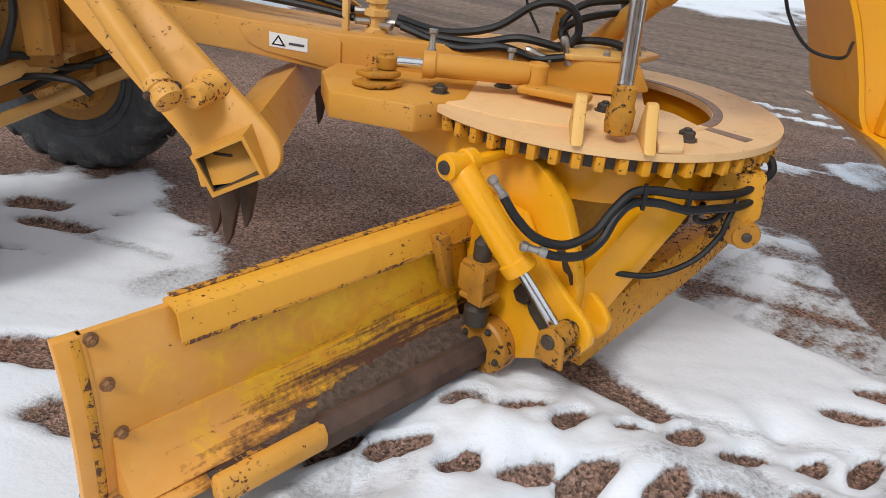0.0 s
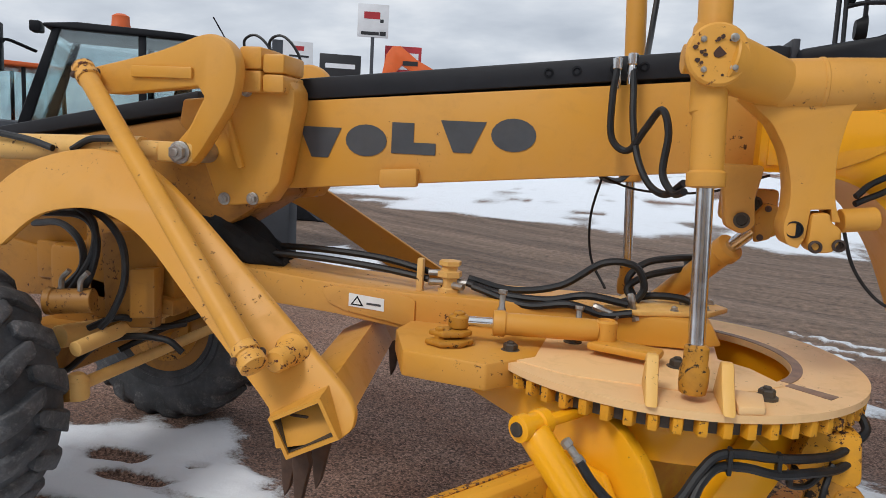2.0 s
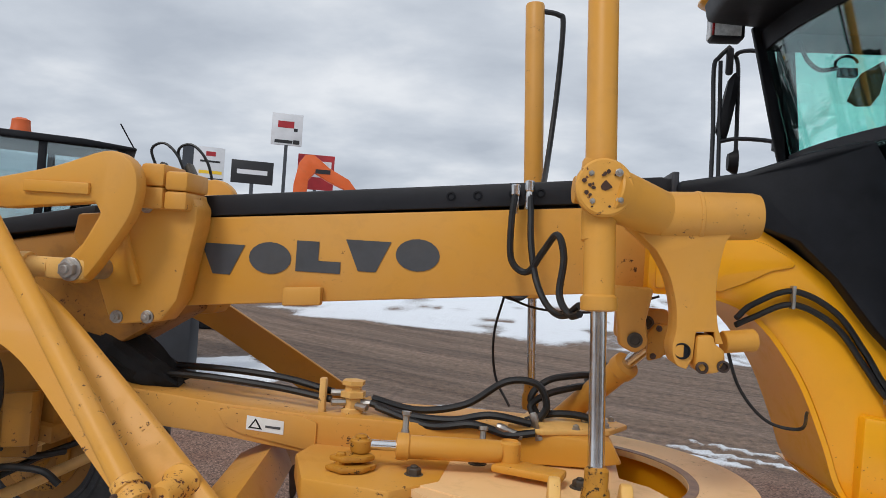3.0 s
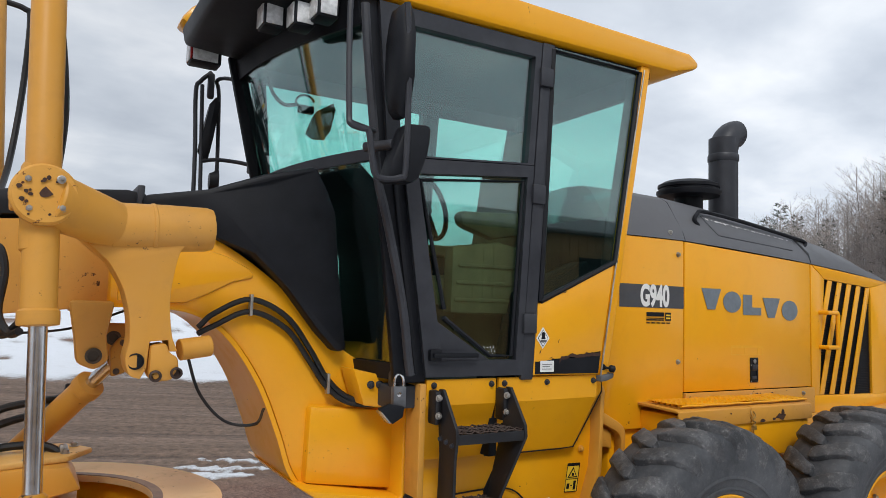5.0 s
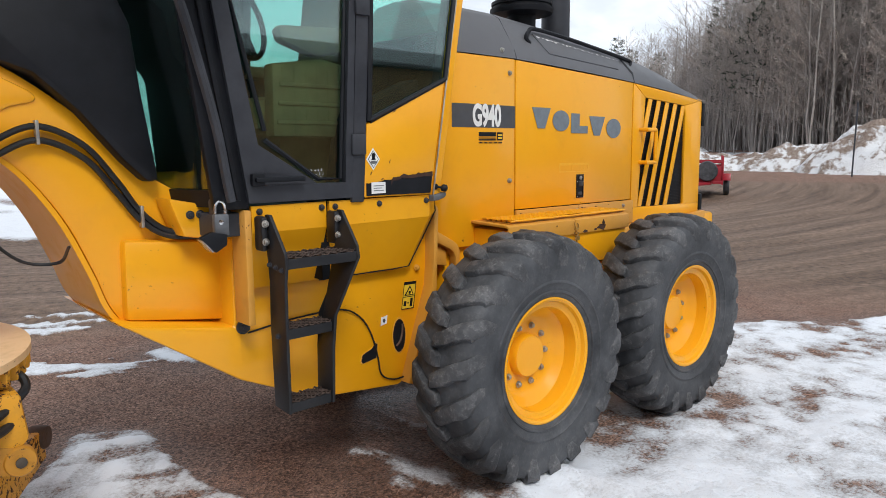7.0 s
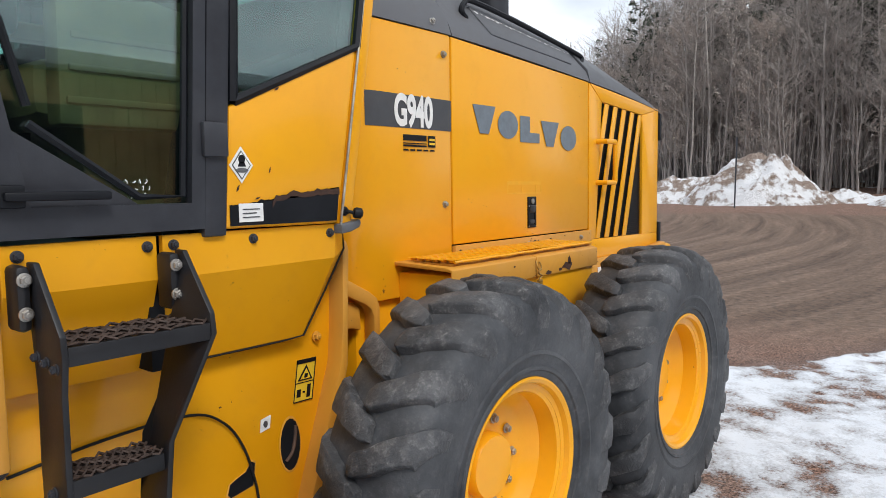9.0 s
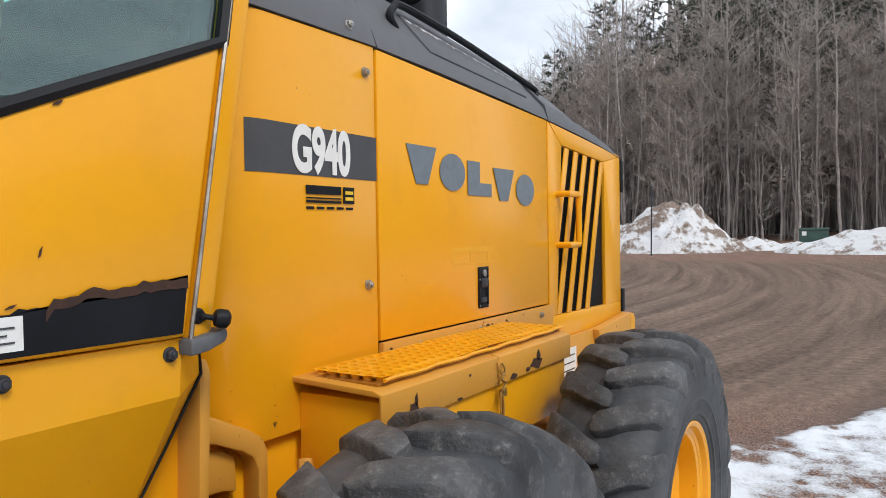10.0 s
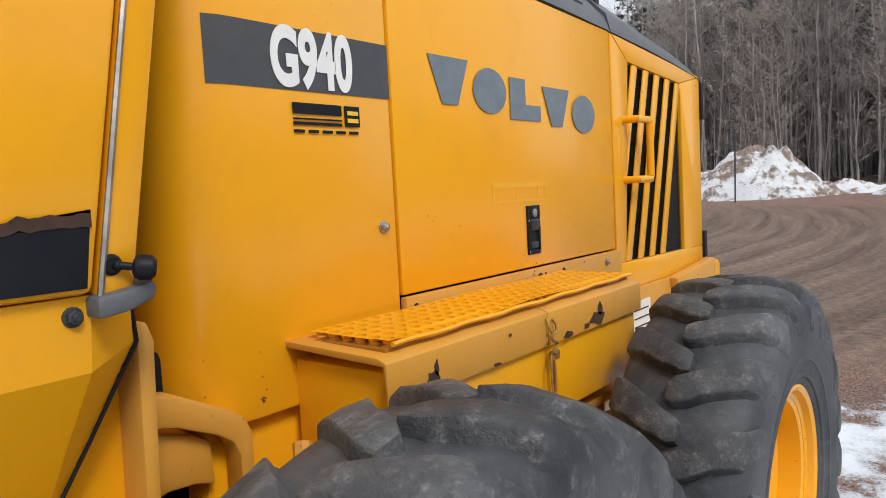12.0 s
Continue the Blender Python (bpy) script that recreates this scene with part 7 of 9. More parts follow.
for pts in ([(-5.80, -0.55, 1.50), (-5.60, -0.58, 1.52), (-5.47, -0.58, 1.40), (-5.45, -0.58, 1.22), (-5.52, -0.58, 1.05), (-5.58, -0.58, 0.98)],
            [(-5.72, -0.6, 1.56), (-5.60, -0.6, 1.48), (-5.60, -0.6, 1.34), (-5.70, -0.6, 1.18), (-5.80, -0.58, 1.08)],
            [(-5.90, -0.6, 1.50), (-5.66, -0.6, 1.50), (-5.58, -0.6, 1.40), (-5.62, -0.6, 1.22), (-5.72, -0.6, 1.08)],
            [(-5.76, -0.5, 0.92), (-5.60, -0.42, 0.99), (-5.48, -0.3, 0.93), (-5.45, -0.1, 0.9)],
            [(-5.70, -0.3, 0.78), (-5.58, -0.1, 0.86), (-5.50, 0.2, 0.9), (-5.56, 0.5, 0.95)]):
    b = bm_new()
    tube(b, pts, 0.017, 8)
    part("axle_hose", b, HOSE, grader)
b = bm_new()
rod(b, (-5.78, -0.66, 1.10), (-5.60, -0.60, 1.11), 0.058, 24)
lathe(b, (-5.80, -0.665, 1.10), (0.18, 0.06, 0.01), [(0.06, 0), (0.064, 0.005), (0.064, 0.03), (0.06, 0.035)], 24)
part("hydraulic_canister", b, YEL_GRIMY_SHADE, grader)
for x in (-5.74, -5.64):
    b = bm_new()
    tube(b, [(x, -0.64, 1.16), (x + 0.01, -0.645, 1.21), (x + 0.05, -0.645, 1.25)], 0.013, 8)
    part("hose_fitting", b, STEEL, grader)
b = bm_new()
prism(b, [(-5.70, 0.92), (-5.42, 0.95), (-5.40, 1.30), (-5.52, 1.42), (-5.72, 1.40)], -0.40, -0.34, bev=0.012)
part("axle_side_plate", b, YEL_GRIMY_SHADE, grader)
b = bm_new()
prism(b, [(-5.52, 1.0), (-5.38, 1.02), (-5.38, 1.26), (-5.52, 1.24)], -0.46, -0.40, bev=0.01)
part("axle_stop_block", b, YEL_GRIMY_SHADE, grader)
# crumpled black sleeve round the hoses at the drawbar's front end
b = bm_new()
line = spline([(-5.74, 0.06, 1.45), (-5.54, 0.03, 1.46), (-5.36, -0.04, 1.47), (-5.18, -0.07, 1.42), (-5.02, -0.08, 1.34), (-4.90, -0.06, 1.275)], 6)
rings = []
for k, p in enumerate(line):
    f = k / (len(line) - 1)
    rad = 0.20 * (1 - 0.68 * f * f)
    ring = []
    for j in range(22):
        a = 2 * math.pi * j / 22
        fold = 1 + 0.10 * math.sin(5 * a + 9 * f) + 0.07 * math.sin(3 * a - 21 * f) + 0.05 * math.sin(11 * a + 30 * f)
        ring.append((p.x + 0.02 * math.sin(7 * a + 12 * f), p.y + rad * fold * math.cos(a), p.z + rad * 0.85 * fold * math.sin(a)))
    rings.append(ring)
loft(b, rings)
part("hose_sleeve", b, CLOTH, grader, "crumpled black fabric sleeve over hoses", 25)

# ---- saddle, lift cylinders ----
T = Vector((-3.00, -0.74, 2.26))
b = bm_new()
lathe(b, (-2.80, -0.67, 2.175), (1, 0.04, 0.05), [(0.085, 0), (0.09, 0.006), (0.09, 0.20), (0.086, 0.345), (0.08, 0.368), (0.06, 0.374)], 36)
lathe(b, (-2.66, -0.664, 2.182), (1, 0.04, 0.05), [(0.09, 0), (0.0935, 0.004), (0.0935, 0.014), (0.09, 0.018)], 36)
rod(b, (-3.01, -0.82, 2.24), (-2.77, -0.665, 2.176), 0.098, 36, 0.006, 0.087)
sad = part("saddle_arm", b, YEL_FADED, grader, "cast yellow saddle arm")
b = bm_new()
lathe(b, (-3.02, -0.84, 2.245), (0.12, -1, 0.05), [(0.098, 0), (0.103, 0.01), (0.103, 0.035), (0.095, 0.045), (0.05, 0.047)], 36)
disc = part("trunnion_cap", b, YEL_CHIP, grader, "chipped yellow trunnion cap")
for a in (50, 140, 230, 320):
    bolt((-3.015 + 0.068 * math.cos(radians(a)), -0.887, 2.247 + 0.068 * math.sin(radians(a))), (0.12, -1, 0.05), 0.0105, disc)
spot = random.Random(8)
for k in range(16):
    a, r_ = spot.uniform(0, 6.28), 0.085 * spot.random() ** 0.7 if k else 0.0
    x0, z0, w = -3.015 + r_ * math.cos(a), 2.247 + r_ * math.sin(a), spot.uniform(0.003, 0.009) if k else 0.02
    flat("rust_spot", [(x0 + w * spot.uniform(0.6, 1.2) * math.cos(t_ * 0.785), z0 + w * spot.uniform(0.6, 1.2) * math.sin(t_ * 0.785)) for t_ in range(8)], -0.8895 + 0.12 * (x0 + 3.015), SCRAPE, disc)
b = bm_new()
side = [(-2.90, 2.13), (-2.80, 2.047)] + [(p.x, p.z) for p in spline([(-2.80, 0, 2.047), (-2.746, 0, 1.953), (-2.717, 0, 1.846), (-2.712, 0, 1.759), (-2.722, 0, 1.694), (-2.705, 0, 1.636), (-2.668, 0, 1.620)], 4)]
side += [(-2.648, 1.66), (-2.642, 1.757), (-2.578, 1.763), (-2.572, 1.72), (-2.543, 1.72)]
side += [(p.x, p.z) for p in spline([(-2.545, 0, 1.725), (-2.567, 0, 1.789), (-2.579, 0, 1.909), (-2.571, 0, 2.008), (-2.55, 0, 2.10), (-2.50, 0, 2.145)], 4)]
prism(b, side, -0.715, -0.56, bev=0.016)
leg = part("saddle_leg", b, YEL_FADED, grader, "cast yellow saddle leg with pin lugs")
b = bm_new()
prism(b, [(-2.640, 1.745), (-2.582, 1.752), (-2.572, 1.715), (-2.540, 1.70), (-2.534, 1.645), (-2.560, 1.614), (-2.622, 1.608), (-2.642, 1.635)], -0.728, -0.60, bev=0.014)
part("pin_clamp", b, YEL_FADED, leg, "clamp block in the leg's fork")
for x_, z_ in ((-2.618, 1.632), (-2.545, 1.642)):
    lathe(b := bm_new(), (x_, -0.722, z_), -Y, [(0.018, 0), (0.022, 0.003), (0.022, 0.016), (0.015, 0.018), (0.012, 0.004)], 18)
    part("hollow_screw", b, STEP_RUST, leg, "rusty hollow clamp screw")
# black disc on the leg: the pin bore's shade given as colour
b = bm_new()
lathe(b, (-2.685, -0.708, 1.685), (-0.25, -1, 0), [(0.030, 0), (0.030, 0.012), (0.026, 0.013), (0.022, 0.006), (0.002, 0.006)], 20)
part("pin_hole", b, BLK, leg, "black disc painting the shade of an open pin bore")
b = bm_new()
prism(b, [(-2.90, 1.90), (-2.73, 1.90), (-2.755, 1.76), (-2.74, 1.66), (-2.79, 1.62), (-2.86, 1.65), (-2.875, 1.76)], -0.36, -0.28, bev=0.02)
box(b, -2.88, -2.76, -0.352, 0.3, 1.84, 1.895, 0.02)
part("saddle_link", b, YEL_FADED, grader)
b = bm_new()
prism(b, [(-2.84, 1.80), (-2.60, 1.80), (-2.60, 1.67), (-2.70, 1.62), (-2.84, 1.66)], -0.05, 0.02, bev=0.02)
part("saddle_bracket", b, YEL_FADED, grader, "drilled yellow bracket plate")
b = bm_new()
rod(b, (-2.52, -0.62, 1.72), (-2.40, -0.60, 1.735), 0.042)
part("link_pin", b, YEL_FADED, grader)
for y, z, x in ((-0.362, 1.68, -2.80), (-0.052, 1.735, -2.78), (-0.052, 1.735, -2.70)):
    b = bm_new()
    lathe(b, (x, y, z), -Y, [(0.030, 0), (0.032, 0.008), (0.022, 0.011), (0.020, -0.006)], 20)
    part("pin_hole", b, GREASE_SHADE, grader)


def cylinder(name, p, q, r, rod_len, rr, material, collar=True):
    """A hydraulic cylinder from the rod eye p to the barrel end q."""
    p, q = Vector(p), Vector(q)
    d = (q - p).normalized()
    base = p + d * rod_len
    b = bm_new()
    L = (q - base).length
    lathe(b, base, d, [(r * 0.62, 0), (r * 1.12, 0.004), (r * 1.16, 0.012), (r * 1.16, 0.05), (r, 0.058), (r, L - 0.012), (r * 0.9, L), (r * 0.2, L + 0.004)], 28)
    body = part(name, b, material, grader)
    b = bm_new()
    rod(b, p, base + d * 0.02, rr, 20)
    part("piston_rod", b, CHROME, body, "polished chrome piston rod")
    return body, d, base


near_cyl, nd, nb_ = cylinder("lift_cylinder", (-2.985, -0.885, 1.215), (-3.075, -0.66, 3.75), 0.056, 0.60, 0.029, YEL_FADED)
far_cyl, fd, fb_ = cylinder("lift_cylinder", (-3.18, 0.84, 1.25), (-3.30, 0.80, 3.50), 0.056, 0.52, 0.026, YEL_FADED)
b = bm_new()
lathe(b, (-3.02, -0.80, 2.06), nd, [(0.056, 0), (0.061, 0.006), (0.061, 0.12), (0.066, 0.15), (0.066, 0.25), (0.061, 0.29), (0.056, 0.30)], 28)
rod(b, (-3.115, -0.76, 2.245), (-2.95, -0.74, 2.245), 0.05)
part("trunnion_collar", b, YEL_FADED, grader)
for p in ((-2.985, -0.885, 1.215), (-3.18, 0.84, 1.22)):
    b = bm_new()
    lathe(b, Vector(p) + Vector((0, 0, -0.11)), Z, [(0.02, 0), (0.045, 0.01), (0.05, 0.04), (0.05, 0.09), (0.042, 0.11), (0.042, 0.17), (0.03, 0.18)], 20)
    part("rod_end", b, YEL_GREASY, grader, "greasy yellow rod end")
for pts, r in (([(-3.33, -0.2, 2.28), (-3.33, -0.27, 2.27), (-3.34, -0.30, 2.15), (-3.33, -0.32, 1.98), (-3.26, -0.34, 1.93), (-3.20, -0.40, 2.02), (-3.15, -0.48, 2.09), (-3.12, -0.52, 2.0), (-3.13, -0.55, 1.85), (-3.09, -0.62, 1.78), (-3.06, -0.7, 1.79)], 0.0145),
               ([(-3.27, -0.2, 2.30), (-3.27, -0.26, 2.29), (-3.26, -0.29, 2.2), (-3.25, -0.33, 2.05), (-3.22, -0.38, 1.90), (-3.17, -0.46, 1.80), (-3.11, -0.55, 1.77), (-3.06, -0.66, 1.82)], 0.0145),
               ([(-3.20, -0.52, 3.6), (-3.05, -0.45, 3.2), (-2.97, -0.4, 2.7), (-2.98, -0.3, 2.35)], 0.018),
               ([(-3.26, 0.80, 3.46), (-3.16, 0.80, 3.44), (-3.13, 0.8, 3.38), (-3.14, 0.8, 3.0), (-3.17, 0.7, 2.6), (-3.2, 0.4, 2.35)], 0.016),
               ([(-3.35, 0.1, 1.85), (-3.36, 0.3, 1.80), (-3.28, 0.5, 1.78), (-3.22, 0.6, 1.83)], 0.016)):
    b = bm_new()
    tube(b, pts, r, 8)
    part("cylinder_hose", b, HOSE, grader)
for p, d in (((-3.33, -0.195, 2.28), -Y), ((-3.27, -0.195, 2.30), -Y)):
    b = bm_new()
    lathe(b, Vector(p) + Vector((0, -0.075, 0.0)), (0, 0.02, -1), [(0.013, -0.03), (0.022, -0.025), (0.022, 0.015), (0.016, 0.02), (0.019, 0.03), (0.019, 0.095), (0.015, 0.10)], 10)
    lathe(b, Vector(p) + Vector((0, 0.0, 0.01)), -Y, [(0.014, 0), (0.02, 0.004), (0.02, 0.05), (0.014, 0.08)], 8)
    part("hose_fitting", b, CHROME, grader, "bright steel hose fitting")
# side-shift cylinder from the saddle link down to the drawbar
ssc, sd, sb_ = cylinder("circle_shift_cylinder", (-2.69, -0.15, 1.65), (-3.08, 0.30, 1.15), 0.056, 0.17, 0.03, YEL_FADED)
b = bm_new()
lathe(b, (-2.68, -0.21, 1.66), (0.35, 1, 0.1), [(0.028, 0), (0.060, 0.005), (0.064, 0.04), (0.060, 0.075), (0.028, 0.08)], 24)
eye = part("rod_eye", b, YEL_GREASY, grader)
b = bm_new()
prism(b, [(-2.73, 1.70), (-2.69, 1.75), (-2.64, 1.74), (-2.62, 1.69), (-2.66, 1.60), (-2.72, 1.58)], -0.24, -0.20, bev=0.012)
part("eye_cap", b, YEL_GREASY, eye)
for x_, z_ in ((-2.68, 1.725), (-2.70, 1.605)):
    bolt((x_, -0.242, z_), -Y, 0.010, grader, RUST)
b = bm_new()
tube(b, [(-2.46, -0.45, 1.70), (-2.40, -0.45, 1.53), (-2.29, -0.45, 1.41), (-2.16, -0.45, 1.39), (-2.08, -0.3, 1.43)], 0.007, 6)
part("drooping_cable", b, HOSE, grader, "thin black drooping cable")
b = bm_new()
tube(b, [(-2.66, -0.1, 1.86), (-2.9, -0.05, 1.77), (-3.2, 0.0, 1.76), (-3.45, 0.02, 1.85)], 0.006, 6)
part("thin_cable", b, HOSE, grader, "thin black cable")
b = bm_new()
tube(b, [(-3.36, 0.3, 1.80), (-3.40, 0.25, 1.6), (-3.38, 0.2, 1.4), (-3.30, 0.1, 1.27)], 0.007, 6)
part("thin_cable", b, HOSE, grader, "thin black cable")

# ---- drawbar ----
b = bm_new()
prism(b, [(-5.40, 1.14), (-4.55, 1.085), (-4.15, 1.04), (-3.75, 1.08), (-2.95, 1.10), (-2.80, 1.13), (-2.85, 1.225), (-3.4, 1.235), (-4.2, 1.225), (-4.6, 1.24), (-5.40, 1.30)], -0.25, 0.16, bev=0.012)
draw = part("drawbar", b, YEL_FADED, grader)
b = bm_new()
prism(b, [(-4.62, 1.20), (-4.55, 1.225), (-4.22, 1.215), (-4.15, 1.19), (-4.15, 1.06), (-4.50, 1.11), (-4.58, 1.14)], -0.262, -0.248, bev=0.005)
part("drawbar_gusset", b, YEL_FADED, grader)
flat("safety_label", [(-4.475, 1.135), (-4.30, 1.125), (-4.30, 1.185), (-4.475, 1.198)], -0.2635, WHITE, draw, "white safety label with warning triangle")
flat("label_triangle", [(-4.465, 1.143), (-4.40, 1.140), (-4.432, 1.188)], -0.2655, BLK, draw)
flat("label_triangle", [(-4.452, 1.149), (-4.413, 1.147), (-4.432, 1.177)], -0.2675, WHITE, draw)
flat("label_bar", [(-4.385, 1.15), (-4.315, 1.147), (-4.315, 1.157), (-4.385, 1.16)], -0.2655, STRIPE, draw)
b = bm_new()
prism(b, [(-4.19, -0.42), (-4.07, -0.73), (-3.72, -0.79), (-3.55, -0.60), (-3.5, 0.30), (-4.1, 0.30)], 0.985, 1.095, "z", 0.012)
part("drawbar_wing", b, YEL_FADED, grader, "boxed wing of the drawbar")
# post and fittings on the drawbar
b = bm_new()
box(b, -4.17, -4.14, -0.19, -0.15, 1.22, 1.38, 0.006)
part("hose_guide", b, YEL_OLD, grader)
b = bm_new()
lathe(b, (-4.02, -0.14, 1.225), Z, [(0.055, 0), (0.055, 0.02), (0.045, 0.025), (0.045, 0.07), (0.06, 0.075), (0.06, 0.10), (0.04, 0.105), (0.04, 0.125), (0.055, 0.13), (0.055, 0.15), (0.02, 0.155)], 6)
part("swivel_valve", b, YEL_OLD, grader, "yellow hydraulic swivel valve")
for dx, dy, dz in ((-0.09, -0.05, 0.05), (0.08, -0.06, 0.04), (-0.1, -0.02, 0.09), (0.1, 0.0, 0.05)):
    b = bm_new()
    rod(b, (-4.02 + dx * 0.3, -0.14 + dy * 0.5, 1.225 + dz), (-4.02 + dx, -0.14 + dy, 1.225 + dz), 0.016, 8)
    part("hose_fitting", b, STEEL, grader)
drawbar_hoses = (
    [(-5.3, -0.1, 1.32), (-4.8, -0.12, 1.33), (-4.4, -0.13, 1.31), (-4.12, -0.15, 1.28)],
    [(-5.3, -0.04, 1.34), (-4.8, -0.05, 1.36), (-4.4, -0.08, 1.35), (-4.12, -0.12, 1.31)],
    [(-3.93, -0.16, 1.28), (-3.75, -0.20, 1.25), (-3.55, -0.22, 1.25), (-3.38, -0.24, 1.29), (-3.20, -0.24, 1.27)],
    [(-3.93, -0.14, 1.30), (-3.72, -0.12, 1.26), (-3.5, -0.10, 1.30), (-3.32, -0.1, 1.42), (-3.18, -0.1, 1.42), (-3.13, -0.1, 1.33), (-3.16, -0.1, 1.26)],
    [(-3.90, -0.18, 1.27), (-3.65, -0.24, 1.22), (-3.45, -0.27, 1.25), (-3.30, -0.27, 1.22), (-3.18, -0.28, 1.24)],
    [(-3.16, 0.0, 1.25), (-3.20, 0.02, 1.34), (-3.12, 0.05, 1.42), (-2.98, 0.08, 1.45), (-2.87, 0.12, 1.46), (-2.85, 0.15, 1.51)],
    [(-3.16, -0.02, 1.24), (-3.20, 0.0, 1.30), (-3.12, 0.02, 1.36), (-3.0, 0.08, 1.39), (-2.93, 0.14, 1.40), (-2.93, 0.2, 1.44)],
    [(-3.22, -0.05, 1.24), (-3.1, -0.04, 1.28), (-2.95, -0.04, 1.28), (-2.86, -0.06, 1.24)],
)
for pts in drawbar_hoses:
    b = bm_new()
    tube(b, pts, 0.017, 8)
    part("drawbar_hose", b, HOSE, grader)
for p, d in (((-3.18, -0.24, 1.27), (0.3, 0, -1)), ((-2.86, -0.06, 1.235), (0.2, 0, -1)), ((-2.94, -0.02, 1.235), (0.3, 0.1, -1)), ((-3.30, -0.27, 1.24), (1, 0, -0.3)), ((-3.40, -0.38, 1.20), (0, 0.2, 1)), ((-3.72, -0.45, 1.25), (0, 0.1, 1))):
    b = bm_new()
    lathe(b, p, d, [(0.012, -0.05), (0.018, -0.04), (0.018, -0.01), (0.013, 0.0), (0.013, 0.05), (0.02, 0.055), (0.02, 0.07)], 8)
    part("hose_fitting", b, STEEL, grader)
b = bm_new()
prism(b, [(-3.30, -0.20), (-3.15, -0.27), (-2.85, -0.16), (-2.75, 0.0), (-2.85, 0.15), (-3.2, 0.15)], 1.228, 1.252, "z", 0.006)
mani = part("swivel_cover", b, YEL_OLD, grader, "pale yellow swivel cover plate")
for p in ((-3.2, -0.2), (-3.0, -0.19), (-2.86, -0.1), (-2.82, 0.05), (-3.1, 0.1)):
    bolt((p[0], p[1], 1.253), Z, 0.014, mani)

# ---- circle ----
CX, CYY, CR, CZ = -3.033, -0.215, 0.785, 1.085


def arc(r, a0, a1, n):
    return [(CX + r * math.cos(radians(a0 + (a1 - a0) * k / n)), CYY + r * math.sin(radians(a0 + (a1 - a0) * k / n))) for k in range(n + 1)]


def sector(r0, r1, a0, a1, n, z0, z1, bev=0.004):
    b = bm_new()
    inner, outer = arc(r0, a0, a1, n), arc(r1, a0, a1, n)
    rings = [[(i[0], i[1], z0), (o[0], o[1], z0), (o[0], o[1], z1), (i[0], i[1], z1)] for i, o in zip(inner, outer)]
    full = abs(a1 - a0) >= 360
    loft(b, rings, True, not full, 0.0)
    return b


part("circle_top_plate", sector(0.505, CR, -180, 180, 120, CZ - 0.028, CZ), PALE, grader, "pale scuffed circle top plate")
b = bm_new()
prism(b, [(-3.72, -0.62), (-3.40, -0.78), (-2.98, -0.80), (-2.75, -0.70), (-2.62, -0.585), (-2.71, -0.40), (-2.82, -0.31), (-2.79, 0.14), (-2.85, 0.35), (-3.6, 0.35)], CZ - 0.025, CZ + 0.006, "z", 0.003)
part("circle_cover_plate", b, PALE, grader)
part("worn_circle_edge", sector(0.508, 0.548, -36, 80, 60, CZ - 0.02, CZ + 0.004), RUB_BROWN, grader, "paint rubbed to brown along the circle opening")
part("worn_circle_patch", sector(0.55, 0.72, -41, -36, 6, CZ - 0.01, CZ + 0.003), RUB_BROWN, grader, "brown rubbed band across the circle plate")
part("circle_floor", sector(0.04, 0.565, -180, 180, 48, 0.825, 0.845), YEL_FADED, grader)
b = sector(0.555, 0.60, -180, 180, 72, 0.82, CZ - 0.03)
part("circle_drum", b, YEL, grader)
b = sector(0.60, 0.74, -180, 180, 72, CZ - 0.085, CZ - 0.03)
part("gear_ring", b, GREASE_SHADE, grader, "greasy circle gear ring")
tooth_me = None
for k in range(60):
    a = 2 * math.pi * k / 60
    if tooth_me is None:
        b = bm_new()
        prism(b, [(0.735, -0.024), (0.778, -0.015), (0.778, 0.015), (0.735, 0.024)], CZ - 0.088, CZ - 0.032, "z", 0.003)
        ob = part("gear_tooth", b, YEL_WORN, grader)
        tooth_me = ob.data
    else:
        ob = new("gear_tooth", tooth_me)
        ob.parent = grader
    ob.matrix_local = Matrix.Translation((CX, CYY, 0)) @ Matrix.Rotation(a, 4, "Z")
# lift lugs on the circle plate
for x in (-3.125, -2.88):
    b = bm_new()
    prism(b, [(-1.02, CZ), (-0.76, CZ), (-0.81, CZ + 0.08), (-0.85, CZ + 0.145), (-0.885, CZ + 0.145), (-0.93, CZ + 0.08)], x - 0.022, x + 0.022, "x", 0.01)
    part("lift_lug", b, YEL_OLD, grader)
b = bm_new()
prism(b, [(-2.85, -0.98), (-2.76, -0.95), (-2.74, -0.80), (-2.85, -0.78)], CZ, CZ + 0.03, "z", 0.008)
part("lug_gusset", b, PALE, grader)
for p in ((-2.72, -0.76), (-3.66, -0.55), (-3.42, -0.30), (-3.0, -0.50)):
    bolt((p[0], p[1], CZ + 0.001), Z, 0.03, grader, GREASE_SHADE)
# circle drive cylinder lying on the plate
shift, d_, b_ = cylinder("circle_turn_cylinder", (-3.87, -0.53, 1.190), (-3.32, -0.43, 1.185), 0.047, 0.125, 0.021, YEL_FADED)
b = bm_new()
lathe(b, (-3.885, -0.535, 1.158), Z, [(0.02, 0), (0.040, 0.004), (0.044, 0.014), (0.044, 0.050), (0.036, 0.058), (0.02, 0.060)], 20)
lathe(b, (-3.885, -0.535, 1.10), Z, [(0.026, 0), (0.026, 0.125), (0.018, 0.130)], 12)
prism(b, [(-4.01, -0.62), (-3.93, -0.665), (-3.85, -0.63), (-3.81, -0.555), (-3.86, -0.50), (-3.95, -0.53)], 1.098, 1.122, "z", 0.01)
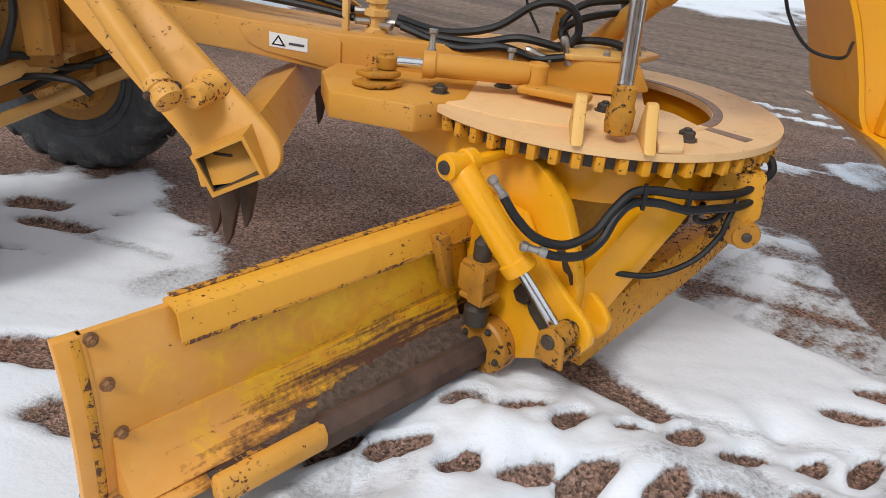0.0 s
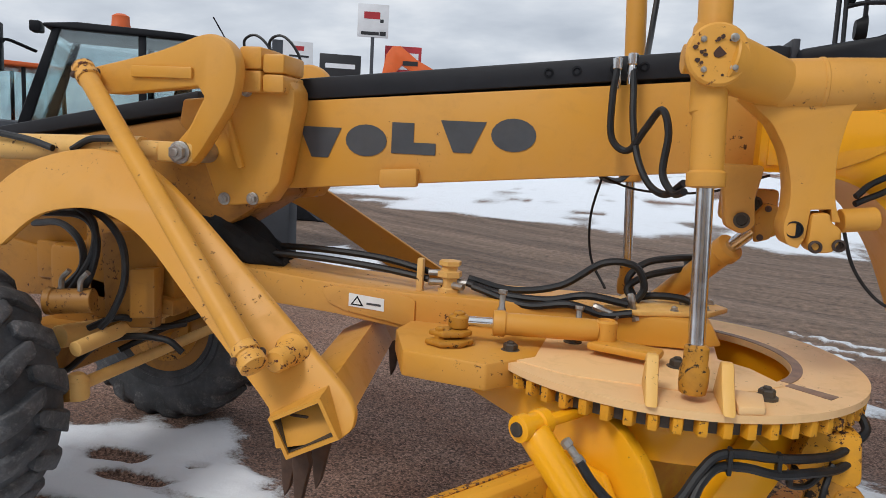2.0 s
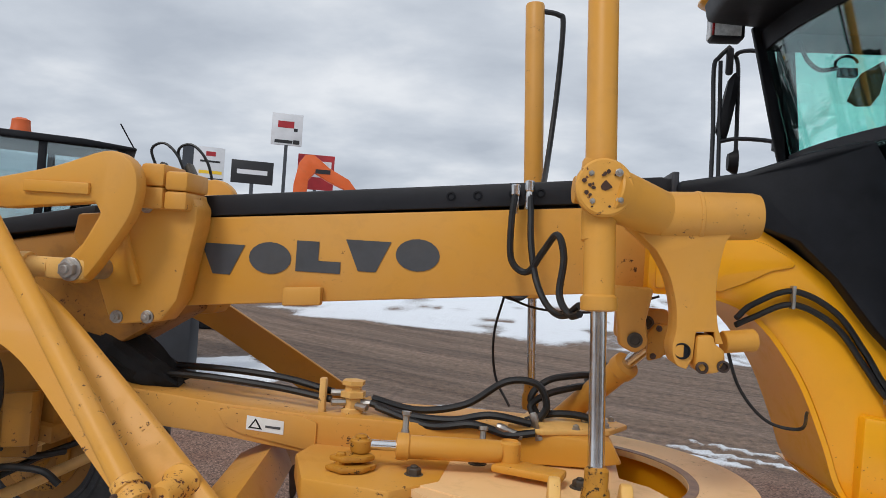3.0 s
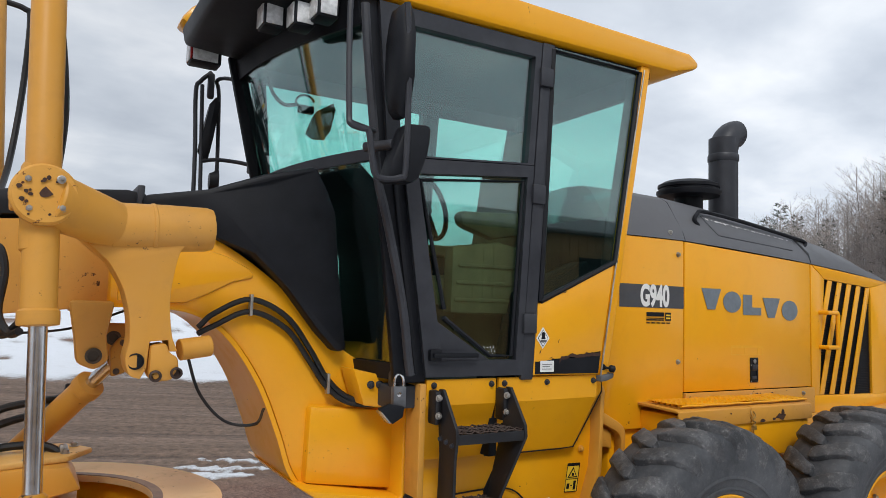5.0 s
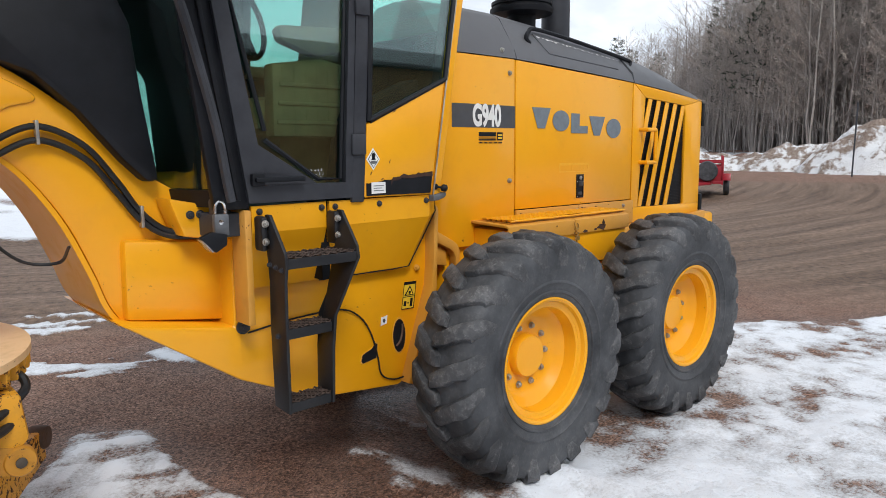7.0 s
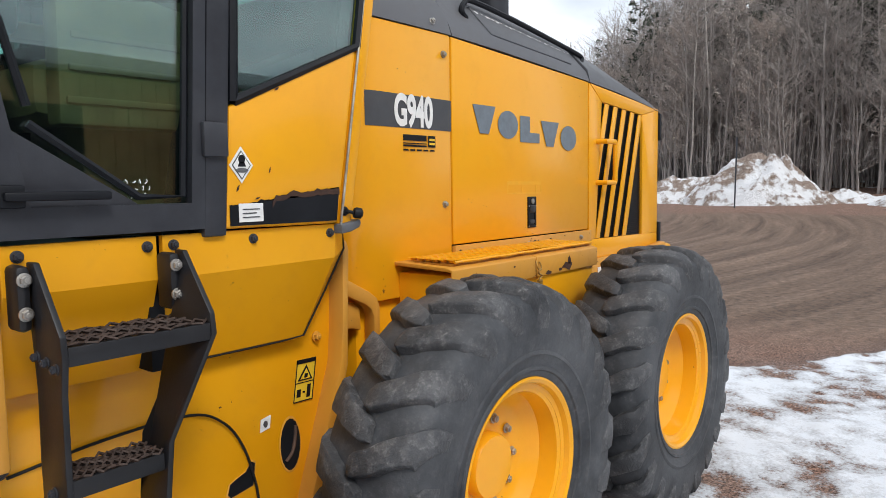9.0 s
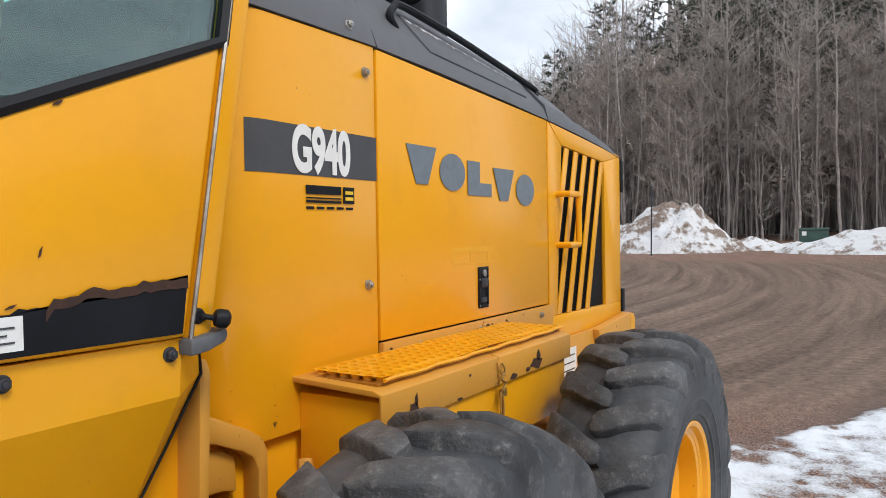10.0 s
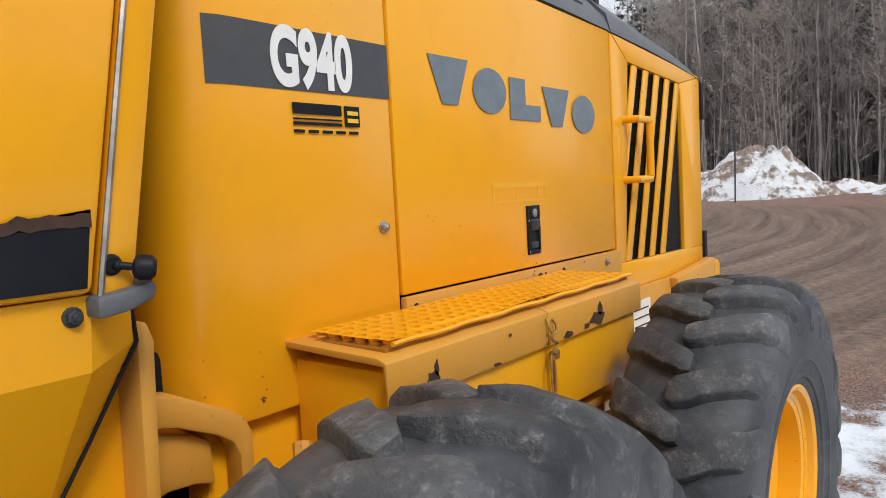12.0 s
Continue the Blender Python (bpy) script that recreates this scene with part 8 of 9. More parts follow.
prism(b, [(-4.00, -0.60), (-3.93, -0.635), (-3.85, -0.60), (-3.82, -0.545), (-3.87, -0.495), (-3.95, -0.52)], 1.132, 1.157, "z", 0.01)
lathe(b, (-3.95, -0.60, 1.095), Z, [(0.02, 0), (0.020, 0.07), (0.014, 0.075)], 6)
part("cylinder_clevis", b, YEL_GREASY, grader, "greasy yellow clevis")
b = bm_new()
lathe(b, (-3.285, -0.425, 1.135), Z, [(0.02, 0), (0.046, 0.005), (0.046, 0.09), (0.036, 0.098), (0.034, 0.088), (0.02, 0.088)], 20)
prism(b, [(-3.36, -0.49), (-3.08, -0.58), (-3.05, -0.47), (-3.28, -0.38)], 1.115, 1.15, "z", 0.012)
part("cylinder_mount", b, YEL_FADED, grader)

# ---- blade: s runs along it, q across (away from the viewer's side), z up ----
BD, BQ = Vector((0.593, 0.805, 0)), Vector((-0.805, 0.593, 0))
MB = Matrix(((BD.x, BQ.x, 0, -4.46), (BD.y, BQ.y, 0, -1.95), (0, 0, 1, 0), (0, 0, 0, 1)))


def bpart(name, b, material, parent, label="", angle=38):
    bmesh.ops.transform(b, matrix=MB, verts=b.verts)
    return part(name, b, material, parent, label, angle)


def sweep_s(pts, s0, s1, bev=0.004):
    """A profile of (m, z) carried along the blade; m is towards the viewer's side."""
    b = bm_new()
    prism(b, [(-m, z) for m, z in pts], s0, s1, "x", bev)
    return b


def back(z):
    return 0.10 * (1 - (1.0 if z > 0.42 else 0.25) * ((z - 0.42) / 0.36) ** 2)


zs = [0.06 + 0.62 * k / 12 for k in range(13)]
board = [(back(z), z) for z in zs] + [(back(z) - 0.022, z) for z in zs[::-1]]
blade = bpart("moldboard", sweep_s(board, 0.06, 3.75, 0.0), BLADE, grader, "worn yellow curved moldboard, back side", 25)
bpart("end_bit", sweep_s([(back(z) + 0.004, z) for z in zs] + [(back(z) - 0.03, z) for z in zs[::-1]], -0.006, 0.072, 0.003), BLADE, grader, "yellow blade end strip")
bpart("end_seam", sweep_s([(back(z) + 0.009, z - 0.006) for z in zs] + [(back(z) - 0.02, z - 0.006) for z in zs[::-1]], 0.035, 0.06, 0.003), WORN_RUST, grader, "chipped rusty seam of the blade end")
for s, z in ((0.087, 0.66), (0.101, 0.528), (0.117, 0.358), (0.116, 0.182)):
    p = MB @ Vector((s, -back(z), z))
    bolt(p, MB.to_3x3() @ Vector((0, -1, (z - 0.42) * 0.6)), 0.016, grader, RUST_BOLT)
bpart("cutting_edge", sweep_s([(0.04, 0.0), (0.062, 0.0), (0.05, 0.14), (0.025, 0.14)], 0.0, 3.75), RUST, grader, "rusty cutting edge")
bpart("upper_slide_rail", sweep_s([(0.005, 0.672), (0.012, 0.69), (0.075, 0.695), (0.10, 0.682), (0.118, 0.585), (0.108, 0.58), (0.092, 0.665), (0.07, 0.676)], 0.31, 3.5), RAIL_PAINT, grader, "chipped yellow upper slide rail")
bpart("rail_underside", sweep_s([(0.07, 0.60), (0.105, 0.60), (0.105, 0.625), (0.07, 0.625)], 0.36, 3.5), RUST, grader)
bpart("rail_lip", sweep_s([(0.104, 0.577), (0.121, 0.577), (0.120, 0.590), (0.107, 0.590)], 0.312, 3.5, 0.002), WORN_RUST, grader, "chipped rusty lip of the slide rail")
bpart("rail_top_edge", sweep_s([(-0.004, 0.684), (0.030, 0.690), (0.030, 0.698), (-0.004, 0.693)], 0.33, 3.5), WORN_RUST, grader, "rust-worn blade top edge")
bpart("ledge", sweep_s([(0.05, 0.10), (0.27, 0.15), (0.27, 0.175), (0.05, 0.21)], 0.33, 3.4), LEDGE, grader, "rusty grimy ledge along the blade")
bpart("ledge_end", sweep_s([(0.03, 0.10), (0.25, 0.14), (0.262, 0.158), (0.25, 0.172), (0.05, 0.20)], 0.10, 0.328, 0.008), BLADE, grader, "painted end of the ledge with rust")
bpart("ledge_fillet", sweep_s([(0.05, 0.12), (0.215, 0.165), (0.222, 0.186), (0.175, 0.207), (0.14, 0.24), (0.115, 0.29), (0.104, 0.35), (0.05, 0.35)], 0.09, 1.50, 0.0), BLADE, grader, "curved foot of the blade rubbed to rust above the ledge", 40)
# dirt lying on the ledge
b = bm_new()
rng = random.Random(5)
rings = []
for k in range(46):
    s = 0.30 + 0.027 * k
    fill = min(1.0, max(0.0, (s - 0.30) / 0.75))
    ring = []
    for m_, up in ((0.272, 0.0), (0.255, 0.012), (0.22, 0.028), (0.19, 0.036), (0.15, 0.045), (0.08, 0.04)):
        ring.append((s, -m_, 0.204 - (m_ - 0.05) * 0.159 + fill * up + 0.009 * fill * rng.uniform(-0.6, 1)))
    rings.append(ring)
loft(b, rings, True, True)
bpart("dirt_on_ledge", b, DIRT, grader, "dark gravelly dirt on the blade ledge", 20)
bpart("lower_slide_rail", sweep_s([(0.26, 0.14), (0.315, 0.115), (0.338, 0.135), (0.338, 0.195), (0.30, 0.238), (0.265, 0.228), (0.255, 0.19)], 0.66, 3.1, 0.004), RUST, grader, "bare rusty lower slide rail")
bpart("rail_stub", sweep_s([(0.275, 0.14), (0.32, 0.125), (0.340, 0.15), (0.342, 0.20), (0.32, 0.232), (0.285, 0.228), (0.268, 0.19)], 0.285, 0.67, 0.01), YEL_CHIP, grader, "chipped yellow end of the slide rail")
# foot bracket that carries the blade, with tilt cylinder
foot_outline = [(0.09, 0.56), (0.14, 0.33), (0.22, 0.14), (0.295, 0.105), (0.45, 0.18), (0.62, 0.27), (0.700, 0.335), (0.730, 0.385), (0.728, 0.43), (0.690, 0.475), (0.585, 0.54), (0.46, 0.63), (0.36, 0.78), (0.16, 0.80)]
bpart("foot_bracket", sweep_s(foot_outline, 1.535, 1.575, 0.012), YEL, grader, "yellow blade foot bracket")
slot = [(0.405, 0.50), (0.445, 0.495), (0.50, 0.44), (0.60, 0.355), (0.585, 0.335), (0.52, 0.345), (0.455, 0.40)]
bpart("foot_slot", sweep_s(slot, 1.531, 1.5345, 0.0), GREASE_SHADE, grader, "greasy wear slot of the foot")
b = bm_new()
lathe(b, (1.50, -0.425, 0.475), X, [(0.02, 0), (0.040, 0.004), (0.042, 0.012), (0.042, 0.034)], 6)
bpart("foot_nut", b, STEP_RUST, grader, "rusty foot nut")
patch = [(0.485, 0.70), (0.505, 0.705), (0.53, 0.67), (0.545, 0.635), (0.575, 0.60), (0.583, 0.56), (0.572, 0.555), (0.555, 0.59), (0.53, 0.60), (0.515, 0.64), (0.49, 0.665)]
bpart("rubbed_patch", sweep_s(patch, 1.5925, 1.5945, 0.0), GREASE_SHADE, grader, "paint rubbed off beside the tilt cylinder")
bpart("foot_bracket_inner", sweep_s([(m - 0.02, z) for m, z in foot_outline], 1.68, 1.72, 0.012), YEL, grader)
b = bm_new()
lathe(b, (1.455, 0.30 * -1, 0.19), X, [(0.03, 0), (0.11, 0.004), (0.12, 0.015), (0.12, 0.085)], 32)
bpart("slide_bearing", b, YEL_GREASY, grader, "round slide rail bearing plate")
for a in (20, 110, 200, 290):
    bolt(MB @ Vector((1.458, -0.30 + 0.09 * math.cos(radians(a)), 0.19 + 0.09 * math.sin(radians(a)))), MB.to_3x3() @ Vector((-1, 0, 0)), 0.012, grader, GREASE_SHADE)
b = bm_new()
box(b, 1.385, 1.475, -0.325, -0.20, 0.445, 0.56, 0.012)
box(b, 1.37, 1.388, -0.34, -0.27, 0.42, 0.59, 0.006)
box(b, 1.38, 1.49, -0.345, -0.22, 0.56, 0.585, 0.006)
box(b, 1.38, 1.49, -0.345, -0.22, 0.42, 0.445, 0.006)
prism(b, [(1.30, 0.66), (1.37, 0.66), (1.43, 0.42), (1.38, 0.42)], -0.16, -0.11, "y", 0.008)
bpart("rail_clamp", b, YEL_GREASY, grader, "worn yellow rail clamp block")
for s, z, r in ((1.44, 0.34, 0.048), (1.435, 0.625, 0.035)):
    b = bm_new()
    lathe(b, (s, -0.27, z - 0.04), Z, [(r, 0), (r * 1.05, 0.01), (r * 1.05, 0.07), (r * 0.8, 0.08), (r * 0.5, 0.1)], 14)
    bpart("clamp_nut", b, GREASE_SHADE, grader, "greasy clamp nut")
tp, bp = MB @ Vector((1.30, -0.23, 0.955)), MB @ Vector((1.46, -0.65, 0.43))
tilt_cyl, td, tb = cylinder("blade_tilt_cylinder", bp, tp, 0.056, 0.27, 0.022, YEL)
b = bm_new()
lathe(b, (1.41, -0.65, 0.43), X, [(0.02, 0), (0.045, 0.005), (0.05, 0.05), (0.045, 0.10), (0.02, 0.105)], 24)
box(b, 1.40, 1.56, -0.70, -0.60, 0.34, 0.375, 0.008)
prism(b, [(-0.60, 0.34), (-0.72, 0.34), (-0.71, 0.45), (-0.65, 0.49), (-0.60, 0.45)], 1.385, 1.405, "x", 0.006)
bpart("tilt_lug", b, YEL_GREASY, grader, "lug of the blade tilt cylinder")
b = bm_new()
lathe(b, (1.375, -0.65, 0.43), X, [(0.026, 0), (0.03, 0.006), (0.03, 0.2)], 10)
bpart("tilt_pin", b, GREASE_SHADE, grader, "greasy pin")
b = bm_new()
lathe(b, (1.23, -0.22, 0.975), X, [(0.025, 0), (0.046, 0.005), (0.048, 0.04), (0.040, 0.045), (0.040, 0.095), (0.048, 0.10), (0.048, 0.14), (0.03, 0.145)], 24)
box(b, 1.37, 1.60, -0.245, -0.195, 0.955, 0.99, 0.012)
bpart("tilt_cylinder_eye", b, YEL, grader)
b = bm_new()
lathe(b, (1.218, -0.22, 0.975), X, [(0.012, 0), (0.024, 0.003), (0.026, 0.016)], 16)
bpart("tilt_eye_pin", b, GREASE_SHADE, grader, "greasy pin end")
arm_curve = [(-0.42, 0.99), (-0.41, 0.86), (-0.10, 0.815), (0.08, 0.68), (0.20, 0.52), (0.30, 0.40), (0.55, 0.35)]
arm_curve += [(p.x, p.z) for p in spline([(0.605, 0, 0.46), (0.60, 0, 0.56), (0.55, 0, 0.71), (0.51, 0, 0.80), (0.465, 0, 0.865), (0.35, 0, 0.955), (0.18, 0, 0.995)], 5)]
bpart("circle_arm", sweep_s(arm_curve, 1.595, 1.655, 0.012), YEL, grader, "rounded yellow arm plate under the circle")
b = bm_new()
p0, p1 = MB @ Vector((1.66, -0.56, 0.40)), Vector((-2.70, -0.76, 0.90))
dd, uu, vv = frame_of(p1 - p0)
rings = []
for p in (p0, p1):
    rings.append([p + Vector(uu) * sx * 0.035 + Vector(vv) * sz * 0.10 for sx, sz in ((-1, -1), (1, -1), (1, 1), (-1, 1))])
loft(b, rings, True, True, 0.008)
part("circle_strut", b, YEL, grader, "yellow diagonal strut")
b = bm_new()
p0, p1 = MB @ Vector((1.70, -0.57, 0.27)), MB @ Vector((3.02, -0.60, 0.47))
dd, uu, vv = frame_of(p1 - p0)
rings = []
for p, half in ((p0, 0.12), (p0.lerp(p1, 0.7), 0.115), (p1, 0.07)):
    rings.append([p + Vector(uu) * sx * 0.045 + Vector(vv) * sz * half for sx, sz in ((-1, -1), (1, -1), (1, 1), (-1, 1))])
loft(b, rings, True, True, 0.01)
beam_box = part("blade_beam", b, YEL_WORN, grader, "worn yellow blade support beam")
b = bm_new()
lathe(b, MB @ Vector((3.02, -0.66, 0.50)), Vector(BQ), [(0.02, 0), (0.022, 0.002), (0.05, 0.003), (0.055, 0.015), (0.055, 0.07), (0.03, 0.08)], 24)
part("beam_lug", b, RUST, grader, "rusty beam end lug")
b = bm_new()
place = Matrix.Translation((-2.74, -0.62, 0.60)) @ Matrix.Rotation(0.9, 4, "Z") @ Matrix.Rotation(0.3, 4, "Y")
box(b, -0.045, 0.045, -0.025, 0.025, -0.045, 0.045, 0.01, place)
box(b, -0.022, 0.022, -0.034, -0.024, -0.024, 0.024, 0.006, place)
box(b, -0.10, -0.05, -0.02, 0.02, -0.06, 0.02, 0.008, place)
part("position_sensor", b, STEEL, grader, "grey sensor box")
b = bm_new()
prism(b, [(-2.55, 0.98), (-2.38, 0.98), (-2.36, 0.80), (-2.46, 0.72), (-2.60, 0.80)], -0.72, -0.50, bev=0.02)
part("rear_bracket", b, YEL_WORN, grader)
b = bm_new()
lathe(b, (-2.40, -0.735, 0.73), Y, [(0.022, 0), (0.05, 0.003), (0.056, 0.012), (0.056, 0.05), (0.03, 0.055)], 24)
prism(b, [(-2.55, 0.70), (-2.40, 0.68), (-2.40, 0.78), (-2.52, 0.82)], -0.725, -0.69, bev=0.008)
part("rear_bracket_lug", b, YEL_GREASY, grader, "greasy yellow lug")
part("rear_bracket_pin", lathe(bm_new(), (-2.40, -0.745, 0.73), Y, [(0.014, 0), (0.019, 0.003), (0.019, 0.05)], 14), GREASE_SHADE, grader)
hoses = (
    [(-3.34, -1.15, 0.92), (-3.286, -1.17, 0.858), (-3.211, -1.16, 0.794), (-3.111, -1.13, 0.77), (-3.02, -1.08, 0.809), (-2.964, -1.04, 0.886), (-2.904, -1.0, 0.943), (-2.825, -0.97, 0.951), (-2.716, -0.92, 0.933), (-2.60, -0.85, 0.918), (-2.475, -0.75, 0.909), (-2.40, -0.68, 0.932)],
    [(-3.19, -1.17, 0.752), (-3.136, -1.17, 0.743), (-3.048, -1.13, 0.741), (-2.986, -1.08, 0.786), (-2.949, -1.04, 0.861), (-2.896, -1.0, 0.906), (-2.806, -0.97, 0.907), (-2.693, -0.92, 0.877), (-2.578, -0.85, 0.87), (-2.462, -0.75, 0.858), (-2.39, -0.68, 0.878)],
    [(-2.40, -0.68, 0.932), (-2.345, -0.63, 0.97), (-2.36, -0.58, 1.01), (-2.42, -0.54, 1.0)],
    [(-2.48, -0.76, 0.88), (-2.505, -0.79, 0.80), (-2.521, -0.80, 0.742), (-2.603, -0.84, 0.645), (-2.753, -0.88, 0.579), (-2.936, -0.90, 0.579)],
    [(-2.62, -0.84, 0.88), (-2.62, -0.80, 0.80), (-2.55, -0.76, 0.79), (-2.50, -0.76, 0.86)],
    [(-2.74, -0.68, 0.86), (-2.78, -0.66, 0.7), (-2.80, -0.66, 0.55), (-2.74, -0.64, 0.5)],
)
for k, pts in enumerate(hoses):
    b = bm_new()
    tube(b, pts, 0.0165 if k < 3 else 0.012, 8)
    part("blade_hose", b, HOSE, grader)
for p, d in (((-3.362, -1.14, 0.945), (-0.45, 0.1, 0.5)), ((-3.215, -1.17, 0.757), (-1, 0, 0.18))):
    b = bm_new()
    lathe(b, p, d, [(0.013, -0.05), (0.019, -0.045), (0.019, -0.02), (0.014, -0.015), (0.014, 0.02), (0.02, 0.025), (0.02, 0.045), (0.012, 0.05)], 8)
    part("hose_fitting", b, STEEL, grader)
for p in ((-2.86, -0.985, 0.928), (-2.69, -0.905, 0.903)):
    b = bm_new()
    box(b, p[0] - 0.008, p[0] + 0.008, p[1] - 0.022, p[1] + 0.022, p[2] - 0.045, p[2] + 0.045, 0.005)
    part("hose_tie", b, HOSE, grader)

# the whole front half sits a hand's width back towards the cab
for ob in set(grader.children) - rear_half:
    ob.matrix_basis = Matrix.Translation((0.090, 0.025, -0.008)) @ ob.matrix_basis

# ---- woods along the yard ----
BARK = plain("grey_bark", (0.33, 0.298, 0.278), 0.9, 0.35, 1.2)
BIRCH = plain("pale_birch_bark", (0.40, 0.365, 0.335), 0.85, 0.35, 2.5)
TWIG = plain("brown_twigs", (0.385, 0.345, 0.322), 0.9, 0.45, 0.5)
NEEDLE = plain("pine_needles", (0.040, 0.055, 0.036), 0.85, 0.4, 2.0)
DRY_LEAF = plain("dry_pale_leaves", (0.55, 0.48, 0.42), 0.85, 0.3, 2.0)


class Pile:
    """Collects many small strips into one mesh."""

    def __init__(self):
        self.v, self.f, self.m, self.n = [], [], [], 0

    def strip(self, line, radii, sides, mat):
        line = np.asarray(line, float)
        k = len(line)
        d = np.gradient(line, axis=0)
        d /= np.linalg.norm(d, axis=1)[:, None] + 1e-9
        ref = np.array([0.3, 0.9, 0.1])
        u = np.cross(d, ref)
        u /= np.linalg.norm(u, axis=1)[:, None] + 1e-9
        w = np.cross(d, u)
        ang = np.arange(sides) * 2 * np.pi / sides
        ring = line[:, None] + (u[:, None] * np.cos(ang)[None, :, None] + w[:, None] * np.sin(ang)[None, :, None]) * np.asarray(radii)[:, None, None]
        self.v.append(ring.reshape(-1, 3))
        a = np.arange(k - 1)[:, None] * sides + np.arange(sides)[None]
        b = np.arange(k - 1)[:, None] * sides + (np.arange(sides)[None] + 1) % sides
        q = np.stack([a, b, b + sides, a + sides], -1).reshape(-1, 4) + self.n
        self.f.append(q)
        self.m.append(np.full(len(q), mat))
        self.n += k * sides

    def blade(self, p, q, w, mat, side):
        p, q, side = np.asarray(p), np.asarray(q), np.asarray(side)
        self.v.append(np.stack([p - side * w, p + side * w, q + side * w * 0.3, q - side * w * 0.3]))
        self.f.append(np.arange(4)[None] + self.n)
        self.m.append(np.array([mat]))
        self.n += 4

    def arrays(self):
        return np.concatenate(self.v), np.concatenate(self.f), np.concatenate(self.m)


def bare_tree(seed, h, r, bark, twigs=90, leaves=0, low=0.3):
    rng = np.random.RandomState(seed)
    pile = Pile()
    n = 9
    t = np.linspace(0, 1, n)
    bend = np.cumsum(rng.normal(0, 0.10, (n, 2)), axis=0) * h / 18
    bend -= bend[0]
    line = np.c_[bend, t * h]
    pile.strip(line, r * (1 - 0.88 * t) + 0.012, 5, bark)
    for k in range(int(16 + h)):
        f = low + (1 - low) * rng.rand() ** 0.8
        base = np.array([np.interp(f, t, line[:, c]) for c in range(3)])
        a = rng.uniform(0, 2 * np.pi)
        L = h * (0.10 + 0.13 * (1 - f) + 0.05 * rng.rand())
        up = rng.uniform(0.3, 1.0)
        way = np.array([np.cos(a), np.sin(a), up])
        way /= np.linalg.norm(way)
        s = np.linspace(0, 1, 4)
        br = base + way * s[:, None] * L + np.c_[rng.normal(0, 0.05, (4, 2)) * L * s[:, None], 0.12 * L * s ** 2]
        rb = max(0.022, r * 0.26 * (1 - f))
        pile.strip(br, rb * (1 - 0.75 * s), 3, bark if k % 3 == 0 else 2)
        for j in range(int(twigs / 9)):
            g = 0.25 + 0.75 * rng.rand()
            p = br[0] + (br[-1] - br[0]) * g
            d = way + rng.normal(0, 0.6, 3)
            d[2] += 0.25
            d /= np.linalg.norm(d)
            q = p + d * L * rng.uniform(0.2, 0.5)
            side = np.cross(d, rng.normal(0, 1, 3))
            side /= np.linalg.norm(side) + 1e-9
            pile.blade(p, q, 0.013, 2, side)
            if leaves and rng.rand() < leaves:
                for _ in range(4):
                    c = p + (q - p) * rng.rand() + rng.normal(0, 0.06, 3)
                    e = rng.normal(0, 1, 3)
                    e /= np.linalg.norm(e)
                    pile.blade(c, c + e * 0.11, 0.05, 4, np.cross(e, [0.2, 0.3, 0.9]))
    return pile.arrays()


def pine_tree(seed, h):
    rng = np.random.RandomState(seed)
    pile = Pile()
    t = np.linspace(0, 1, 7)
    line = np.c_[np.cumsum(rng.normal(0, 0.06, (7, 2)), axis=0), t * h]
    pile.strip(line, 0.20 * (1 - 0.9 * t) + 0.01, 5, 0)
    for k in range(58):
        f = 0.32 + 0.66 * (k / 58)
        base = np.array([np.interp(f, t, line[:, c]) for c in range(3)])
        a = k * 2.4 + rng.normal(0, 0.4)
        L = h * 0.17 * (1.08 - f) * rng.uniform(0.55, 1.25) + 0.5
        way = np.array([np.cos(a), np.sin(a), rng.uniform(-0.12, 0.25)])
        pile.strip(np.stack([base, base + way * L]), [0.03, 0.012], 3, 0)
        for j in range(15):
            g = 0.25 + 0.8 * rng.rand()
            p = base + way * L * g + rng.normal(0, 0.10, 3)
            d = way * 0.6 + rng.normal(0, 0.5, 3)
            d[2] += 0.35
            d /= np.linalg.norm(d)
            side = np.cross(d, rng.normal(0, 1, 3))
            side /= np.linalg.norm(side) + 1e-9
            pile.blade(p, p + d * rng.uniform(0.25, 0.55), 0.07, 3, side)
    return pile.arrays()


kinds = [bare_tree(1, 17, 0.12, 0), bare_tree(2, 19, 0.13, 0), bare_tree(3, 14, 0.075, 0, 130), bare_tree(4, 17, 0.095, 1), bare_tree(5, 15, 0.075, 1, 100), bare_tree(6, 9, 0.05, 0, 90, 0.0, 0.12), bare_tree(7, 6.5, 0.04, 0, 90, 0.0, 0.08), bare_tree(8, 12, 0.08, 0, 120, 1.0, 0.12), pine_tree(9, 20), pine_tree(10, 16)]


def woods_edge(az):
    """How far off the wood's edge stands, by bearing in degrees."""
    return float(np.interp(az, [-25, -5, 5, 15, 21, 25, 28, 31, 34, 38], [52, 54, 56, 58, 62, 68, 82, 98, 118, 140]))


wood_rng = np.random.RandomState(12)
WV, WF, WM, base_n = [], [], [], 0


def plant(kind, x, y, z, size):
    global base_n
    v, f, m = kinds[kind]
    a = wood_rng.uniform(0, 6.28)
    lean_x, lean_y = wood_rng.normal(0, 0.025, 2)
    c, s = np.cos(a), np.sin(a)
    p = v * size
    out = np.stack([c * p[:, 0] - s * p[:, 1] + lean_x * p[:, 2] + x, s * p[:, 0] + c * p[:, 1] + lean_y * p[:, 2] + y, p[:, 2] + z - 0.1], 1)
    WV.append(out.astype(np.float32))
    WF.append(f + base_n)
    WM.append(m)
    base_n += len(v)


spots = []
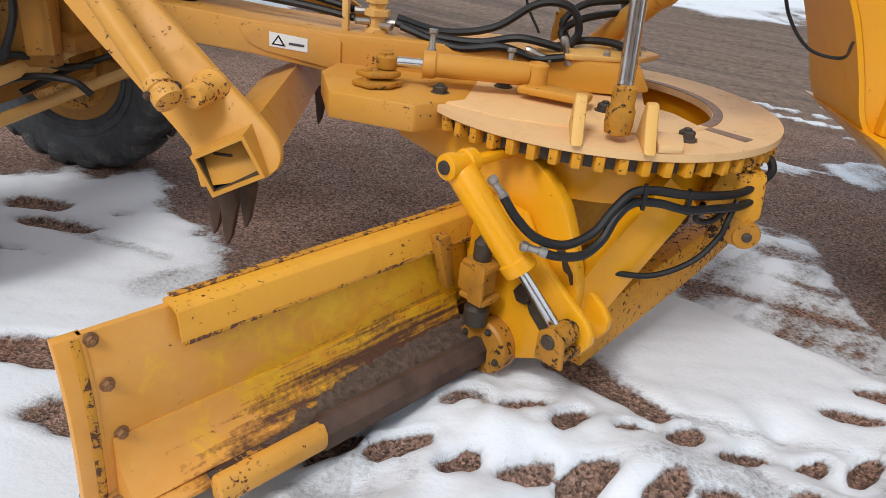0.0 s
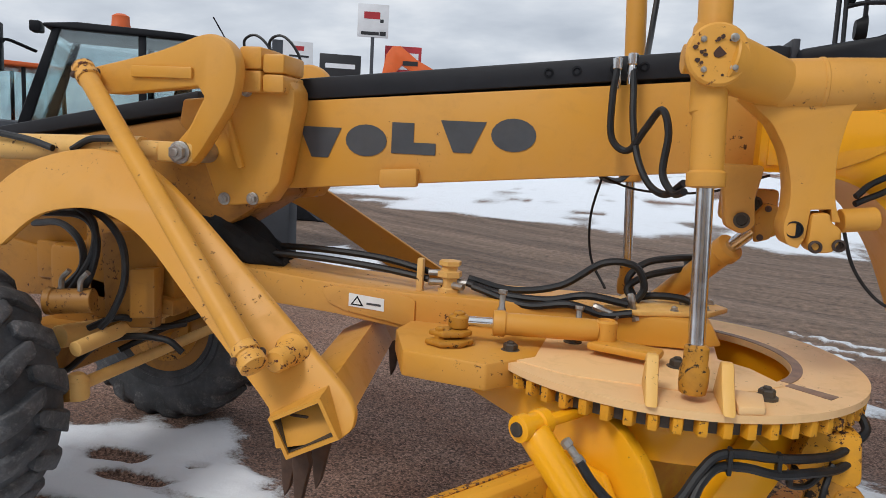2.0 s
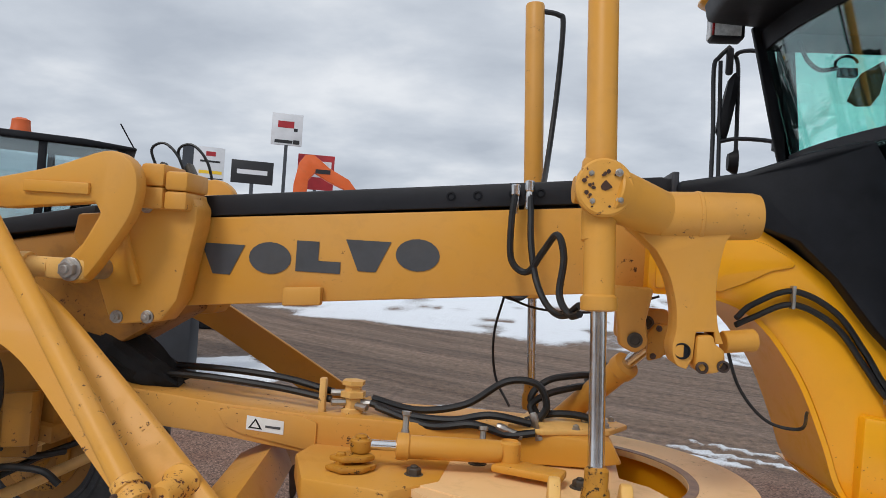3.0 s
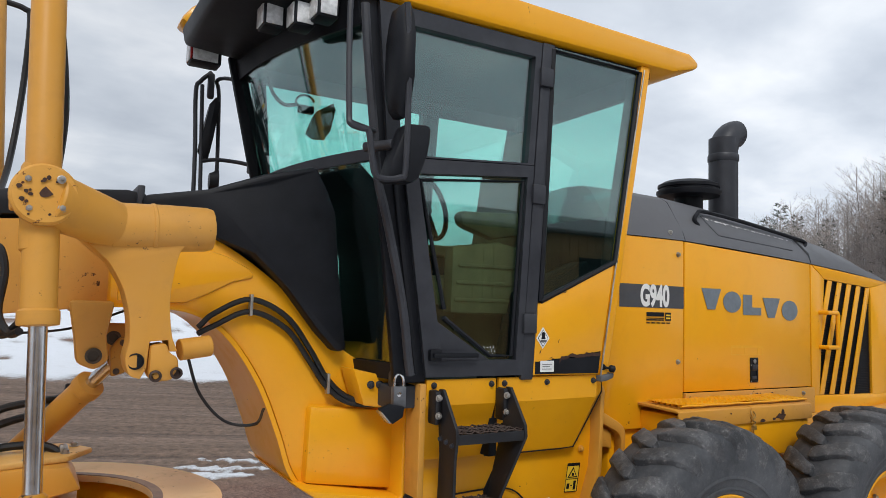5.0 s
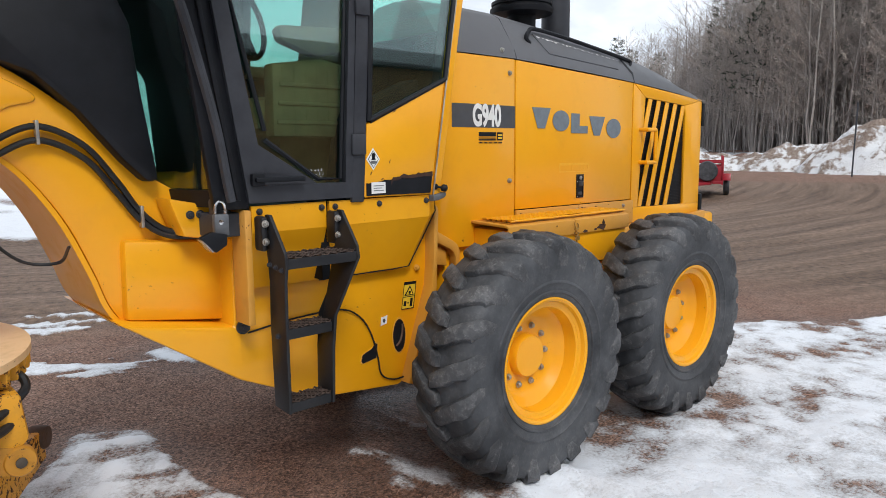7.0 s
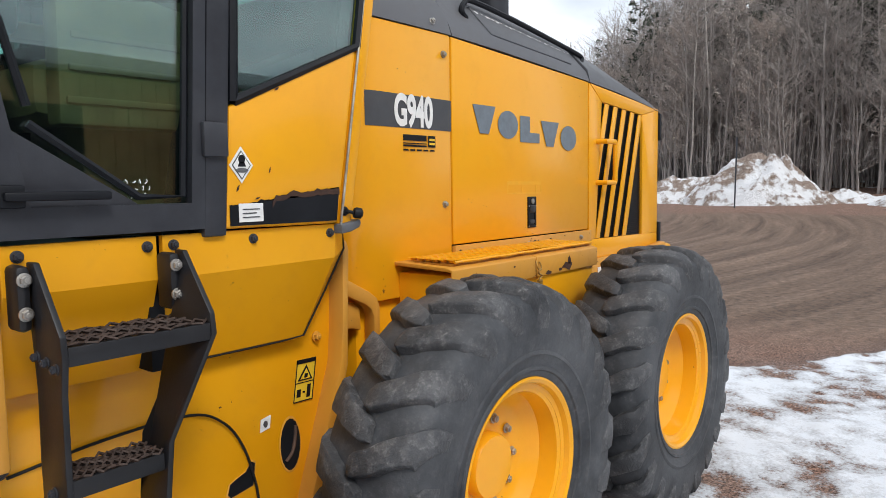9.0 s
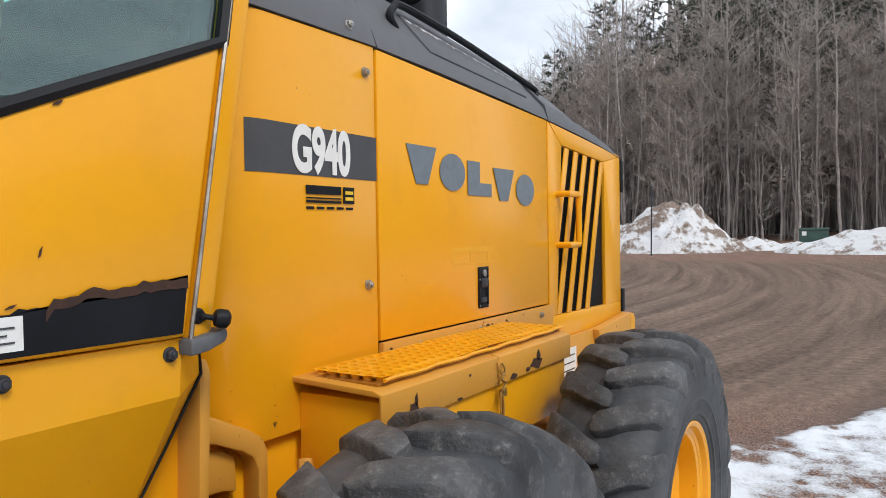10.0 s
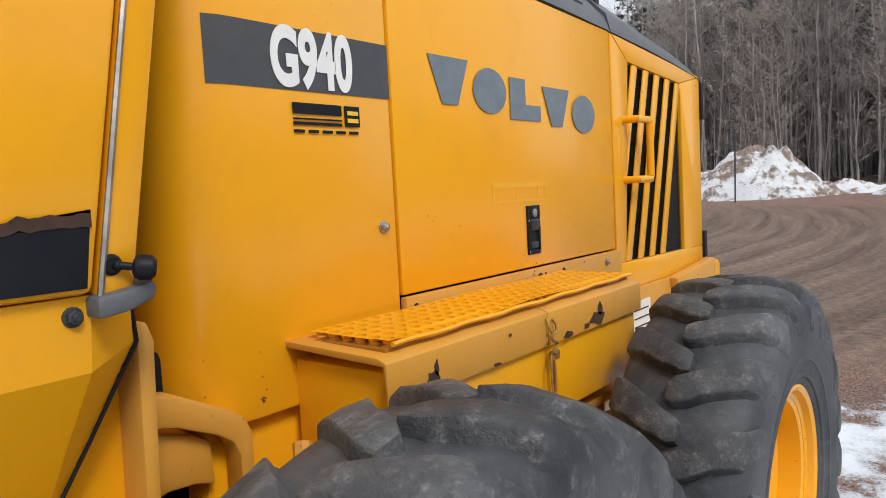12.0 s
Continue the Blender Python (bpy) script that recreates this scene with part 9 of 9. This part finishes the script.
for k in range(720):
    az = wood_rng.uniform(-8, 38) if k % 5 else wood_rng.uniform(24, 38)
    deep = wood_rng.rand() ** 1.3 * 24
    row = woods_edge(az) + deep
    x, y = -2 + row * math.cos(radians(az)), -2 + row * math.sin(radians(az))
    u = wood_rng.rand()
    if deep < 6:
        kind = 5 if u < 0.24 else 6 if u < 0.36 else 7 if u < 0.58 else 3 if u < 0.63 else 4 if u < 0.71 else 2 if u < 0.87 else 0
    else:
        kind = 8 if u < 0.05 else 9 if u < 0.10 else 5 if u < 0.25 else 0 if u < 0.45 else 1 if u < 0.65 else 2 if u < 0.82 else 3 if u < 0.88 else 7
    spots.append((kind, x, y, wood_rng.uniform(0.8, 1.2)))
for k in range(70):
    az = wood_rng.uniform(16, 28)
    row = woods_edge(az) + wood_rng.uniform(6, 24)
    spots.append((k % 5, -2 + row * math.cos(radians(az)), -2 + row * math.sin(radians(az)), wood_rng.uniform(0.85, 1.15)))
for az, extra, kind, size in ((23.6, 3, 8, 1.0), (22.5, 5, 9, 1.1), (33.0, 0, 9, 0.85), (32.2, 3, 9, 0.75), (12.0, 12, 8, 1.1), (17.0, 9, 8, 1.05), (8.0, 10, 9, 1.2), (6.2, 0, 3, 0.95), (5.0, 0.5, 4, 1.1), (19.5, 8, 8, 1.1)) + tuple((5.0 + 0.62 * k, 7 + (k * 7) % 11, 8 + k % 2, 0.85 + 0.05 * (k % 5)) for k in range(9)) + tuple((-4.0 + 1.15 * k, 6 + (k * 5) % 13, 8 + k % 2, 1.25 + 0.06 * (k % 4)) for k in range(17)):
    row = woods_edge(az) + extra
    spots.append((kind, -2 + row * math.cos(radians(az)), -2 + row * math.sin(radians(az)), size))
sx, sy = np.array([s[1] for s in spots]), np.array([s[2] for s in spots])
sz = ground_fields(sx, sy)[0]
for (kind, x, y, size), z in zip(spots, sz):
    size *= float(np.interp(math.degrees(math.atan2(y + 2, x + 2)), [20, 26], [1.0, 0.82]))
    plant(kind, x, y, float(z), size)
wv, wf, wm = np.concatenate(WV), np.concatenate(WF), np.concatenate(WM)
wme = bpy.data.meshes.new("far_woods")
wme.vertices.add(len(wv))
wme.vertices.foreach_set("co", wv.ravel())
wme.loops.add(wf.size)
wme.loops.foreach_set("vertex_index", wf.ravel().astype(np.int32))
wme.polygons.add(len(wf))
wme.polygons.foreach_set("loop_start", np.arange(0, wf.size, 4, dtype=np.int32))
wme.polygons.foreach_set("material_index", wm.astype(np.int32))
for mt in (BARK, BIRCH, TWIG, NEEDLE, DRY_LEAF):
    wme.materials.append(mt)
wme.update(calc_edges=True)
tagged(new("far_woods", wme), "bare late-winter woods with pale trunks and some pines", "woods", kind="stuff")
# the depth of the wood behind its edge: a sheet with haze painted into its tone
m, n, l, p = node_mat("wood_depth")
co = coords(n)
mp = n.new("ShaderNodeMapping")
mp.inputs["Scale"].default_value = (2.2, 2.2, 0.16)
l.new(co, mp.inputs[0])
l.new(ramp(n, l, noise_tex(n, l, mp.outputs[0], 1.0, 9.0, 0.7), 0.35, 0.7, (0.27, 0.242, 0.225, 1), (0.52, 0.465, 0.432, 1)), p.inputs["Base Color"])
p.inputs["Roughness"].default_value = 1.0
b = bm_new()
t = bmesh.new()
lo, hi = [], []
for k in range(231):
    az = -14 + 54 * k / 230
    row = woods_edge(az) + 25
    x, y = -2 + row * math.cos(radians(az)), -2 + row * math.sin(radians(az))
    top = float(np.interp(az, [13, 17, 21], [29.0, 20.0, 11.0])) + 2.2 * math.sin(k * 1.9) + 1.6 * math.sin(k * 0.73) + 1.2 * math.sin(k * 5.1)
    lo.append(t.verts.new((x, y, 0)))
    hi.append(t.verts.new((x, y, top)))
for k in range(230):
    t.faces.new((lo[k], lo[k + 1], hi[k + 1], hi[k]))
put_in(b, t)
tagged(part("backdrop", b, m), "pale backdrop of the distant woods, haze put into its colour", "backdrop", kind="structure")

# ---- snow piles ----
SNOW = None


def snow_material():
    m, n, l, p = node_mat("piled_snow")
    co = coords(n)
    a = noise_tex(n, l, co, 1.4, 8.0, 0.7)
    b = noise_tex(n, l, co, 9.0, 6.0, 0.65)
    flank = noise_tex(n, l, co, 0.35, 4.0, 0.6)
    soil = ramp(n, l, math_node(n, l, "ADD", a, math_node(n, l, "MULTIPLY", math_node(n, l, "SUBTRACT", flank, 0.5), 0.9)), 0.475, 0.61)
    col = mix(n, l, soil, (0.78, 0.785, 0.80, 1), mix(n, l, ramp(n, l, b, 0.35, 0.65), (0.17, 0.115, 0.085, 1), (0.36, 0.29, 0.245, 1)))
    l.new(col, p.inputs["Base Color"])
    p.inputs["Roughness"].default_value = 0.8
    l.new(bump(n, l, math_node(n, l, "ADD", b, math_node(n, l, "MULTIPLY", a, 2.0)), 0.8, 0.12), p.inputs["Normal"])
    return m


SNOW = snow_material()


def snow_pile(x, y, rx, ry, h, seed, turn=0.0):
    rng = np.random.RandomState(seed)
    n = 44
    b = bm_new()
    t = bmesh.new()
    gz = float(ground_fields(np.array([x]), np.array([y]))[0][0])
    vs = []
    U, V = np.meshgrid(np.linspace(-1, 1, n), np.linspace(-1, 1, n))
    rad = np.hypot(U, V)
    H = h * np.clip(1 - rad ** 2.1, -0.1, 1) * (0.9 + 0.19 * wavy(U, V, seed, 3.2) + 0.16 * wavy(U, V, seed + 1, 8.0)) + 0.10 * h * wavy(U, V, seed + 2, 17.0) * (rad < 0.95) - 0.15
    c, s = math.cos(turn), math.sin(turn)
    for j in range(n):
        row = []
        for i in range(n):
            px, py = U[j, i] * rx, V[j, i] * ry
            row.append(t.verts.new((x + c * px - s * py, y + s * px + c * py, gz + H[j, i])))
        vs.append(row)
    for j in range(n - 1):
        for i in range(n - 1):
            t.faces.new((vs[j][i], vs[j][i + 1], vs[j + 1][i + 1], vs[j + 1][i]))
    put_in(b, t)
    return tagged(part("snow_mound", b, SNOW), "dirty ploughed snow pile beside the gravel lot", "snow pile", "snow piles at the lot's edge")


for x, y, rx, ry, h, seed, turn in ((41.5, 9.6, 4.4, 3.0, 2.7, 3, 1.8), (42.5, 14.0, 5.0, 2.4, 1.6, 4, 1.9), (41, 19, 4, 2, 1.0, 5, 2.0), (43.5, 5.6, 2.5, 1.6, 0.9, 6, 1.7), (41.0, -0.8, 5.0, 2.4, 1.3, 7, 1.6), (58, 34, 6, 3, 1.8, 8, 2.3), (45, 3.2, 2.5, 1.5, 0.5, 9, 1.6), (70, 52, 9, 3, 1.8, 10, 2.3), (50, 24, 4, 2, 1.0, 11, 2.2)):
    snow_pile(x, y, rx, ry, h, seed, turn)

# ---- far left: signs and parked machines ----
SIGN_WHITE = plain("sign_white", (0.62, 0.63, 0.65), 0.6, 0.08, 1.0)
SIGN_BLACK = plain("sign_black", (0.012, 0.012, 0.014), 0.5, 0.2, 1.0)
SIGN_RED = plain("sign_red", (0.36, 0.018, 0.025), 0.5, 0.15, 1.0)
POST = plain("dark_post", (0.035, 0.04, 0.05), 0.6, 0.2, 2.0)
ORANGE = paint("orange_paint", (0.62, 0.105, 0.02), (0.66, 0.13, 0.035), 0.45, 0.08, 0.25, coat=0.0)
TRAILER_RED = paint("red_trailer_paint", (0.30, 0.012, 0.025), (0.34, 0.02, 0.035), 0.4, 0.08, 0.2, coat=0.1)
GREEN_BOX = plain("green_utility_paint", (0.035, 0.075, 0.06), 0.6, 0.2, 2.0)


def sign(x, y, w, z0, z1, turn, panel, label, bars, posts=1):
    """A board on posts, its brand wording as plain bars: (u0, u1, v0, v1, material)."""
    e = thing("dealer_sign", label, "sign", "dealer signs", at=(x, y, 0))
    e.rotation_euler = (0, 0, turn)
    b = bm_new()
    box(b, -w / 2, w / 2, -0.12, 0.12, z0, z1, 0.03)
    part("board", b, panel, e)
    for k in range(posts):
        px = (k - (posts - 1) / 2) * w * 0.7
        part("post", box(bm_new(), px - 0.14, px + 0.14, -0.1, 0.1, -0.5, z0 + 0.01, 0.02), POST, e)
    for u0, u1, v0, v1, mt in bars:
        part("sign_bar", box(bm_new(), -w / 2 + w * u0, -w / 2 + w * u1, -0.135, -0.122, z0 + (z1 - z0) * v0, z0 + (z1 - z0) * v1, 0), mt, e)
    return e


EYE = (-3.21, -3.345)


def off(dx, dy, dist):
    k = dist / math.hypot(dx, dy)
    return EYE[0] + dx * k, EYE[1] + dy * k


x, y = off(-0.330, 0.944, 60)
sign(x, y, 2.5, 10.6, 13.2, 0.33, SIGN_WHITE, "tall white dealer sign with a red mark on a dark post", ((0.2, 0.72, 0.55, 0.76, SIGN_RED), (0.72, 0.84, 0.45, 0.55, SIGN_BLACK), (0.12, 0.70, 0.06, 0.16, SIGN_BLACK), (0.72, 0.92, 0.05, 0.18, SIGN_BLACK)))
x, y = off(-0.3695, 0.929, 55)
sign(x, y, 3.05, 6.75, 8.45, 0.38, SIGN_BLACK, "black dealer sign with pale wording on a post", ((0.14, 0.86, 0.40, 0.60, SIGN_WHITE),))
x, y = off(-0.428, 0.904, 58)
sign(x, y, 3.1, 4.6, 9.55, 0.44, SIGN_WHITE, "large white dealer sign with several small marks", ((0.0, 0.26, 0.62, 1.0, POST), (0.55, 0.78, 0.86, 0.93, SIGN_RED), (0.42, 0.9, 0.76, 0.79, SIGN_BLACK), (0.40, 0.95, 0.58, 0.63, LABEL), (0.30, 0.95, 0.30, 0.40, SIGN_BLACK), (0.02, 0.98, 0.50, 0.515, SIGN_BLACK)), 2)
x, y = off(-0.2895, 0.957, 62)
sign(x, y, 3.1, 7.3, 10.3, 0.28, SIGN_RED, "red dealer sign with white wording behind an excavator", ((0.10, 0.92, 0.62, 0.82, SIGN_WHITE), (0.18, 0.85, 0.36, 0.5, SIGN_WHITE)))

# orange excavator with raised boom
x, y = off(-0.28, 0.96, 44)
exc = thing("excavator", "orange excavator with a raised boom, parked far off", "excavator", at=(x, y, 0))
exc.rotation_euler = (0, 0, 0.29)
b = bm_new()
prism(b, [(-1.75, 3.3), (-1.7, 6.0), (-1.45, 7.3), (-1.1, 7.8), (-0.6, 7.85), (0.4, 7.1), (1.6, 6.5), (2.1, 5.9), (2.35, 5.2), (1.95, 5.2), (1.3, 5.9), (0.3, 6.3), (-0.5, 6.75), (-0.85, 6.3), (-1.0, 3.3)], -0.3, 0.3, bev=0.05)
part("boom", b, ORANGE, exc)
b = bm_new()
prism(b, [(-2.2, 1.2), (2.6, 1.2), (2.6, 2.6), (1.2, 3.0), (-1.0, 3.4), (-2.2, 3.3)], -1.4, 1.4, bev=0.1)
part("body", b, ORANGE, exc)
for s in (-1, 1):
    b = bm_new()
    prism(b, [(-2.2, 0.5), (-1.9, 0.1), (1.9, 0.1), (2.2, 0.5), (1.9, 1.0), (-1.9, 1.0)], s * 1.5, s * 0.95, bev=0.08)
    part("track", b, RUBBER, exc)
part("boom_mark", box(bm_new(), -0.45, 0.45, -0.33, -0.305, 6.72, 6.98, 0), SIGN_BLACK, exc)


def cab_machine(name, label, at, turn, body, roof_mat, size=1.0, beacon=True, loader=True):
    """A tractor with a glazed cab, seen behind the grader's nose."""
    e = thing(name, label, "tractor", at=(at[0], at[1], 0))
    e.rotation_euler = (0, 0, turn)
    e.scale = (size, size, size)
    b = bm_new()
    prism(b, [(-0.95, 1.15), (0.9, 1.15), (0.9, 1.75), (-0.95, 1.75)], -0.8, 0.8, bev=0.06)
    part("cab_base", b, body, e)
    posts = {"front": [(-0.95, 1.7), (-0.84, 1.7), (-0.54, 3.09), (-0.61, 3.09)], "middle": [(0.12, 1.7), (0.19, 1.7), (0.19, 3.09), (0.12, 3.09)], "rear": [(0.84, 1.7), (0.92, 1.7), (0.86, 3.09), (0.79, 3.09)]}
    for s in (-1, 1):
        for pts in posts.values():
            part("cab_post", prism(bm_new(), pts, s * 0.80, s * 0.70, bev=0.02), BLK, e)
        part("side_window", prism(bm_new(), [(-0.86, 1.72), (0.84, 1.72), (0.78, 3.08), (-0.54, 3.08)], s * 0.76, s * 0.75, bev=0), CLEAR, e)
    part("windscreen", prism(bm_new(), [(-0.92, 1.72), (-0.91, 1.72), (-0.58, 3.0), (-0.59, 3.0)], -0.7, 0.7, bev=0), CLEAR, e)
    part("rear_window", prism(bm_new(), [(0.87, 1.72), (0.88, 1.72), (0.81, 3.0), (0.80, 3.0)], -0.7, 0.7, bev=0), CLEAR, e)
    b = bm_new()
    prism(b, [(-0.68, 3.07), (0.95, 3.06), (0.97, 3.11), (0.5, 3.16), (-0.4, 3.17), (-0.70, 3.12)], -0.84, 0.84, bev=0.03)
    part("roof", b, roof_mat, e)
    part("seat", prism(bm_new(), [(-0.1, 1.7), (0.5, 1.7), (0.6, 2.5), (0.45, 2.5), (0.35, 2.0), (-0.1, 1.95)], -0.25, 0.25, bev=0.04), DARK, e)
    b = bm_new()
    prism(b, [(-2.9, 1.0), (-0.95, 1.0), (-0.95, 1.85), (-1.4, 1.85), (-2.8, 1.65), (-2.95, 1.4)], -0.5, 0.5, bev=0.08)
    part("hood", b, body, e)
    for wx, r in ((-2.3, 0.6), (0.6, 0.8)):
        for s in (-1, 1):
            b = bm_new()
            lathe(b, (wx, s * 0.75, r), Y * s, [(r * 0.4, 0), (r * 0.95, 0.02), (r, 0.08), (r, 0.32), (r * 0.95, 0.38), (r * 0.5, 0.36), (r * 0.45, 0.3)], 28)
            part("wheel", b, RUBBER, e)
    part("mirror", box(bm_new(), -1.05, -0.98, -1.15, -0.95, 2.45, 3.05, 0.02), BLK, e)
    part("mirror_arm", tube(bm_new(), [(-0.75, -0.78, 2.75), (-0.95, -0.95, 2.85), (-1.0, -1.0, 2.8)], 0.02, 6), BLK, e)
    if beacon:
        b = bm_new()
        lathe(b, (-0.05, -0.55, 3.17), Z, [(0.09, 0), (0.09, 0.04), (0.085, 0.05), (0.08, 0.17), (0.04, 0.2)], 16)
        part("beacon", b, ORANGE, e, "orange beacon")
        part("antenna", tube(bm_new(), [(0.95, -0.6, 3.1), (0.8, -0.62, 3.45)], 0.008, 5, smooth=False), BLK, e)
    part("front_lamp", box(bm_new(), -0.82, -0.72, -0.7, -0.45, 3.02, 3.16, 0.02), BLK, e)
    if loader:
        b = bm_new()
        prism(b, [(0.9, 1.5), (1.5, 2.0), (2.6, 1.4), (3.3, 0.5), (3.15, 0.4), (2.45, 1.2), (1.5, 1.7)], -0.75, -0.6, bev=0.03)
        part("lift_arm", b, BLK, e)
    return e


x, y = off(-0.600, 0.800, 12.3)
cab_machine("tractor", "dark tractor with a black cab and orange beacon", (x, y), 0.55, POST, BLK, 1.0, True, False).scale = (1.5, 1.1, 1.06)
x, y = off(-0.70, 0.714, 16.5)
cab_machine("compact_loader", "orange tractor with a dark glazed cab", (x, y), 0.9, ORANGE, ORANGE, 0.97, False, False)
x, y = off(-0.80, 0.60, 19.0)
cab_machine("compact_loader", "orange tractor with a dark glazed cab", (x, y), 0.7, ORANGE, ORANGE, 0.95, True, False)
# raised implement coupler with hoses beside the yoke
x, y = off(-0.46, 0.888, 11.0)
imp = thing("loader_coupler", "yellow and black hydraulic coupler with looped hoses", "attachment", at=(x, y, 0))
for dx in (-0.15, 0.25):
    part("coupler_arm", prism(bm_new(), [(dx - 0.12, 2.2), (dx + 0.1, 2.2), (dx + 0.12, 2.9), (dx, 3.12), (dx - 0.12, 2.95)], -0.1, 0.1, bev=0.03), GREASE_SHADE, imp)
    part("coupler_hose", tube(bm_new(), [(dx, -0.1, 2.9), (dx - 0.1, -0.2, 3.25), (dx + 0.1, -0.2, 3.35), (dx + 0.35, -0.2, 3.1), (dx + 0.45, -0.1, 2.6)], 0.02, 6), HOSE, imp)
part("mast", box(bm_new(), -0.4, 0.5, -0.15, 0.15, -0.05, 2.3, 0.05), POST, imp)
# loader bucket on the ground
x, y = off(-0.400, 0.916, 18.0)
bk = thing("loader_bucket", "dark loader bucket standing on the gravel", "bucket", at=(x, y, 0))
b = bm_new()
prism(b, [(-0.9, 0.05), (0.7, 0.0), (0.75, 0.06), (-0.6, 0.14), (-0.85, 0.5), (-0.75, 0.95), (-0.85, 1.0), (-1.0, 0.6)], -0.9, 0.9, bev=0.03)
part("shell", b, BLK, bk)
for s in (-1, 1):
    part("side_plate", prism(bm_new(), [(-0.95, 0.1), (0.6, 0.04), (-0.75, 0.98)], s * 0.92, s * 0.88, bev=0.01), BLK, bk)

# ---- right: trailer, post, utility box ----
tx, ty = 22.7, 10.2
trailer = thing("utility_trailer", "red steel utility trailer with a spare wheel", "trailer", at=(tx, ty, float(ground_fields(np.array([tx]), np.array([ty]))[0][0])))
trailer.rotation_euler = (0, 0, 0.47)
trailer.scale = (1.12, 1.12, 1.12)
b = bm_new()
box(b, -1.6, 1.6, -0.8, 0.8, 0.45, 0.52, 0.01)
part("deck", b, RUST, trailer)
for y0, y1, x0, x1 in ((-0.82, -0.78, -1.6, 1.6), (0.78, 0.82, -1.6, 1.6), (-0.82, 0.82, -1.64, -1.60), (-0.82, 0.82, 1.60, 1.64)):
    b = bm_new()
    box(b, x0, x1, y0, y1, 0.45, 0.54, 0.004)
    box(b, x0, x1, y0, y1, 1.10, 1.16, 0.004)
    part("side_rail", b, TRAILER_RED, trailer)
    b = bm_new()
    box(b, x0 + 0.005, x1 - 0.005, y0 + 0.012, y1 - 0.012, 0.54, 1.0, 0.002)
    part("side_panel", b, TRAILER_RED, trailer)
for px_ in (-1.6, -0.8, 0.0, 0.8, 1.6):
    for py_ in (-0.8, 0.8):
        part("stake", box(bm_new(), px_ - 0.035, px_ + 0.035, py_ - 0.035, py_ + 0.035, 0.42, 1.32 if px_ in (-1.6, 1.6) else 1.17, 0.004), TRAILER_RED, trailer)
for s in (-1, 1):
    b = bm_new()
    lathe(b, (0.2, s * 0.86, 0.33), Y * s, [(0.17, 0), (0.32, 0.01), (0.34, 0.05), (0.34, 0.15), (0.31, 0.19), (0.18, 0.18)], 24)
    w_ = part("wheel", b, RUBBER, trailer)
    part("hub", lathe(bm_new(), (0.2, s * 0.88, 0.33), Y * s, [(0.17, 0), (0.17, 0.12), (0.06, 0.14), (0.02, 0.16)], 20), WHITE, trailer)
    part("fender", prism(bm_new(), [(-0.25, 0.5), (-0.15, 0.72), (0.55, 0.72), (0.65, 0.5), (0.62, 0.5), (0.53, 0.69), (-0.13, 0.69), (-0.22, 0.5)], s * 0.84, s * 1.08, bev=0.004), TRAILER_RED, trailer)
b = bm_new()
lathe(b, (-1.66, -0.35, 0.85), -X, [(0.16, 0), (0.30, 0.01), (0.32, 0.05), (0.32, 0.13), (0.29, 0.17), (0.17, 0.16)], 24)
part("spare_tyre", b, RUBBER, trailer)
part("spare_hub", lathe(bm_new(), (-1.68, -0.35, 0.85), -X, [(0.16, 0), (0.16, 0.11), (0.05, 0.13)], 18), WHITE, trailer)
part("drawbar", prism(bm_new(), [(-1.6, -0.5), (-2.7, -0.04), (-2.7, 0.04), (-1.6, 0.5)], 0.42, 0.5, "z", 0.01), TRAILER_RED, trailer)
ux, uy = 47.0, 2.5
uz = float(ground_fields(np.array([ux]), np.array([uy]))[0][0])
ub = thing("utility_box", "green metal utility box at the wood's edge", "utility box", at=(ux, uy, uz))
b = bm_new()
box(b, -0.6, 0.6, -0.75, 0.75, -0.05, 1.05, 0.03)
prism(b, [(-0.66, 1.05), (0.66, 1.05), (0.6, 1.16), (-0.6, 1.12)], -0.8, 0.8, bev=0.02)
part("cabinet", b, GREEN_BOX, ub)
part("notice", box(bm_new(), -0.615, -0.602, 0.35, 0.6, 0.7, 0.95, 0), WHITE, ub)
px_, py_ = 36.6, 9.3
pz_ = float(ground_fields(np.array([px_]), np.array([py_]))[0][0])
b = bm_new()
tube(b, [(px_, py_, pz_ - 0.2), (px_ + 0.03, py_ - 0.05, pz_ + 3.7)], 0.04, 8, smooth=False)
tagged(part("marker_pole", b, POST), "thin grey marker pole by the snow pile", "pole")

# ---- unseen tan block shaped as a shed, added for the cab glass to reflect ----
shed = thing("reflection_shed", "long tan shed-shaped block, added out of view for the cab glass to reflect", "shed", at=(2.0, -19.0, 0.0))
SHED = plain("tan_reflection_siding", (0.34, 0.19, 0.075), 0.6, 0.3, 0.6)
SHED_ROOF = plain("grey_metal_roof", (0.16, 0.16, 0.17), 0.5, 0.2, 0.5)
b = bm_new()
box(b, -26, 26, -6, 2.0, -0.1, 4.6, 0.02)
for k in range(130):
    x = -25.8 + 0.4 * k
    box(b, x, x + 0.06, 2.0, 2.03, 0.0, 4.58, 0.0)
part("wall", b, SHED, shed)
part("roof", prism(bm_new(), [(-6.4, 4.6), (2.4, 4.6), (2.4, 4.72), (-2.0, 5.9), (-6.4, 4.72)], -26.3, 26.3, "x", 0.02), SHED_ROOF, shed)
for x in (-14.0, 2.0, 14.0):
    part("sliding_door", box(bm_new(), x - 2.2, x + 2.2, 2.035, 2.10, 0.02, 3.8, 0.01), DARK, shed, "dark door panel added to the unseen shed")
